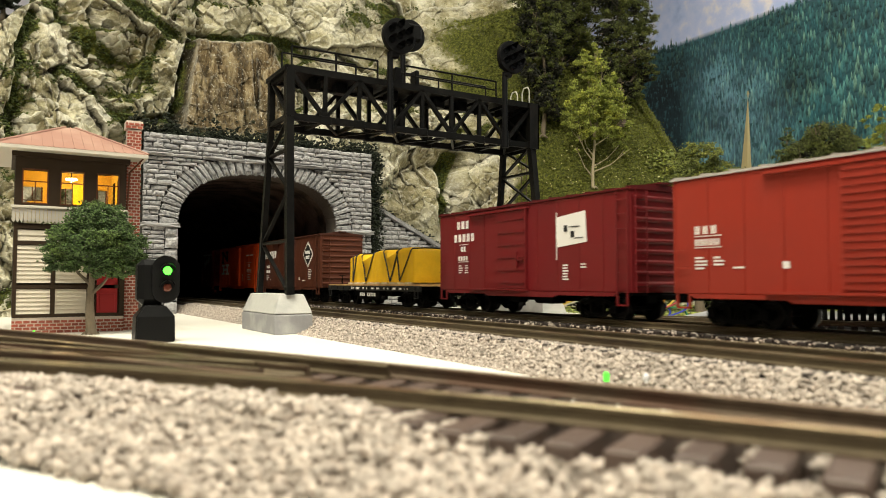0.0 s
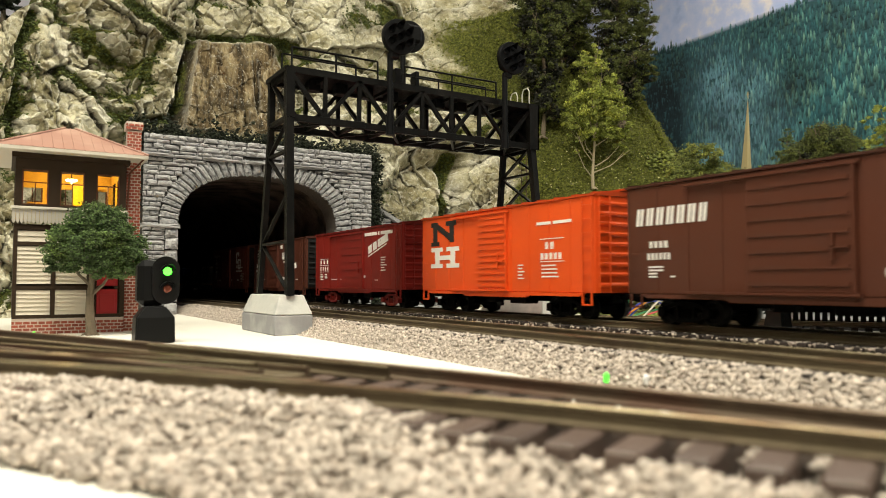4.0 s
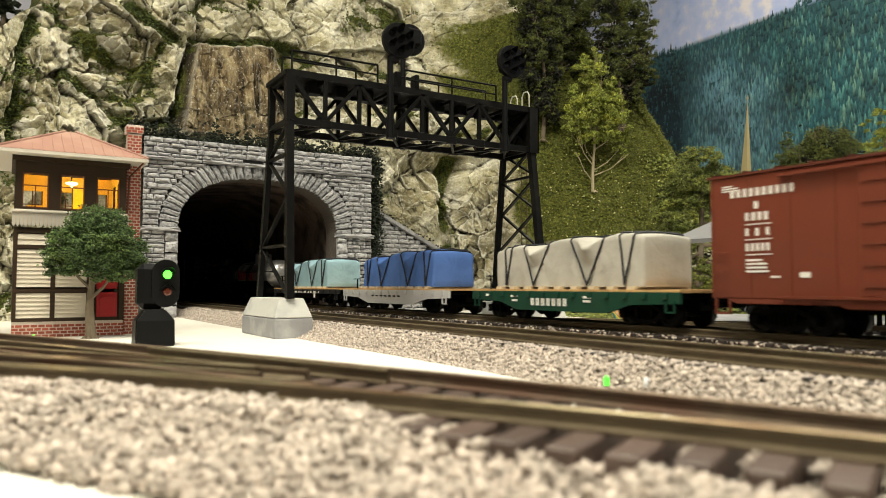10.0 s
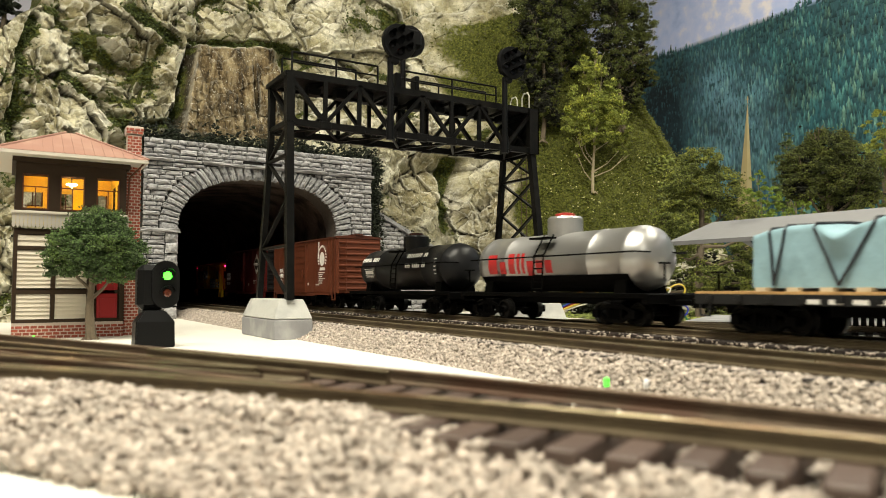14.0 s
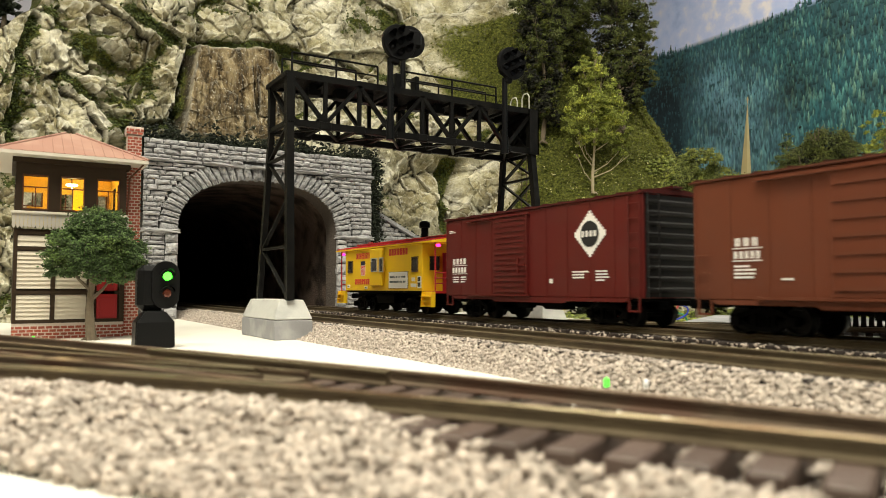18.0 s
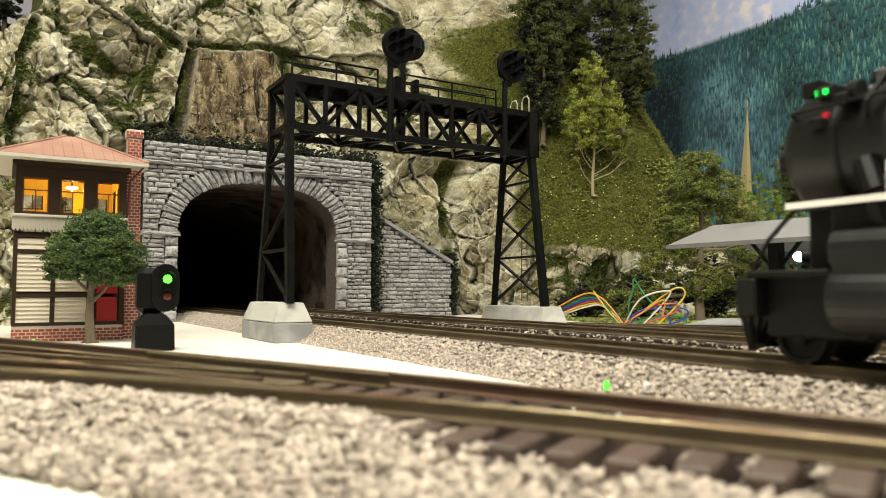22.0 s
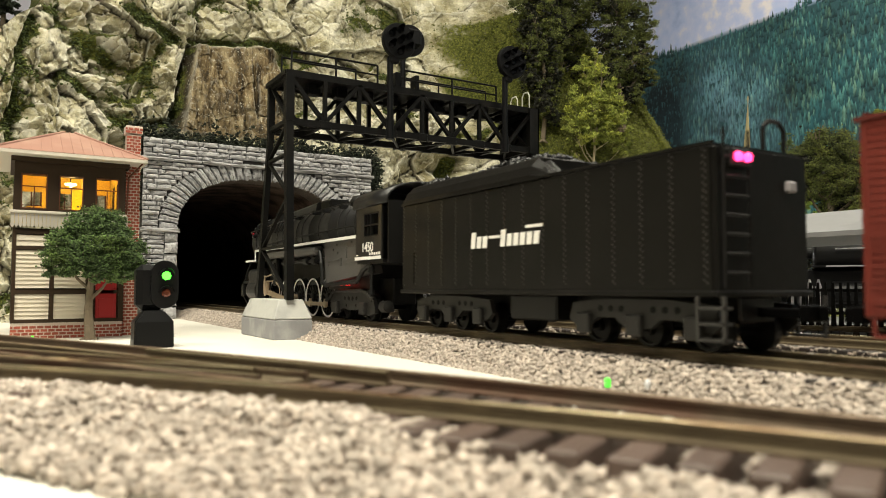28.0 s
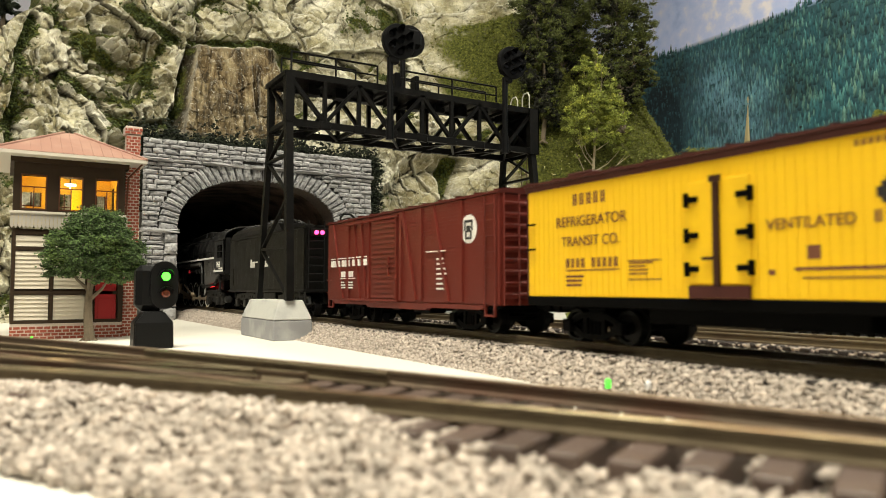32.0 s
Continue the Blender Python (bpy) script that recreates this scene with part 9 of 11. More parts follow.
wrap_marks("lettering", car, WHITE, [(-0.098 + i * 0.0042, 0.010, 0.0030, 0.0052, -0.0008) for i in range(11) if i not in (6,)] + [(-0.088, 0.0005, 0.026, 0.0006)] + [(-0.086 + i * 0.0025, -0.0055, 0.0019, 0.0045) for i in range(9)] + [(-0.088, -0.0070, 0.026, 0.0006), (-0.086, -0.0095, 0.020, 0.0012)] + [(0.018 + i * 0.0042, 0.012, 0.0030, 0.0052, -0.0008) for i in range(11) if i != 8] + [(0.018 + i * 0.0042, 0.000, 0.0030, 0.0050, -0.0008) for i in range(11) if i not in (3, 8)] + [(0.082, 0.008 - i * 0.004, 0.004, 0.0012) for i in range(5)])

# two more boxcars
car = coupled(boxcar("rust brown boxcar with a white figure emblem and white lettering", (0.125, 0.035, 0.0165), door=(-0.040, 0.020), door_ribs=7), 3.9968)
marks("lettering", car, WHITE, word(-0.100, 0.0530, 0.0050, "XXX", 0.0058) + [(-0.102, 0.0515, 0.020, 0.0006)] + word(-0.101, 0.0455, 0.0045, "XXXXX", 0.0038) + [(-0.102, 0.0440, 0.020, 0.0006)] + small_print(-0.101, 0.0405, 4, 0.017, seed=21) + small_print(-0.07, 0.0325, 1, 0.012))
marks("emblem", car, WHITE, ring_marks(0.080, 0.0680, 0.0095, squash=0.9) + [(0.066, 0.070, 0.0026, 0.020), (0.0655, 0.088, 0.0036, 0.004)] + [(0.080 + 0.0145 * math.cos(a) - 0.0013, 0.070 + 0.0155 * math.sin(a) - 0.0013, 0.0028, 0.0028) for a in [math.pi * k / 11 for k in range(-2, 14)]] + [(0.072, 0.052, 0.018, 0.0042)], label="white round emblem ringed with dots")
marks("data", car, WHITE, small_print(0.068, 0.0485, 6, 0.022, step=0.0029, seed=22) + [(0.025, 0.0315, 0.004, 0.0035), (0.058, 0.0315, 0.010, 0.001)])
car = coupled(boxcar("dark red boxcar with black ends and a white diamond emblem", (0.095, 0.0105, 0.0085), door=(-0.046, 0.002), door_ribs=14, style="ribs", end_colour=(0.012, 0.011, 0.011)), 4.3018)
marks("lettering", car, WHITE, word(-0.117, 0.0510, 0.0055, "XXXX", 0.0062) + [(-0.118, 0.0495, 0.026, 0.0006)] + word(-0.118, 0.0430, 0.0050, "XXXXX", 0.0052) + [(-0.118, 0.0415, 0.026, 0.0006)] + small_print(-0.117, 0.038, 3, 0.010, seed=23) + small_print(-0.103, 0.038, 3, 0.010, seed=24) + small_print(-0.124, 0.0835, 2, 0.012, h=0.0008, step=0.0015))
marks("emblem", car, WHITE, diamond_marks(0.078, 0.0690, 0.0180, 0.0175), label="white diamond emblem with a black ring")
marks("emblem_ring", car, LETTER_BLACK, ring_marks(0.078, 0.0690, 0.0098), lift=0.0007)
marks("emblem_print", car, WHITE, word(0.0695, 0.0668, 0.0046, "XXXX", 0.0044), lift=0.0010)
marks("data", car, WHITE, small_print(0.058, 0.0400, 3, 0.020, seed=26) + small_print(0.084, 0.0400, 4, 0.014, seed=27) + [(0.030, 0.0320, 0.004, 0.0035)])


# the caboose
def caboose():
    yellow = paint("caboose_yellow", (0.80, 0.50, 0.015), 0.42)
    red = paint("caboose_red", (0.40, 0.022, 0.025), 0.45)
    car = thing("caboose", "yellow bay-window caboose with a red roof and red end railings", "caboose", "freight train")
    h = 0.1005
    ph = 0.122
    z0, z1 = 0.0250, 0.0755
    # body with window openings cut as recessed boxes
    part("body", box_shell(2 * h, z0, z1), yellow, car)
    bm = B()
    prism(bm, [(-SIDE - 0.0035, z1), (SIDE + 0.0035, z1), (SIDE + 0.0035, z1 + 0.0016), (0, z1 + 0.0075), (-SIDE - 0.0035, z1 + 0.0016)], "Y", -ph - 0.004, ph + 0.004)
    part("roof_edge", bm, yellow, car)
    bm = B()
    prism(bm, [(-SIDE - 0.0030, z1 + 0.0020), (SIDE + 0.0030, z1 + 0.0020), (0, z1 + 0.0084)], "Y", -ph - 0.002, ph + 0.002)
    for i in range(9):
        y = -ph + 2 * ph * i / 8
        beam(bm, (-SIDE - 0.003, y, z1 + 0.0028), (0, y, z1 + 0.0088), 0.0014, 0.001)
    box(bm, -0.005, 0.005, -ph - 0.006, ph + 0.006, z1 + 0.0088, z1 + 0.0104)
    part("roof", bm, red, car, "red roof with a running board")
    part("bay", boxes((-SIDE - 0.0050, -SIDE, -0.012, 0.020, 0.030, z1 - 0.001), (SIDE, SIDE + 0.0050, -0.012, 0.020, 0.030, z1 - 0.001), bevel=0.0015), yellow, car)
    glass = mat("dark_caboose_glass", (0.03, 0.028, 0.026), 0.12, spec=0.6)
    frame_m = mat("bare_window_frame", (0.55, 0.55, 0.56), 0.3, metal=0.7)
    dark_frame = paint("dark_window_frame", (0.10, 0.055, 0.02), 0.5)
    # windows: (centre u, width, z0, z1, frame)
    for u, w, a, b, fm, out in ((-0.0845, 0.0150, 0.0470, 0.0625, dark_frame, 0.0), (-0.0050, 0.0165, 0.0470, 0.0635, frame_m, 0.005), (0.0135, 0.0105, 0.0465, 0.0635, frame_m, 0.005), (0.0852, 0.0140, 0.0455, 0.0620, dark_frame, 0.0)):
        x = -SIDE - out
        win = part("window", boxes((x - 0.0010, x, -u - w / 2, -u - w / 2 + 0.0012, a, b), (x - 0.0010, x, -u + w / 2 - 0.0012, -u + w / 2, a, b), (x - 0.0010, x, -u - w / 2, -u + w / 2, a, a + 0.0012), (x - 0.0010, x, -u - w / 2, -u + w / 2, b - 0.0012, b)), fm, car)
        part("pane", boxes((x - 0.0004, x - 0.0001, -u - w / 2 + 0.001, -u + w / 2 - 0.001, a + 0.001, b - 0.001)), glass, win)
    for s in (-1, 1):
        e = part("end_wall", boxes((-SIDE + 0.002, SIDE - 0.002, s * h - 0.0004, s * h + 0.0014, z0, z1 - 0.001)), yellow, car)
        part("end_window", boxes((-0.024, -0.012, s * (h + 0.0016) - 0.0004, s * (h + 0.0016) + 0.0004, 0.047, 0.062)), glass, e)
        part("end_door", boxes((-0.008, 0.008, s * (h + 0.0018) - 0.0005, s * (h + 0.0018) + 0.0005, z0, 0.066)), red, e)
        part("platform", boxes((-0.030, 0.030, min(s * h, s * ph), max(s * h, s * ph), 0.0225, 0.0250)), red, car)
        for side in (-1, 1):
            bm = B()
            y0, y1 = sorted((s * (h + 0.001), s * (ph + 0.001)))
            for y in (y0, y1 - 0.001):
                prism(bm, [(side * 0.0300, 0.0245), (side * 0.0335, 0.0245), (side * 0.0350, 0.0085), (side * 0.0315, 0.0085)], "Y", y, y + 0.001)
            for z in (0.0090, 0.0140, 0.0190):
                box(bm, min(side * 0.030, side * 0.035), max(side * 0.030, side * 0.035), y0, y1, z, z + 0.001)
            box(bm, min(side * 0.0295, side * 0.0305), max(side * 0.0295, side * 0.0305), y0, y1, 0.0085, 0.0245)
            part("steps", bm, yellow, car)
        bm = B()
        for x in (-0.029, -0.012, 0.012, 0.029):
            rod(bm, (x, s * ph, 0.0240), (x, s * ph, z1 if abs(x) > 0.02 else 0.044), 0.0008, 6)
        for x0, x1 in ((-0.029, -0.012), (0.012, 0.029)):
            for z in (0.033, 0.0385, 0.044):
                rod(bm, (x0, s * ph, z), (x1, s * ph, z), 0.0006, 6)
        rod(bm, (0.004, s * ph, 0.0240), (0.004, s * ph, 0.0460), 0.0008, 6)
        lathe(bm, [(s * ph - 0.0006, 0.006), (s * ph + 0.0006, 0.006)], 14, "Y", (0.004, 0, 0.047))
        part("railing", bm, red, car, "red end railing with a brake wheel")
        bm = B()
        for x in (0.010, 0.022):
            pipe(bm, [(x, s * (ph + 0.002), 0.025), (x, s * (ph + 0.002), z1 + 0.004), (x, s * (ph - 0.001), z1 + 0.0135), (x, s * (ph - 0.012), z1 + 0.0135), (x, s * (ph - 0.016), z1 + 0.008)], 0.0007)
        for i in range(8):
            rod(bm, (0.010, s * (ph + 0.002), 0.029 + i * 0.006), (0.022, s * (ph + 0.002), 0.029 + i * 0.006), 0.0006, 6)
        part("roof_ladder", bm, red, car)
        lamp_m = mat("red_marker_lens", (0.5, 0.01, 0.08), 0.3, emit=(1.0, 0.03, 0.25), strength=4.0)
        bm = B()
        lathe(bm, [(s * (ph + 0.001) - 0.002, 0.0016), (s * (ph + 0.001) + 0.002, 0.0016)], 12, "Y", (-0.026, 0, z1 - 0.003))
        part("marker_lamp", bm, lamp_m, car)
    bm = B()
    lathe(bm, [(z1 + 0.004, 0.0042), (z1 + 0.022, 0.0042), (z1 + 0.0225, 0.0062), (z1 + 0.028, 0.0062), (z1 + 0.030, 0.003)], 16, "Z", (0.004, 0.042 - 0.084, 0))
    part("smoke_jack", bm, CAR_BLACK, car)
    part("underframe", boxes((-0.006, 0.006, -ph + 0.004, ph - 0.004, 0.0125, 0.0245), (-0.028, 0.028, -h + 0.002, h - 0.002, 0.0225, 0.0256), (-0.026, 0.026, -0.024, 0.022, 0.0105, 0.021), bevel=0.0006), CAR_BLACK, car)
    running_gear(car, ph, 0.066)
    marks("lettering", car, LETTER_RED, word(-0.0665, 0.0640, 0.0072, "XXXXX", 0.0088, 0.68) + word(0.0240, 0.0650, 0.0075, "XXXXXXX", 0.0066, 0.68) + word(-0.0700, 0.0325, 0.0068, "XXXXXXX", 0.0064, 0.7))
    marks("shield", car, WHITE, [(-0.0530, 0.0450, 0.0120, 0.0160), (-0.0515, 0.0435, 0.009, 0.0016)], label="striped shield emblem")
    marks("shield_band", car, paint("dark_blue", (0.01, 0.012, 0.05)), [(-0.0530, 0.0560, 0.0120, 0.0050)], lift=0.0007)
    marks("shield_stripes", car, LETTER_RED, [(-0.0520 + i * 0.0024, 0.0440, 0.0011, 0.0115) for i in range(5)], lift=0.0007)
    marks("placard", car, WHITE, [(0.0240, 0.0280, 0.0452, 0.0180)], lift=0.0008, label="white placard with two lines of small print")
    marks("placard_print", car, mat("grey_print", (0.10, 0.12, 0.12), 0.7), word(0.0275, 0.0395, 0.0022, "XXXXXX XX XX XXXXX", 0.0021) + word(0.0275, 0.0340, 0.0022, "XXXXXXXXXXX XXX XXX", 0.0020), lift=0.0012)
    marks("placard_border", car, LETTER_BLACK, [(0.0236, 0.0276, 0.0460, 0.0188)], lift=0.0005)
    marks("data", car, WHITE, [(-0.094, 0.0285, 0.008, 0.004), (-0.042, 0.0270, 0.008, 0.003), (0.076, 0.0290, 0.012, 0.004), (0.078, 0.0355, 0.007, 0.004), (0.091, 0.0280, 0.008, 0.013)])
    marks("data_print", car, LETTER_BLACK, [(-0.0405, 0.0278, 0.005, 0.0014), (0.0925, 0.0295, 0.005, 0.0045), (0.0925, 0.0355, 0.005, 0.0045), (-0.0925, 0.0298, 0.005, 0.001)], lift=0.0008)
    return car


coupled(caboose(), 4.582)
# ---- the steam locomotive, its tender and the cars behind it ----
STEAM, STEAM_SPEED = [], 0.1182
LOCO_Y = 0.70
LOCO_BLACK = mat("satin_black_boiler", (0.0112, 0.0108, 0.0110), 0.38, vary=0.18, scale=160, bump=0.08, bump_scale=900, second=(0.016, 0.0154, 0.0150), second_scale=30, spec=0.36)
LOCO_GREY = mat("graphite_grey_side", (0.082, 0.078, 0.074), 0.55, vary=0.12, scale=200, bump=0.1, bump_scale=900)
LOCO_DARK = mat("dull_black_gear", (0.0070, 0.0067, 0.0064), 0.45, vary=0.3, scale=300, spec=0.22)
ROD_METAL = mat("tan_nickel_rods", (0.46, 0.36, 0.25), 0.36, metal=0.55, vary=0.1, scale=200)
RIM_WHITE = mat("white_wheel_rim", (0.74, 0.73, 0.70), 0.45, vary=0.05)
STRIPE = mat("white_stripe", (0.84, 0.83, 0.80), 0.45, vary=0.03)
GREEN_LENS = mat("green_class_lamp", (0.01, 0.4, 0.05), 0.3, emit=(0.01, 1.0, 0.08), strength=2.5)
PINK_LENS = mat("glowing_pink_marker", (0.6, 0.02, 0.15), 0.3, emit=(1.0, 0.035, 0.16), strength=7.0)
RED_GLOW = mat("red_ashpan_glow", (0.4, 0.01, 0.01), 0.4, emit=(1.0, 0.02, 0.02), strength=2.5)

loco = thing("steam_locomotive", "black ten-coupled steam locomotive with white-edged running boards and rims", "steam locomotive", "steam train")
DRIVERS = (0.102, 0.0617, 0.0223, -0.0163, -0.0555)
DRIVER_R, CRANK = 0.0188, 0.0062
AXLE_Z = DRIVER_R
GEAR = []  # (part, kind, base y)

# boiler, in courses
bm = B()
lathe(bm, [(0.1815, 0.004), (0.1825, 0.016), (0.180, 0.0215), (0.177, 0.0235), (0.143, 0.0235), (0.1425, 0.0240), (0.1405, 0.0240), (0.140, 0.0236), (0.100, 0.0243), (0.0995, 0.0248), (0.0970, 0.0248), (0.0965, 0.0244), (0.040, 0.0252),
           (0.0395, 0.0257), (0.0370, 0.0257), (0.0365, 0.0253), (-0.020, 0.0258), (-0.0205, 0.0263), (-0.0235, 0.0263), (-0.024, 0.0258), (-0.070, 0.0260), (-0.0705, 0.0265), (-0.0735, 0.0265), (-0.074, 0.0260), (-0.152, 0.0260)], 44, "Y", (0, 0, 0.0822))
part("boiler", bm, LOCO_BLACK, loco, smooth=True)
for y, rad in ((0.160, 0.0235), (0.121, 0.0240), (0.079, 0.0247), (0.058, 0.0250), (0.015, 0.0255), (-0.002, 0.0257), (-0.047, 0.0259), (-0.095, 0.0260), (-0.112, 0.0260), (-0.131, 0.0260)):
    part("boiler_band", lathe(B(), [(y - 0.0010, rad - 0.001), (y - 0.0009, rad + 0.0005), (y + 0.0009, rad + 0.0005), (y + 0.0010, rad - 0.001)], 44, "Y", (0, 0, 0.0822)), LOCO_BLACK, loco)
for y in (0.110, 0.050, 0.020, -0.035, -0.060, -0.100, -0.125):
    part("handrail_bracket", boxes((-0.0272, -0.0180, y - 0.0012, y + 0.0012, 0.0985, 0.1022), bevel=0.0005), LOCO_DARK, loco)
for y, z in ((0.165, 0.090), (0.155, 0.097), (0.112, 0.094), (0.118, 0.090), (0.095, 0.097)):
    part("boiler_fitting", boxes((-0.0268, -0.0190, y - 0.0025, y + 0.0025, z - 0.0022, z + 0.0022), bevel=0.0008), LOCO_DARK, loco)
bm = B()
tube(bm, [(-0.0246, 0.128, 0.0735), (-0.0262, 0.126, 0.086), (-0.0230, 0.124, 0.0960), (-0.0120, 0.122, 0.1050)], 0.0014, 8)
part("exhaust_pipe", bm, LOCO_DARK, loco)
tube(bm := B(), [(-0.0270, 0.118, 0.0760), (-0.0278, 0.070, 0.0775), (-0.0282, 0.000, 0.0790), (-0.0284, -0.070, 0.0800), (-0.0284, -0.148, 0.0805)], 0.0007, 6)
part("conduit", bm, LOCO_DARK, loco)
bm = B()
lathe(bm, [(0.180, 0.0150), (0.1845, 0.0135), (0.1865, 0.008), (0.187, 0.002)], 28, "Y", (0, 0, 0.0822))
door_front = part("smokebox_door", bm, LOCO_BLACK, loco, smooth=True)
bm = B()
lathe(bm, [(0.186, 0.0052), (0.194, 0.0052), (0.1948, 0.0040)], 18, "Y", (0, 0, 0.0822))
part("headlight", bm, LOCO_DARK, loco)
part("headlight_lens", lathe(B(), [(0.1948, 0.0040), (0.1954, 0.0036)], 16, "Y", (0, 0, 0.0822)), mat("headlight_glass", (0.6, 0.6, 0.58), 0.1), loco)
part("number_box", boxes((-0.010, 0.010, 0.172, 0.180, 0.1045, 0.1110), bevel=0.0006), LOCO_DARK, loco)
for sx in (-1, 1):
    bm = B()
    lathe(bm, [(0.1620, 0.0026), (0.1680, 0.0026), (0.1685, 0.0018)], 14, "Y", (sx * 0.0165, 0, 0.1030))
    lamp = part("class_lamp", bm, LOCO_DARK, loco)
    part("lens", boxes((sx * 0.0165 - 0.0026, sx * 0.0165 + 0.0026, 0.1675, 0.1688, 0.1016, 0.1044), (sx * 0.0165 - 0.0028, sx * 0.0165 + 0.0028, 0.1635, 0.1660, 0.1018, 0.1042), bevel=0.0006), GREEN_LENS, lamp, "glowing green lens")
# stack, sand box casing, domes
bm = B()
lathe(bm, [(0.100, 0.0085), (0.1045, 0.0075), (0.1135, 0.0078), (0.1145, 0.0088), (0.1160, 0.0088), (0.1160, 0.0060)], 20, "Z", (0, 0.131, 0))
part("chimney", bm, LOCO_DARK, loco)
bm = B()
for y0, y1, w, z0, z1 in ((-0.004, 0.080, 0.0105, 0.100, 0.1150),):
    poly = [(-w - 0.002, z0), (w + 0.002, z0), (w, z1 - 0.002), (w - 0.002, z1), (-w + 0.002, z1), (-w, z1 - 0.002)]
    hexa(bm, [(p[0], y1, p[1] if p[1] < 0.104 else p[1] - 0.0035) for p in poly], [(p[0], y0, p[1]) for p in poly])
bmesh.ops.recalc_face_normals(bm, faces=bm.faces)
part("sand_box_casing", bm, LOCO_BLACK, loco)
part("steam_dome", boxes((-0.011, 0.011, -0.040, -0.014, 0.100, 0.1148), bevel=0.002), LOCO_DARK, loco)
bm = B()
lathe(bm, [(0.100, 0.0095), (0.108, 0.0090), (0.1125, 0.0065), (0.1138, 0.002)], 20, "Z", (0, -0.085, 0))
part("dome", bm, LOCO_BLACK, loco, smooth=True)
part("turret_casing", boxes((-0.010, 0.010, -0.150, -0.118, 0.098, 0.1120), bevel=0.0012), LOCO_DARK, loco)
bm = B()
for y in (-0.104, -0.110):
    lathe(bm, [(0.104, 0.0022), (0.1125, 0.0022), (0.1140, 0.0012)], 10, "Z", (-0.006, y, 0))
part("safety_valve_pair", bm, LOCO_DARK, loco)
bm = B()
lathe(bm, [(0.1045, 0.0015), (0.1060, 0.0040), (0.1095, 0.0030), (0.1110, 0.0010)], 14, "Z", (-0.004, 0.152, 0))
part("bell", bm, LOCO_DARK, loco)
for k in range(3):
    y = 0.058 + k * 0.0115
    bm = B()
    pipe(bm, [(-0.0110, y, 0.1050), (-0.0215, y + 0.001, 0.0995), (-0.0262, y + 0.002, 0.0885)], 0.0009)
    rod(bm, (-0.0225, y + 0.0035, 0.0965), (-0.0262, y + 0.005, 0.0890), 0.0009, 6)
    part("sand_pipe", bm, LOCO_DARK, loco)
bm = B()
rail_pts = [(-0.0262, 0.174, 0.0950), (-0.0252, 0.140, 0.0965), (-0.0262, 0.08, 0.0985), (-0.0265, 0.0, 0.1005), (-0.0265, -0.08, 0.1015), (-0.0265, -0.148, 0.1020)]
pipe(bm, rail_pts, 0.0006)
for p in rail_pts[:-1]:
    rod(bm, (p[0] * 0.85, p[1], p[2] - 0.002), p, 0.0008, 6)
part("handrail", bm, LOCO_DARK, loco)
bm = B()
pipe(bm, [(-0.0235, 0.148, 0.090), (-0.0262, 0.146, 0.094), (-0.0215, 0.141, 0.104), (-0.012, 0.139, 0.108)], 0.0012)
rod(bm, (-0.0270, 0.135, 0.0885), (-0.0270, 0.127, 0.0885), 0.0020, 8)
lathe(bm, [(0.150, 0.004), (0.154, 0.004)], 12, "Y", (-0.0205, 0, 0.1000))
part("feed_pipe", bm, LOCO_DARK, loco)
part("red_valve", lathe(B(), [(-0.0262, 0.0012), (-0.0275, 0.0012)], 10, "X", (0, 0.160, 0.092)), paint("red_valve_paint", (0.45, 0.015, 0.03)), loco)
# running boards with white edges
for sx in (-1, 1):
    x0, x1 = sorted((sx * 0.0200, sx * 0.0310))
    part("running_board", boxes((x0, x1, -0.150, 0.1365, 0.0695, 0.0712), (x0, x1, 0.1365, 0.1740, 0.0585, 0.0602), (x0, x1, 0.1352, 0.1370, 0.0585, 0.0712)), LOCO_DARK, loco)
    e0, e1 = sorted((sx * 0.0310, sx * 0.0318))
    part("white_edge", boxes((e0, e1, -0.150, 0.1372, 0.0692, 0.0718), (e0, e1, 0.1350, 0.1740, 0.0583, 0.0606), (e0, e1, 0.1350, 0.1372, 0.0606, 0.0692)), STRIPE, loco)
# frame, pilot, cylinders
part("frame", boxes((-0.0105, 0.0105, -0.175, 0.190, 0.014, 0.036), (-0.0180, 0.0180, 0.112, 0.165, 0.012, 0.060), (-0.0195, 0.0195, -0.150, -0.060, 0.026, 0.070), (-0.008, 0.008, -0.15, 0.18, 0.034, 0.064), bevel=0.001), LOCO_DARK, loco)
part("pilot_deck", boxes((-0.029, 0.029, 0.160, 0.194, 0.0330, 0.0360), (-0.030, 0.030, 0.189, 0.198, 0.0180, 0.0330), bevel=0.0008), LOCO_DARK, loco)
bm = B()
prism(bm, [(-0.019, 0.200), (0.0, 0.2085), (0.019, 0.200), (0.017, 0.1985), (0.0, 0.2060), (-0.017, 0.1985)], "Z", 0.0040, 0.0064)
pilot = part("pilot", bm, LOCO_DARK, loco)
for i in range(11):
    k = -1 + 2 * i / 10
    part("pilot_bar", beam(B(), (k * 0.028, 0.196, 0.0190), (k * 0.018, 0.2075 - abs(k) * 0.008, 0.0055), 0.0022, 0.0022), LOCO_DARK, pilot)
part("coupler", boxes((-0.004, 0.004, 0.197, 0.212, 0.0150, 0.0210), bevel=0.001), LOCO_DARK, loco)
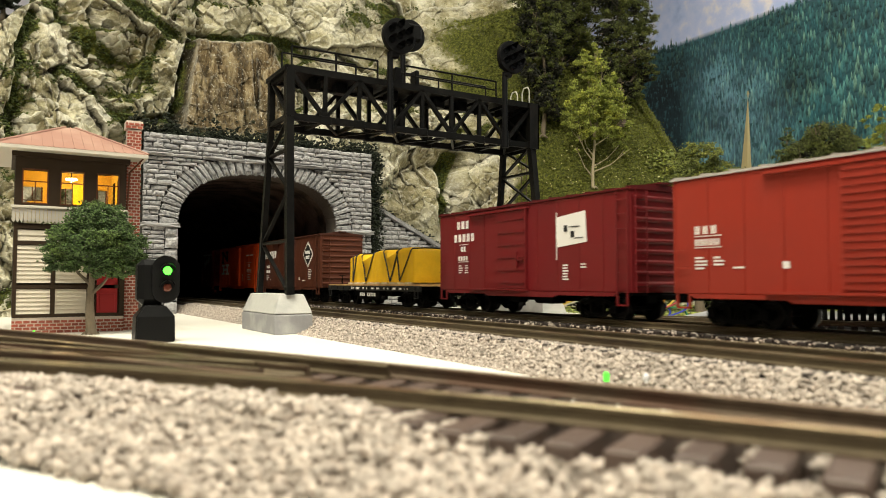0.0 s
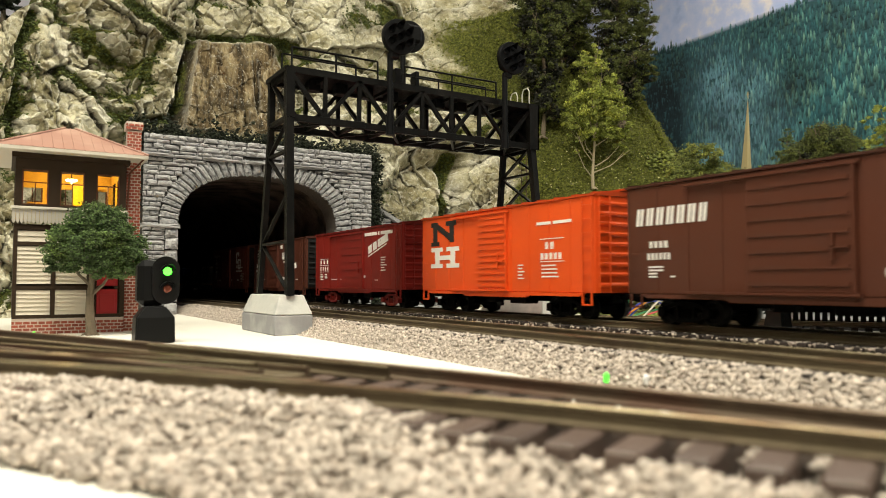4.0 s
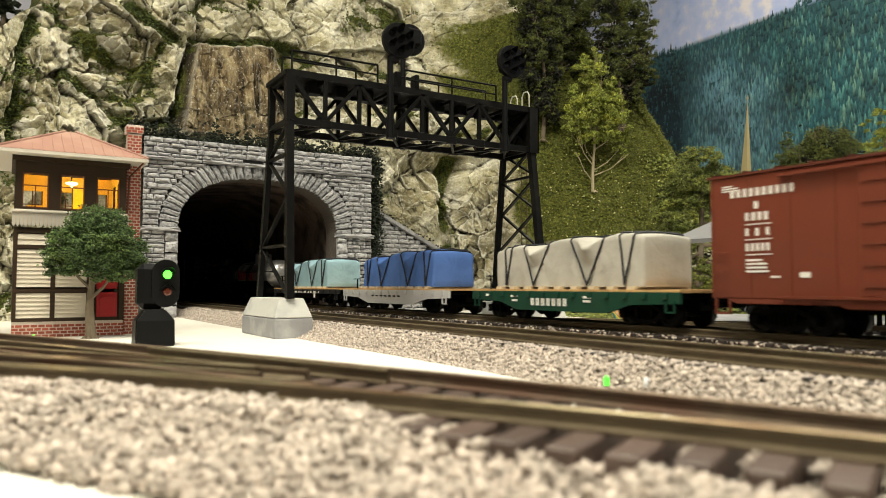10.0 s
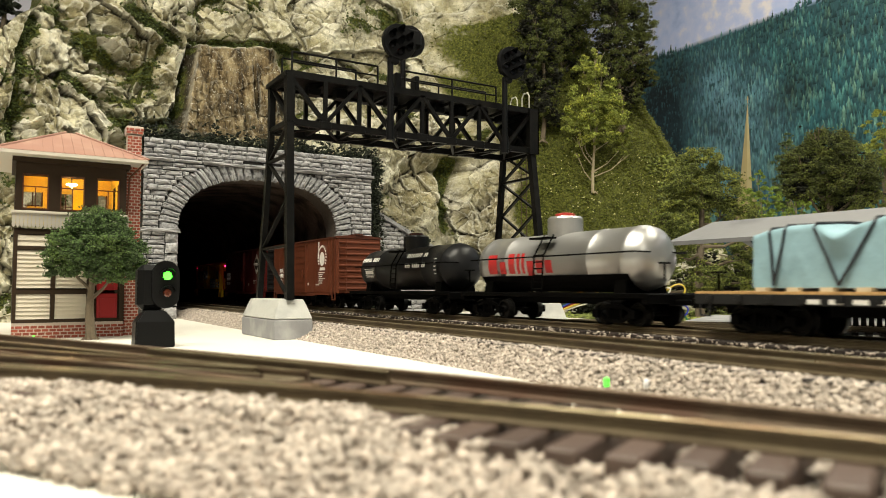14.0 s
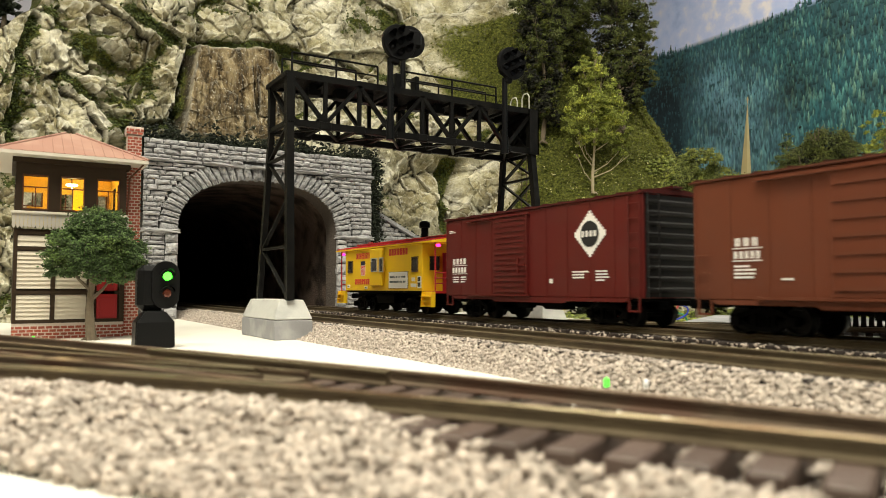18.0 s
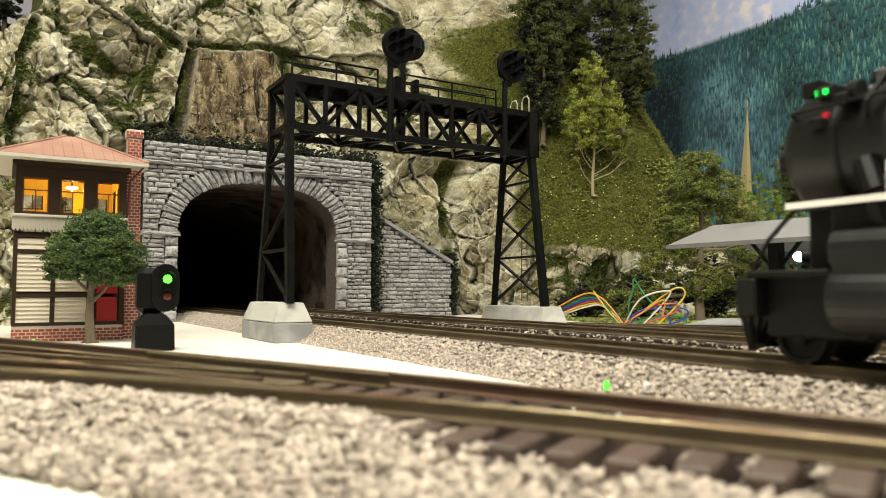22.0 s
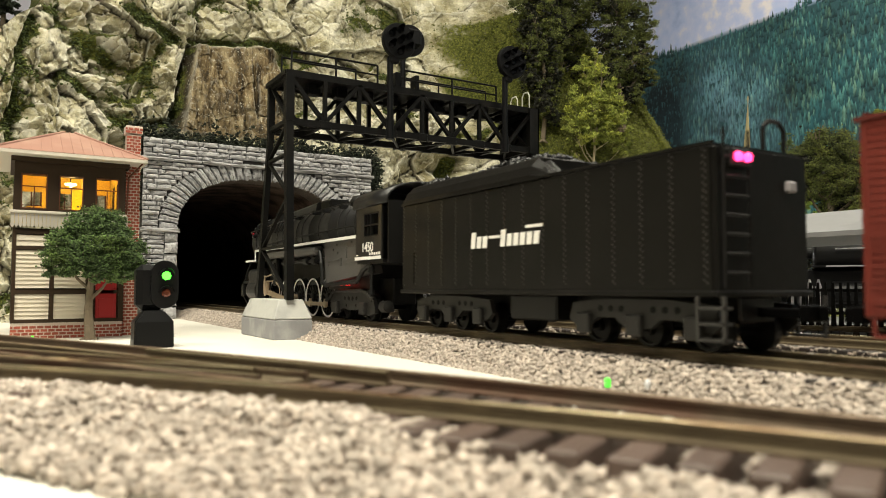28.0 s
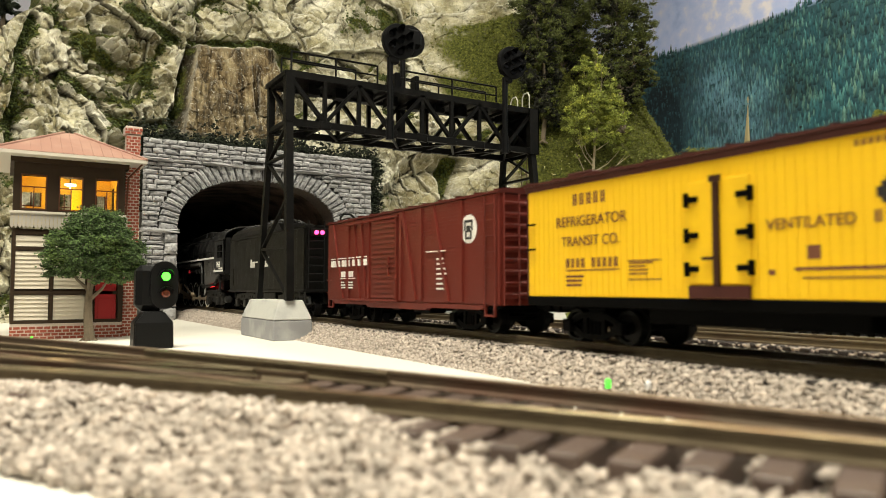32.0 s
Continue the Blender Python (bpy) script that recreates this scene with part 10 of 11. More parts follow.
for sx in (-1, 1):
    part("handrail_post", pipe(B(), [(sx * 0.027, 0.193, 0.034), (sx * 0.026, 0.185, 0.048), (sx * 0.0250, 0.174, 0.0590)], 0.0009), LOCO_DARK, loco)
    bm = B()
    lathe(bm, [(0.1215, 0.009), (0.1220, 0.0125), (0.1250, 0.0128), (0.1545, 0.0128), (0.1575, 0.0125), (0.1580, 0.009)], 26, "Y", (sx * 0.0235, 0, 0.0250))
    cyl = part("cylinder", bm, LOCO_BLACK, loco, smooth=False)
    bm = B()
    lathe(bm, [(0.1215, 0.0060), (0.1220, 0.0082), (0.1575, 0.0082), (0.1580, 0.006)], 20, "Y", (sx * 0.0250, 0, 0.0425))
    box(bm, *sorted((sx * 0.012, sx * 0.033)), 0.124, 0.156, 0.028, 0.0435)
    part("valve_chest", bm, LOCO_BLACK, loco)
    part("steam_pipe", pipe(B(), [(sx * 0.022, 0.140, 0.046), (sx * 0.0235, 0.145, 0.062), (sx * 0.0205, 0.150, 0.074)], 0.0045, 10), LOCO_DARK, loco)
    part("crosshead_guide", boxes((*sorted((sx * 0.0215, sx * 0.0250)), 0.080, 0.1230, 0.0345, 0.0362), bevel=0.0004), ROD_METAL if sx < 0 else LOCO_DARK, loco)
    part("link_bracket", boxes((*sorted((sx * 0.0225, sx * 0.0275)), 0.072, 0.0830, 0.030, 0.060), (*sorted((sx * 0.0235, sx * 0.0300)), 0.0735, 0.0815, 0.040, 0.055), bevel=0.0012), LOCO_DARK, loco)
    bm = B()
    pipe(bm, [(sx * 0.0265, 0.1150, 0.0420), (sx * 0.0270, 0.1145, 0.0300), (sx * 0.0270, 0.1120, 0.0190)], 0.0011)
    part("combination_lever", bm, ROD_METAL, loco)
    bm = B()
    pipe(bm, [(sx * 0.0270, 0.1145, 0.0395), (sx * 0.0270, 0.0770, 0.0440)], 0.0009)
    part("radius_rod", bm, ROD_METAL, loco)
    for y0, y1, z, r in ((0.020, 0.098, 0.0640, 0.0042), (-0.052, 0.012, 0.0635, 0.0046)):
        bm = B()
        lathe(bm, [(y0, 0.001), (y0 + 0.001, r), (y1 - 0.001, r), (y1, 0.001)], 16, "Y", (sx * 0.0268, 0, z))
        part("air_tank", bm, LOCO_GREY, loco)
    bm = B()
    pipe(bm, [(sx * 0.028, 0.050, 0.0540), (sx * 0.028, -0.062, 0.0530)], 0.0014)
    for y in (0.028, -0.030, -0.052):
        lathe(bm, [(y, 0.0036), (y + 0.010, 0.0036)], 12, "Y", (sx * 0.0280, 0, 0.0535))
    part("power_reverse", bm, LOCO_DARK, loco)
    if sx < 0:
        bm = B()
        lathe(bm, [(-0.0305, 0.0026), (-0.0325, 0.0026), (-0.0330, 0.0015)], 14, "X", (0, 0.0130, 0.0540))
        part("red_valve_wheel", bm, paint("red_wheel_paint", (0.55, 0.02, 0.04), 0.4), loco, "small red valve wheel")
    # firebox side with pressed lines
    bm = B()
    x = sx * 0.0262
    hexa(bm, [(x * 0.6, -0.068, 0.0695), (x * 0.6, -0.152, 0.0695), (x * 0.6, -0.166, 0.0400), (x * 0.6, -0.072, 0.0320)], [(x * 1.06, -0.068, 0.0695), (x * 1.06, -0.152, 0.0695), (x * 1.06, -0.166, 0.0400), (x * 1.06, -0.072, 0.0320)])
    bmesh.ops.recalc_face_normals(bm, faces=bm.faces)
    fire = part("firebox_side", bm, LOCO_GREY, loco, "graphite grey firebox side sheet")
    bm = B()
    xx = x * 1.075
    for a, b in (((-0.080, 0.048), (-0.080, 0.052)), ((-0.080, 0.052), (-0.108, 0.0535)), ((-0.108, 0.0535), (-0.108, 0.047)), ((-0.120, 0.0535), (-0.120, 0.0640)), ((-0.120, 0.0640), (-0.140, 0.0640)), ((-0.140, 0.0640), (-0.140, 0.0535)), ((-0.112, 0.050), (-0.158, 0.0505)), ((-0.125, 0.0535), (-0.14, 0.0535))):
        beam(bm, (xx, a[0], a[1]), (xx, b[0], b[1]), 0.0009, 0.0009, (1, 0, 0))
    for a in ((-0.090, 0.062), (-0.098, 0.066), (-0.100, 0.059), (-0.130, 0.067)):
        box(bm, xx - 0.0006, xx + 0.0006, a[0] - 0.0008, a[0] + 0.0008, a[1] - 0.0008, a[1] + 0.0008)
    part("piping", bm, LOCO_GREY, fire)
    part("ash_pan_glow", boxes((*sorted((sx * 0.0240, sx * 0.0255)), -0.118, -0.108, 0.0300, 0.0318), (*sorted((sx * 0.0240, sx * 0.0255)), -0.102, -0.096, 0.0295, 0.0310)), RED_GLOW, loco, "faint red glow under the firebox")
    bm = B()
    pipe(bm, [(sx * 0.0300, -0.062, 0.0620), (sx * 0.0305, -0.068, 0.0500), (sx * 0.0310, -0.072, 0.0330), (sx * 0.0310, -0.080, 0.0300), (sx * 0.0310, -0.148, 0.0330), (sx * 0.0310, -0.160, 0.0420), (sx * 0.0310, -0.170, 0.0450), (sx * 0.0310, -0.178, 0.0440)], 0.0019, 8)
    part("injector_pipe", bm, LOCO_DARK, loco)
    bm = B()
    pipe(bm, [(sx * 0.0310, -0.176, 0.0480), (sx * 0.0310, -0.176, 0.0230)], 0.0014, 8)
    lathe(bm, [(0.0400, 0.0028), (0.0440, 0.0028)], 10, "Z", (sx * 0.0310, -0.176, 0))
    lathe(bm, [(0.0230, 0.0030), (0.0265, 0.0030)], 10, "Z", (sx * 0.0310, -0.176, 0))
    part("injector", bm, LOCO_DARK, loco)
# cab: walls with window openings, roof, floor edge
CAB0, CAB1 = -0.1985, -0.1510
for sx in (-1, 1):
    x0, x1 = sorted((sx * 0.0335, sx * 0.0318))
    wall = part("cab_wall", boxes((x0, x1, CAB0, CAB1, 0.0505, 0.0690), (x0, x1, CAB0, CAB1, 0.0868, 0.0955), (x0, x1, -0.1675, CAB1, 0.0690, 0.0868), (x0, x1, CAB0, -0.1930, 0.0690, 0.0868)), LOCO_BLACK, loco)
    part("window_frame", boxes((x0 - 0.0002, x1 + 0.0002, -0.1807, -0.1797, 0.0690, 0.0868), (x0 - 0.0002, x1 + 0.0002, -0.1935, -0.1670, 0.0772, 0.0782), (x0 - 0.0002, x1 + 0.0002, -0.1745, -0.1738, 0.0690, 0.0868), (x0 - 0.0004, x1 + 0.0004, -0.1935, -0.1670, 0.0684, 0.0694), (x0 - 0.0004, x1 + 0.0004, -0.1935, -0.1670, 0.0864, 0.0874)), LOCO_DARK, wall)
    e0, e1 = sorted((sx * 0.0335, sx * 0.0343))
    part("white_edge", boxes((e0, e1, CAB0, CAB1, 0.0503, 0.0528)), STRIPE, loco)
part("cab_front", boxes((-0.0335, 0.0335, CAB1 - 0.0012, CAB1, 0.0600, 0.0955)), LOCO_BLACK, loco)
part("cab_floor", boxes((-0.0320, 0.0320, CAB0, CAB1, 0.0470, 0.0503)), LOCO_DARK, loco)
bm = B()
arc = [(0.0350 * math.cos(math.pi * (1 - i / 14)), 0.0935 + 0.0170 * math.sin(math.pi * (i / 14)) ** 0.8) for i in range(15)]
n_arc = len(arc)
lo = [bm.verts.new((p[0], CAB1 + 0.004, p[1])) for p in arc]
hi = [bm.verts.new((p[0], -0.2100, p[1] + 0.0003)) for p in arc]
lo2 = [bm.verts.new((p[0] * 0.97, CAB1 + 0.004, p[1] - 0.0016)) for p in arc]
hi2 = [bm.verts.new((p[0] * 0.97, -0.2100, p[1] - 0.0013)) for p in arc]
for i in range(n_arc - 1):
    bm.faces.new((lo[i], lo[i + 1], hi[i + 1], hi[i]))
    bm.faces.new((lo2[i + 1], lo2[i], hi2[i], hi2[i + 1]))
    bm.faces.new((hi[i], hi[i + 1], hi2[i + 1], hi2[i]))
    bm.faces.new((lo[i + 1], lo[i], lo2[i], lo2[i + 1]))
for a, b in ((0, 0), (n_arc - 1, n_arc - 1)):
    bm.faces.new((lo[a], hi[a], hi2[a], lo2[a]))
bmesh.ops.recalc_face_normals(bm, faces=bm.faces)
part("cab_roof", bm, LOCO_BLACK, loco, smooth=True)
bm = B()
gable = [(p[0] * 0.96, p[1] - 0.001) for p in arc]
prism(bm, gable, "Y", CAB1 - 0.001, CAB1 + 0.001)
part("cab_gable", bm, LOCO_BLACK, loco)
part("cab_rear_wall", boxes((-0.0325, 0.0325, -0.2085, -0.2075, 0.0470, 0.0950)), LOCO_DARK, loco)
part("roof_hatch", boxes((-0.011, 0.011, -0.190, -0.165, 0.1085, 0.1120), bevel=0.001), LOCO_BLACK, loco)
part("backhead", boxes((-0.022, 0.022, CAB1 - 0.012, CAB1 - 0.002, 0.0503, 0.098), bevel=0.003), LOCO_DARK, loco)
lettering(loco, "1450", 0.1745, 0.0566, 0.0076, WHITE, "road_number", 0.98, lift=0.0016, bold=0.012)
marks("initials", loco, WHITE, [(0.1770 + i * 0.0042, 0.0538, 0.0026, 0.0020) for i in range(5)] + [(0.153, 0.0538, 0.003, 0.001)], lift=0.0012)
# trucks
def axle_bm(r):
    bm = B()
    rod(bm, (-0.022, 0, 0), (0.022, 0, 0), 0.0018, 8)
    for s in (-1, 1):
        lathe(bm, [(s * 0.0130, r * 1.10), (s * 0.0145, r * 1.10), (s * 0.0147, r), (s * 0.0195, r), (s * 0.0195, r * 0.82), (s * 0.0180, r * 0.76), (s * 0.0180, r * 0.3), (s * 0.021, r * 0.28)], 22, "X")
    return bm


PONY = shared(axle_bm(0.0100), "axle", WHEEL_STEEL)
TRAIL = shared(axle_bm(0.0112), "axle", WHEEL_STEEL)
part("pilot_frame", boxes((-0.022, 0.022, 0.150, 0.190, 0.010, 0.034), bevel=0.001), LOCO_DARK, loco)
pilot_truck = part("pilot_truck", boxes((-0.012, 0.012, 0.162, 0.190, 0.008, 0.014), bevel=0.001), LOCO_DARK, loco)
PONY_OBS = [piece("wheelset", PONY, pose(0, 0.177, 0.0100), pilot_truck)]
TRUCK_GREY = mat("greyish_black_truck", (0.019, 0.018, 0.0165), 0.5, vary=0.25, scale=200, spec=0.25)
trail = part("trailing_truck", boxes((-0.020, 0.020, -0.135, -0.115, 0.010, 0.022), bevel=0.001), LOCO_DARK, loco)
for sx in (-1, 1):
    side_poly = [(-0.080, 0.0150), (-0.083, 0.0215), (-0.092, 0.0238), (-0.150, 0.0242), (-0.164, 0.0225), (-0.170, 0.0165), (-0.1725, 0.0075), (-0.160, 0.0050), (-0.150, 0.0075),
                 (-0.143, 0.0105), (-0.132, 0.0090), (-0.118, 0.0090), (-0.108, 0.0105), (-0.100, 0.0070), (-0.090, 0.0050), (-0.081, 0.0075)]
    part("side_frame", prism(B(), side_poly, "X", *sorted((sx * 0.0228, sx * 0.0258))), TRUCK_GREY, trail)
    # black discs painted for the dark inside lightening holes
    for y, z, r_ in ((-0.112, 0.0190, 0.0017), (-0.120, 0.0188, 0.0019), (-0.128, 0.0188, 0.0019), (-0.136, 0.0190, 0.0017), (-0.115, 0.0128, 0.0013), (-0.135, 0.0128, 0.0013), (-0.166, 0.0175, 0.0014)):
        part("lightening_hole", lathe(B(), [(sx * 0.0250, r_), (sx * 0.02595, r_)], 10, "X", (0, y, z)), RUBBER_BLACK, trail)
    for y in (-0.096, -0.152):
        part("journal_box", boxes((*sorted((sx * 0.0250, sx * 0.0292)), y - 0.0052, y + 0.0052, 0.0055, 0.0160), bevel=0.0009), TRUCK_GREY, trail)
    part("equalizer", tube(B(), [(sx * 0.0278, -0.074, 0.0165), (sx * 0.0278, -0.082, 0.0185), (sx * 0.0278, -0.089, 0.0240), (sx * 0.0278, -0.100, 0.0252), (sx * 0.0278, -0.150, 0.0256), (sx * 0.0278, -0.160, 0.0235), (sx * 0.0278, -0.168, 0.0195), (sx * 0.0278, -0.175, 0.0190)], 0.0014, 8), TRUCK_GREY, trail)
    part("brake_cylinder", lathe(B(), [(-0.190, 0.0010), (-0.189, 0.0048), (-0.180, 0.0048), (-0.179, 0.0010)], 14, "Y", (sx * 0.0220, 0, 0.0130)), TRUCK_GREY, trail)
TRAIL_OBS = [piece("wheelset", TRAIL, pose(0, y, 0.0112), trail) for y in (-0.100, -0.150)]


def driver_pieces():
    """Shared meshes of one spoked driving wheel: tyre, hub, spoke, counterweight, crank pin, white rim, all for the side s = 1 along x."""
    r = DRIVER_R
    tyre = lathe(B(), [(0.0130, r * 1.05), (0.0148, r * 1.05), (0.0150, r), (0.0186, r * 0.995), (0.0186, r * 0.90), (0.0150, r * 0.86), (0.0140, r * 0.86)], 36, "X")
    hub = lathe(B(), [(0.0150, 0.0045), (0.0195, 0.0045), (0.0200, 0.0030)], 14, "X")
    spoke_bm = beam(B(), (0.0168, 0.003, 0), (0.0165, r * 0.88, 0), 0.0015, 0.0018, (1, 0, 0))
    weight = prism(B(), [(-r * 0.86 * math.cos(a), r * 0.86 * math.sin(a)) for a in [math.radians(d) for d in range(-42, 43, 12)]], "X", 0.0155, 0.0180)
    pin = lathe(B(), [(0.0160, 0.0030), (0.0215, 0.0026)], 12, "X", (0, CRANK, 0))
    rim, n, v = B(), 44, []
    for i in range(n):
        a = 2 * math.pi * i / n
        v.append([rim.verts.new((x, rr * math.cos(a), rr * math.sin(a))) for x, rr in ((0.0187, r * 1.0), (0.0190, r * 0.995), (0.0190, r * 0.905), (0.0186, r * 0.90))])
    for i in range(n):
        for k in range(3):
            rim.faces.new((v[i][k], v[(i + 1) % n][k], v[(i + 1) % n][k + 1], v[i][k + 1]))
    bmesh.ops.recalc_face_normals(rim, faces=rim.faces)
    return [shared(b, k, m) for b, k, m in ((tyre, "tyre", LOCO_DARK), (hub, "hub", LOCO_DARK), (spoke_bm, "spoke", LOCO_DARK), (weight, "counterweight", LOCO_DARK), (pin, "crank_pin", LOCO_DARK), (rim, "white_rim", RIM_WHITE))]


AXLE_ME = shared(rod(B(), (-0.020, 0, 0), (0.020, 0, 0), 0.0026, 10), "driving_wheelset", LOCO_DARK)
TYRE_ME, HUB_ME, SPOKE_ME, WEIGHT_ME, PIN_ME, RIM_ME = driver_pieces()
DRIVE_OBS = []
for y in DRIVERS:
    ob = piece("driving_wheelset", AXLE_ME, pose(0, y, AXLE_Z), loco)
    for s in (1, -1):
        flip = Matrix.Diagonal((s, 1, 1, 1))
        for key, me in (("tyre", TYRE_ME), ("hub", HUB_ME), ("counterweight", WEIGHT_ME), ("crank_pin", PIN_ME)):
            piece(key, me, flip, ob)
        piece("white_rim", RIM_ME, flip, ob)["label"] = "white-painted wheel rim"
        for i in range(14):
            piece("spoke", SPOKE_ME, flip @ pose(0, 0, 0, 360 * i / 14), ob)
    DRIVE_OBS.append(ob)


def bar_with_eyes(x0, x1, ys, h, eye, z=0.0):
    bm = B()
    for a, b in zip(ys[:-1], ys[1:]):
        box(bm, x0, x1, min(a, b), max(a, b), z - h / 2, z + h / 2)
    for y in ys:
        lathe(bm, [(x0 - 0.0003, eye), (x1 + 0.0003, eye)], 14, "X", (0, y, z))
        box(bm, x0, x1, y - eye * 0.55, y + eye * 0.55, z, z + eye * 1.45)
    return bm


SIDE_RODS, MAIN_RODS, ECC_RODS, CROSSHEADS = [], [], [], []
for sx in (-1, 1):
    x0, x1 = sorted((sx * 0.0205, sx * 0.0222))
    SIDE_RODS.append((part("side_rod", bar_with_eyes(x0, x1, DRIVERS, 0.0034, 0.0034), ROD_METAL, loco, "tan nickel coupling rod"), sx))
    x0, x1 = sorted((sx * 0.0232, sx * 0.0250))
    bm = B()
    prism(bm, [(0, -0.0022), (0, 0.0022), (0.094, 0.0030), (0.094, -0.0030)], "X", x0, x1)
    lathe(bm, [(x0 - 0.0004, 0.0042), (x1 + 0.0004, 0.0042)], 14, "X", (0, 0, 0))
    lathe(bm, [(x0 - 0.0004, 0.0034), (x1 + 0.0004, 0.0034)], 14, "X", (0, 0.094, 0))
    MAIN_RODS.append((part("main_rod", bm, ROD_METAL, loco, "tan nickel main rod"), sx))
    bm = boxes((*sorted((sx * 0.0220, sx * 0.0262)), -0.006, 0.006, -0.0035, 0.0125), bevel=0.001)
    rod(bm, (sx * 0.0235, 0.004, 0.0005), (sx * 0.0235, 0.024, 0.0005), 0.0013, 8)
    CROSSHEADS.append((part("crosshead", bm, ROD_METAL, loco), sx))
    x0, x1 = sorted((sx * 0.0262, sx * 0.0274))
    bm = B()
    prism(bm, [(0, -0.0016), (0, 0.0016), (0.0575, 0.0011), (0.0575, -0.0011)], "X", x0, x1)
    lathe(bm, [(sx * 0.0225, 0.0030), (sx * 0.0276, 0.0030)], 12, "X", (0, 0, 0))
    ECC_RODS.append((part("eccentric_rod", bm, ROD_METAL, loco), sx))
STEAM.append((loco, LOCO_Y))

# tender
tender = thing("locomotive_tender", "long black rivet-lined tender with white lettering and pink marker lights", "tender", "steam train")
T_Y = 0.333
TH = 0.1362
TENDER_BLACK = mat("tender_black", (0.0070, 0.0064, 0.0056), 0.45, vary=0.14, scale=140, bump=0.08, bump_scale=900, second=(0.0095, 0.0085, 0.0075), second_scale=25, spec=0.12)
bm = B()
prism(bm, [(-SIDE, 0.0262), (SIDE, 0.0262), (SIDE, 0.0885), (-SIDE, 0.0885)], "Y", -TH, TH)
bmesh.ops.bevel(bm, geom=[e for e in bm.edges if abs(e.verts[0].co.z - e.verts[1].co.z) > 0.01 or e.verts[0].co.z > 0.08], offset=0.0020, segments=3, affect="EDGES")
part("body", bm, TENDER_BLACK, tender)
# coal bunker: shoulders that lean in, rounded rear ends
bm = B()
prof = [(-SIDE + 0.0004, 0.0875), (-SIDE + 0.0004, 0.0905), (-SIDE + 0.0030, 0.0960), (-SIDE + 0.0085, 0.1010), (-SIDE + 0.0130, 0.1030), (-SIDE + 0.0140, 0.1030), (-SIDE + 0.0095, 0.0995), (-SIDE + 0.0040, 0.0945), (-SIDE + 0.0018, 0.0875)]
for sx in (1, -1):
    sec = [(p[0] * sx, p[1]) for p in prof]
    a = [bm.verts.new((p[0], TH - 0.002, p[1])) for p in sec]
    b = [bm.verts.new((p[0], -0.012, p[1])) for p in sec]
    c = [bm.verts.new((p[0], -0.030 + (p[1] - 0.0875) * 0.2, 0.0875 + (p[1] - 0.0875) * 0.25)) for p in sec]
    for r0, r1 in ((a, b), (b, c)):
        for i in range(len(sec)):
            k = (i + 1) % len(sec)
            bm.faces.new((r0[i], r0[k], r1[k], r1[i]))
    bm.faces.new(a)
    bm.faces.new(c[::-1])
bmesh.ops.recalc_face_normals(bm, faces=bm.faces)
part("bunker", bm, TENDER_BLACK, tender)
rng_c = np.random.default_rng(5)
nc = 900
cy = rng_c.uniform(-0.006, TH - 0.006, nc)
cx = rng_c.uniform(-0.021, 0.021, nc)
cz = 0.1000 + 0.005 * (1 - (cx / 0.022) ** 2) + rng_c.uniform(-0.0015, 0.0015, nc) + 0.002 * np.sin(cy * 60)
coal_ob = tagged(new("coal", scatter_mesh("coal", np.stack([cx, cy, cz], 1), rng_c.uniform(0.0014, 0.0034, nc), mat("coal", (0.012, 0.012, 0.013), 0.35, vary=0.4, scale=300, island=0.5), 8)), "", kind="stuff")
coal_ob.parent = tender
part("coal_bed", boxes((-0.022, 0.022, -0.010, TH - 0.004, 0.088, 0.1005), bevel=0.003), LOCO_DARK, tender)
part("rear_bulkhead", boxes((-0.024, 0.024, -0.016, -0.0135, 0.088, 0.1015), bevel=0.0008), TENDER_BLACK, tender)
part("water_hatch", boxes((-0.012, 0.012, -0.110, -0.085, 0.0885, 0.0925), bevel=0.0015), TENDER_BLACK, tender)
bm = B()
rivet_at = [-TH + 0.004 + i * (2 * TH - 0.008) / 15 for i in range(16)]
for y in rivet_at:
    for i in range(20):
        z = 0.0295 + i * 0.0029
        box(bm, -SIDE - 0.0003, -SIDE, y - 0.0004, y + 0.0004, z, z + 0.0008)
        box(bm, -SIDE - 0.0003, -SIDE, y + 0.0010, y + 0.0018, z + 0.0012, z + 0.0020)
tagged(part("rivets", bm, mat("rivet_black", (0.034, 0.031, 0.028), 0.4), tender), kind="stuff")
part("top_bead", boxes((-SIDE - 0.0008, -SIDE + 0.001, -TH, TH, 0.0873, 0.0888), (SIDE - 0.001, SIDE + 0.0008, -TH, TH, 0.0873, 0.0888)), TENDER_BLACK, tender)
part("side_sill", boxes((-SIDE - 0.0012, SIDE + 0.0012, -TH - 0.001, TH + 0.001, 0.0240, 0.0268), bevel=0.0006), TENDER_BLACK, tender)
part("underframe", boxes((-0.012, 0.012, -TH + 0.004, TH - 0.004, 0.013, 0.0242), (-0.027, 0.027, -0.030, 0.012, 0.0100, 0.0240), bevel=0.001), LOCO_DARK, tender)
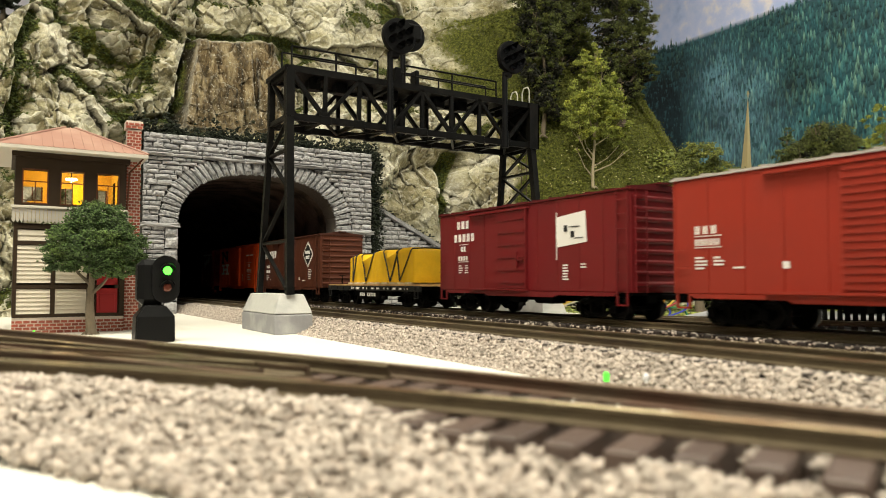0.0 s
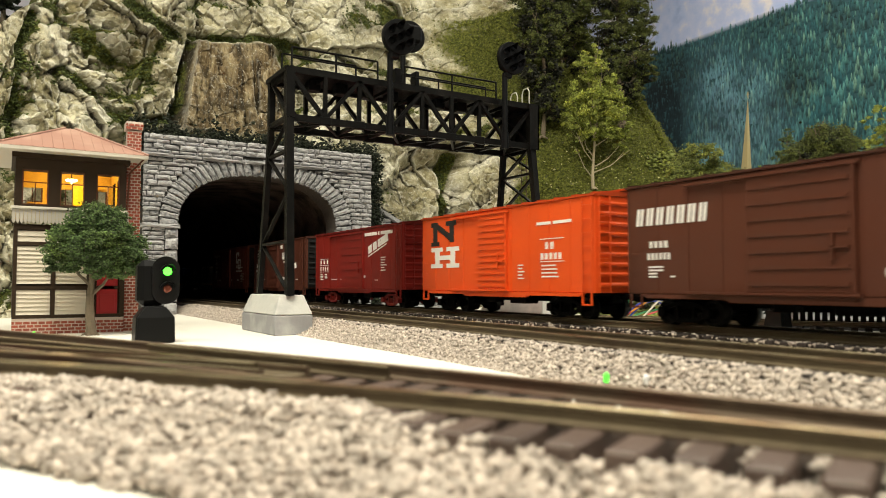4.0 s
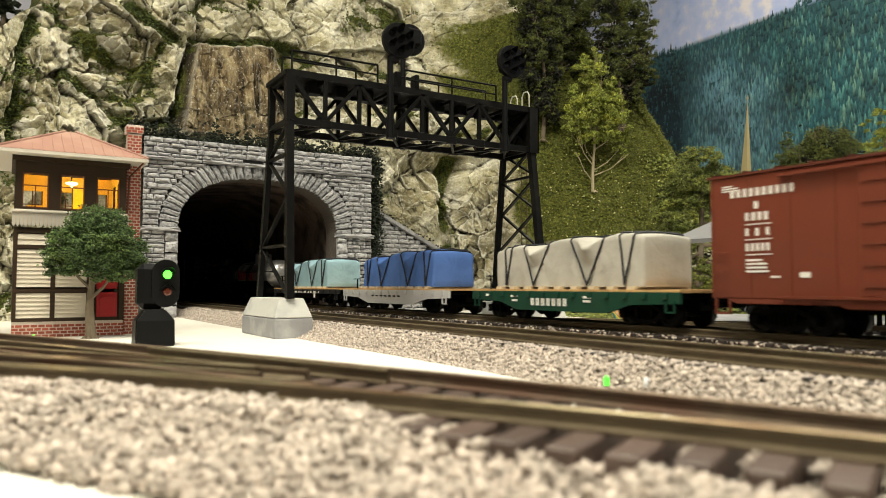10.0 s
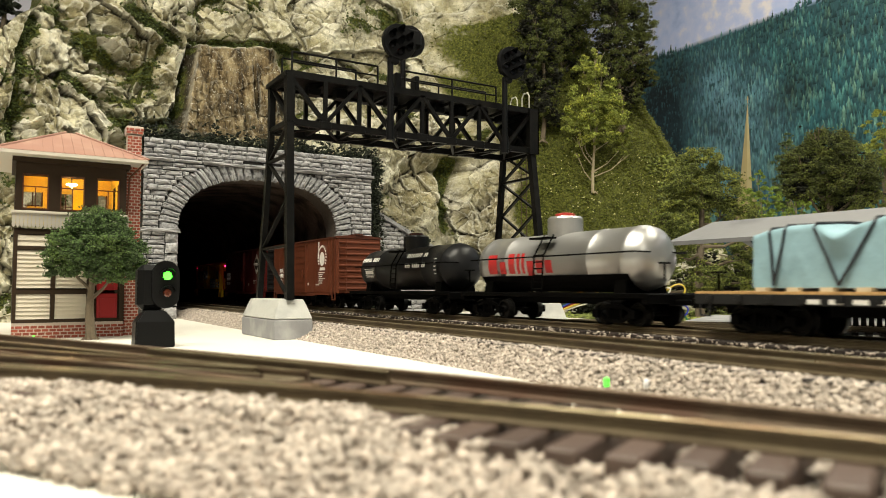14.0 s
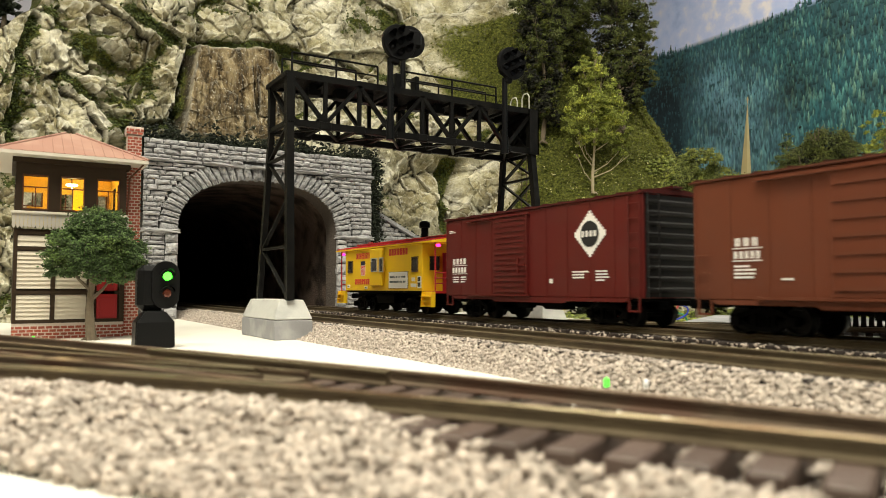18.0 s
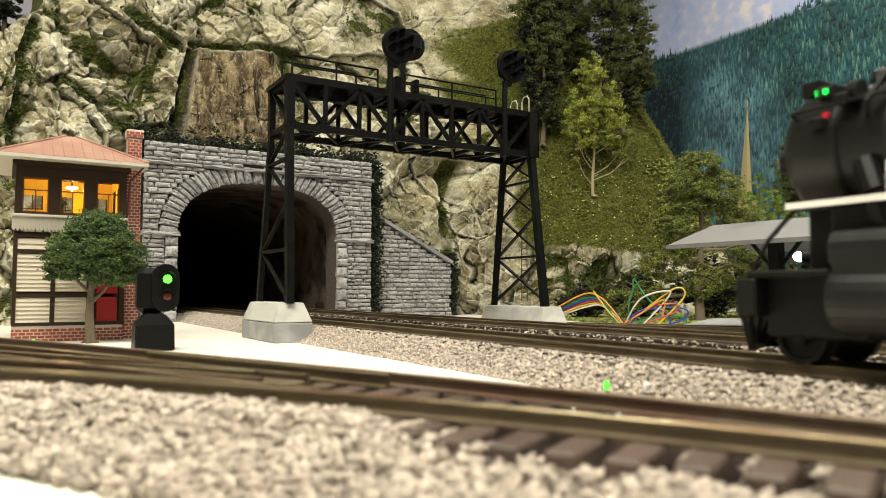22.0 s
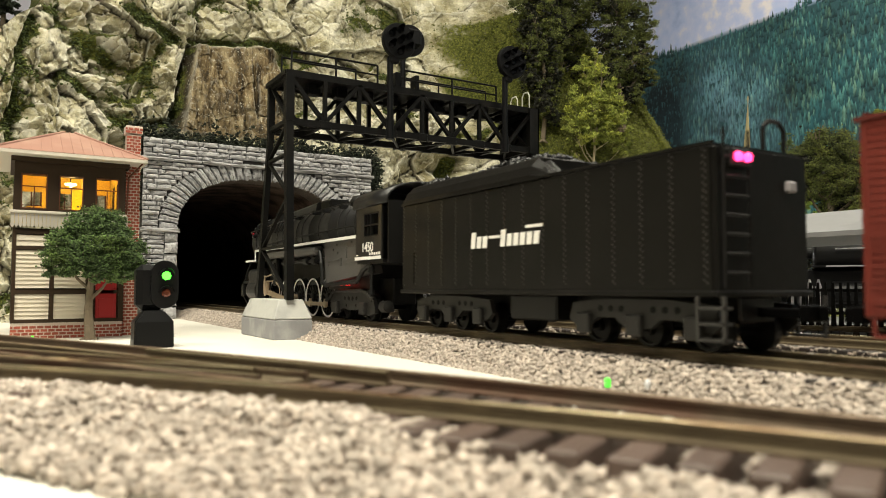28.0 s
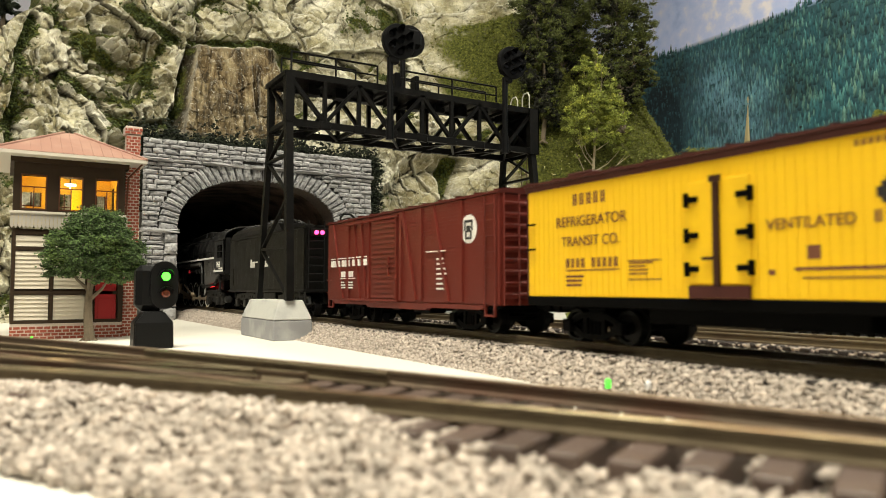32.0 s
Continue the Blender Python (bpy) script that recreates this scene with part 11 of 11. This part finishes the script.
for y in (0.076, -0.088):
    tr = part("truck", boxes((-0.024, 0.024, -0.008, 0.008, 0.0095, 0.0215), (-0.006, 0.006, -0.040, 0.040, 0.012, 0.018), bevel=0.001), TRUCK_GREY, tender)
    tr.matrix_basis = pose(0, y, 0)
    for sx in (-1, 1):
        poly = [(-0.047, 0.0125), (-0.044, 0.0205), (-0.020, 0.0225), (0.020, 0.0225), (0.044, 0.0205), (0.047, 0.0125), (0.042, 0.0085), (0.034, 0.0090), (0.026, 0.0135), (0.014, 0.0135), (0.008, 0.0090), (-0.008, 0.0090), (-0.014, 0.0135), (-0.026, 0.0135), (-0.034, 0.0090), (-0.042, 0.0085)]
        part("side_frame", prism(B(), poly, "X", *sorted((sx * 0.0245, sx * 0.0275))), TRUCK_GREY, tr)
        for a in (-0.034, 0.0, 0.034):
            part("journal_box", boxes((*sorted((sx * 0.0270, sx * 0.0310)), a - 0.0045, a + 0.0045, 0.0055, 0.0155), bevel=0.0008), TRUCK_GREY, tr)
        # solid black discs stand in for the shade in lightening holes
        for a in (-0.024, -0.017, -0.010, 0.010, 0.017, 0.024):
            part("lightening_hole", lathe(B(), [(sx * 0.0270, 0.0017), (sx * 0.02765, 0.0017)], 8, "X", (0, a, 0.0180)), RUBBER_BLACK, tr)
    for a in (-0.034, 0.0, 0.034):
        piece("wheelset", WHEELSET, pose(0, a, 0.0087), tr)
bm = B()
for sx in (-1, 1):
    x0, x1 = sorted((sx * 0.0300, sx * 0.0350))
    for z in (0.0060, 0.0125, 0.0190):
        box(bm, x0, x1, -TH - 0.006, -TH + 0.008, z, z + 0.0012)
    for y in (-TH - 0.006, -TH + 0.007):
        box(bm, *sorted((sx * 0.0335, sx * 0.0350)), y, y + 0.0014, 0.0055, 0.0245)
part("rear_steps", bm, mat("worn_grey_steps", (0.03, 0.028, 0.026), 0.5), tender)
bm = B()
for z in (0.034, 0.042, 0.050, 0.058, 0.066, 0.074, 0.082):
    rod(bm, (-0.030, -TH - 0.003, z), (-0.014, -TH - 0.003, z), 0.0007, 6)
for x in (-0.030, -0.014):
    rod(bm, (x, -TH - 0.003, 0.028), (x, -TH - 0.003, 0.094), 0.0007, 6)
part("rear_ladder", bm, LOCO_DARK, tender)
part("rear_grab", pipe(B(), [(0.006, -TH + 0.004, 0.088), (0.006, -TH + 0.004, 0.099), (0.010, -TH + 0.004, 0.1025), (0.017, -TH + 0.004, 0.1025), (0.021, -TH + 0.004, 0.099), (0.021, -TH + 0.004, 0.088)], 0.0011, 8), LOCO_DARK, tender)
lampbar = part("lamp_bar", boxes((-0.027, -0.012, -TH - 0.004, -TH, 0.0785, 0.0860), bevel=0.0008), LOCO_DARK, tender)
for x in (-0.0225, -0.0165):
    bm = B()
    lathe(bm, [(-TH - 0.0060, 0.0012), (-TH - 0.0055, 0.0019), (-TH - 0.0036, 0.0021)], 14, "Y", (x, 0, 0.0822))
    part("marker_lens", bm, PINK_LENS, lampbar, "glowing pink marker lens")
part("rear_lens", boxes((0.014, 0.020, -TH - 0.0030, -TH, 0.0700, 0.0750), bevel=0.0008), mat("grey_lens", (0.3, 0.28, 0.29), 0.2), tender)
bm = B()
for x in (-0.030, 0.030):
    rod(bm, (x, TH + 0.002, 0.028), (x, TH + 0.002, 0.092), 0.0008, 6)
part("front_grab", bm, LOCO_DARK, tender)
part("tool_panel", boxes((-SIDE - 0.0006, -SIDE, TH - 0.0185, TH - 0.003, 0.031, 0.052), (-SIDE - 0.0009, -SIDE, TH - 0.0188, TH - 0.0027, 0.0515, 0.0525)), TENDER_BLACK, tender)
piece("coupler", COUPLER, pose(0, -TH - 0.001, 0, 0, 0, 180), tender)
marks("lettering", tender, WHITE, [(-0.0440 + i * 0.0062, 0.0520, 0.0044, 0.0098 if i in (0, 5) else 0.0070, 0.0010) for i in (0, 1, 2, 5, 6, 7, 8, 9, 10)] + [(-0.0245, 0.0572, 0.0110, 0.0016), (0.0110, 0.0612, 0.0150, 0.0016)], lift=0.0006)
STEAM.append((tender, T_Y))

# red wooden boxcar with outside braces
car = boxcar("brick red outside-braced boxcar with wooden sides and white lettering", (0.135, 0.021, 0.014), door=(-0.038, 0.004), door_ribs=16, style="ribs", group="steam train", z0=0.0178, z1=0.0845, seams=1)
car_board = shared(boxes((-SIDE - 0.0003, -SIDE, -0.129, 0.129, 0.0, 0.0019)), "side_board", car.children[0].data.materials[0])
for i in range(26):
    piece("side_board", car_board, pose(0, 0, 0.0195 + i * 0.0025), car)
for a, b in ((-0.118, -0.096), (-0.084, -0.084), (-0.060, -0.050), (-0.074, -0.062), (0.012, 0.032), (0.040, 0.040), (0.056, 0.076), (0.092, 0.092), (0.010, 0.010), (-0.044, -0.044)):
    part("brace", beam(B(), (-SIDE - 0.0010, -a, 0.0835), (-SIDE - 0.0010, -b, 0.0195), 0.0030, 0.0018, (1, 0, 0)), car.children[0].data.materials[0], car)
marks("lettering", car, WHITE, [(u, 0.0530, 0.0092, 0.0008) for u in (-0.121, -0.108, -0.0975, -0.0865, -0.0755, -0.064, -0.052)] + [(-0.1205 + i * 0.0035, 0.0465, 0.0026, 0.0052) for i in range(3)] + [(u, 0.0465, 0.0032, 0.0052) for u in (-0.1065, -0.0965, -0.0925, -0.0855, -0.0750, -0.0712, -0.0640, -0.0530, -0.0495)] + word(-0.098, 0.0375, 0.0048, "XX XXX", 0.0040) + [(-0.099, 0.0360, 0.009, 0.0006), (-0.084, 0.0360, 0.012, 0.0006)] + small_print(-0.098, 0.0325, 3, 0.007) + small_print(-0.084, 0.0325, 3, 0.009, seed=5) + small_print(0.062, 0.047, 7, 0.013, step=0.0033, seed=31) + [(0.048, 0.0525, 0.024, 0.0006)], lift=0.0017)
marks("emblem", car, WHITE, ring_marks(0.1000, 0.0650, 0.0088), lift=0.0008, label="round white emblem with a keystone")
marks("emblem_keystone", car, LETTER_BLACK, [(0.0952, 0.0690, 0.0096, 0.0016), (0.0952, 0.0640, 0.0014, 0.0050), (0.1034, 0.0640, 0.0014, 0.0050), (0.0965, 0.0595, 0.0014, 0.0045), (0.1021, 0.0595, 0.0014, 0.0045), (0.0965, 0.0585, 0.0070, 0.0014), (0.0980, 0.0630, 0.0040, 0.0040)], lift=0.0012)
STEAM.append((car, 0.0065))

# yellow refrigerator car
reefer = thing("refrigerator_car", "yellow wooden refrigerator car with brown roof and black hardware", "refrigerator car", "steam train")
yellow_r = paint("reefer_yellow", (0.82, 0.50, 0.012), 0.42)
brown_r = paint("reefer_brown", (0.055, 0.014, 0.010), 0.5)
part("body", box_shell(BOX_L, 0.0235, 0.0835), yellow_r, reefer)
reefer_board = shared(boxes((-SIDE - 0.00022, -SIDE, 0.0002, 0.0038, 0.0240, 0.0832)), "side_board", yellow_r)
for i in range(64):
    piece("side_board", reefer_board, pose(0, -BOX_L / 2 + 0.002 + i * (BOX_L - 0.004) / 64, 0), reefer)
part("roof", roof_bm(BOX_L, 0.0835, over=0.002), brown_r, reefer)
part("fascia", boxes((-SIDE - 0.0012, SIDE + 0.0012, -BOX_L / 2 - 0.001, BOX_L / 2 + 0.001, 0.0805, 0.0838)), brown_r, reefer)
part("running_board", boxes((-0.005, 0.005, -BOX_L / 2, BOX_L / 2, 0.0885, 0.0898)), brown_r, reefer)
for s in (-1, 1):
    part("ice_hatch", boxes((-0.018, -0.006, s * 0.105 - 0.010, s * 0.105 + 0.010, 0.0850, 0.0905), bevel=0.0006), brown_r, reefer)
    part("ice_hatch", boxes((0.006, 0.018, s * 0.105 - 0.010, s * 0.105 + 0.010, 0.0850, 0.0905), bevel=0.0006), brown_r, reefer)
    part("end_panel", boxes((-SIDE, SIDE, s * BOX_L / 2 - 0.0008, s * BOX_L / 2 + 0.0008, 0.0235, 0.0835)), brown_r, reefer)
part("side_sill", boxes((-SIDE - 0.0006, SIDE + 0.0006, -BOX_L / 2, BOX_L / 2, 0.0188, 0.0237), bevel=0.0004), CAR_BLACK, reefer)
for k, (u0, u1) in enumerate(((-0.0205, -0.0055), (-0.0055, 0.0095))):
    d = part("door", boxes((-SIDE - 0.0012, -SIDE, -u1 + 0.0003, -u0 - 0.0003, 0.0295, 0.0725), bevel=0.0003), yellow_r, reefer)
    for z in (0.036, 0.050, 0.065):
        u = u0 + 0.0006 if k == 0 else u1 - 0.0006
        dirn = 1 if k == 0 else -1
        part("hinge", boxes((-SIDE - 0.0028, -SIDE - 0.0010, min(-u, -u - dirn * 0.005), max(-u, -u - dirn * 0.005), z - 0.0012, z + 0.0012), (-SIDE - 0.0028, -SIDE - 0.0002, min(-u + dirn * 0.0018, -u), max(-u + dirn * 0.0018, -u), z - 0.0030, z + 0.0030), bevel=0.0003), CAR_BLACK, d)
part("door_bar", boxes((-SIDE - 0.0030, -SIDE - 0.0011, 0.0043, 0.0067, 0.0290, 0.0735), (-SIDE - 0.0034, -SIDE - 0.0020, 0.0045, 0.0120, 0.0395, 0.0408), (-SIDE - 0.0034, -SIDE - 0.0020, 0.0030, 0.0080, 0.0712, 0.0738)), paint("dark_door_bar", (0.035, 0.012, 0.008)), reefer)
part("door_sill", boxes((-SIDE - 0.0020, -SIDE, -0.0090, 0.0200, 0.0238, 0.0290)), brown_r, reefer)
part("grab_iron", boxes((-SIDE - 0.002, -SIDE - 0.001, BOX_L / 2 - 0.008, BOX_L / 2 - 0.001, 0.0485, 0.0495), (-SIDE - 0.002, -SIDE - 0.001, BOX_L / 2 - 0.008, BOX_L / 2 - 0.001, 0.0620, 0.0630)), CAR_BLACK, reefer)
part("underframe", boxes((-0.006, 0.006, -0.12, 0.12, 0.0125, 0.019), (-0.026, 0.026, -0.05, 0.05, 0.012, 0.019), bevel=0.0006), CAR_BLACK, reefer)
running_gear(reefer, BOX_L / 2, 0.088)
marks("lettering", reefer, LETTER_BROWN, word(-0.0935, 0.0700, 0.0058, "XXXXX", 0.0050) + word(-0.0990, 0.0385, 0.0046, "XXXX XXXXX", 0.0038) + [(-0.0990, 0.0368, 0.0375, 0.0006)] + small_print(-0.099, 0.0335, 3, 0.018, seed=41) + small_print(-0.055, 0.0395, 4, 0.017, h=0.0006, step=0.0017, seed=42) + [(-0.056, 0.0405, 0.020, 0.0005), (-0.056, 0.0318, 0.020, 0.0005)])
lettering(reefer, "REFRIGERATOR", -0.0815, 0.0595, 0.0052, LETTER_BROWN, squeeze=0.98)
lettering(reefer, "TRANSIT CO.", -0.0815, 0.0495, 0.0050, LETTER_BROWN, squeeze=0.98)
lettering(reefer, "VENTILATED", 0.0330, 0.0500, 0.0042, LETTER_BROWN)
marks("emblem", reefer, LETTER_BLACK, diamond_marks(0.0690, 0.0600, 0.0130, 0.0145), label="black diamond emblem with a yellow disc")
marks("emblem_disc", reefer, yellow_r, ring_marks(0.0690, 0.0600, 0.0082), lift=0.0007)
marks("emblem_print", reefer, LETTER_BROWN, word(0.0625, 0.0578, 0.0040, "XXXX", 0.0034), lift=0.0009)
marks("data", reefer, LETTER_BROWN, [(0.0320, 0.0385, 0.0050, 0.0050), (0.0165, 0.0330, 0.0026, 0.0020), (0.0270, 0.0345, 0.038, 0.0012), (0.0300, 0.0315, 0.030, 0.0006)] + word(0.056, 0.0500, 0.0042, "XXXXXXXXXXXX", 0.0040) + word(0.050, 0.0765, 0.0022, "XXXXXXXXXXXXXXXXXX", 0.0024))
STEAM.append((reefer, -0.2835))


# ---- motion ----
def motions():
    beat = [2.0 * k for k in range(17)]
    for car, y in FREIGHT:
        walk(car, [(t, pose(FAR_X, y - SPEED * t, 0)) for t in beat])
    start = {car: y for car, y in FREIGHT}
    for load, car, off in FREIGHT_LOADS:
        walk(load, [(t, pose(FAR_X, start[car] + off - SPEED * t, 0)) for t in beat])
    for car, y in STEAM:
        walk(car, [(t, pose(NEAR_X, y + STEAM_SPEED * (t - 28), 0)) for t in beat])
    # wheels, rods and crossheads of the locomotive
    fine = [0.1 * k for k in range(321)]

    def turned(t, r):
        return -90 - math.degrees(STEAM_SPEED * (t - 24) / r)
    for ob, y in zip(DRIVE_OBS, DRIVERS):
        walk(ob, [(t, pose(0, y, AXLE_Z, turned(t, DRIVER_R))) for t in fine])
    for ob in PONY_OBS + TRAIL_OBS:
        place = ob.matrix_basis.translation.copy()
        r = place.z
        walk(ob, [(t, pose(place.x, place.y, place.z, turned(t, r))) for t in fine])
    for k in range(2):
        side, cross = [], []
        main, ecc = [], []
        for t in fine:
            a = math.radians(turned(t, DRIVER_R))
            py, pz = CRANK * math.cos(a), CRANK * math.sin(a)
            side.append((t, pose(0, py, AXLE_Z + pz)))
            pin = DRIVERS[2] + py
            reach = math.sqrt(0.094 ** 2 - (AXLE_Z + pz - 0.0235) ** 2)
            lean = math.degrees(math.asin((0.0235 - AXLE_Z - pz) / 0.094))
            main.append((t, pose(0, pin, AXLE_Z + pz, lean)))
            cross.append((t, pose(0, pin + reach, 0.0235)))
            b = a - math.pi / 2
            ey, ez = DRIVERS[2] + 0.0030 * math.cos(b), AXLE_Z + 0.0030 * math.sin(b)
            ecc.append((t, pose(0, ey, ez, math.degrees(math.asin(max(-1, min(1, (0.034 - ez) / 0.0575)))))))
        walk(SIDE_RODS[k][0], side)
        walk(MAIN_RODS[k][0], main)
        walk(CROSSHEADS[k][0], cross)
        walk(ECC_RODS[k][0], ecc)


motions()
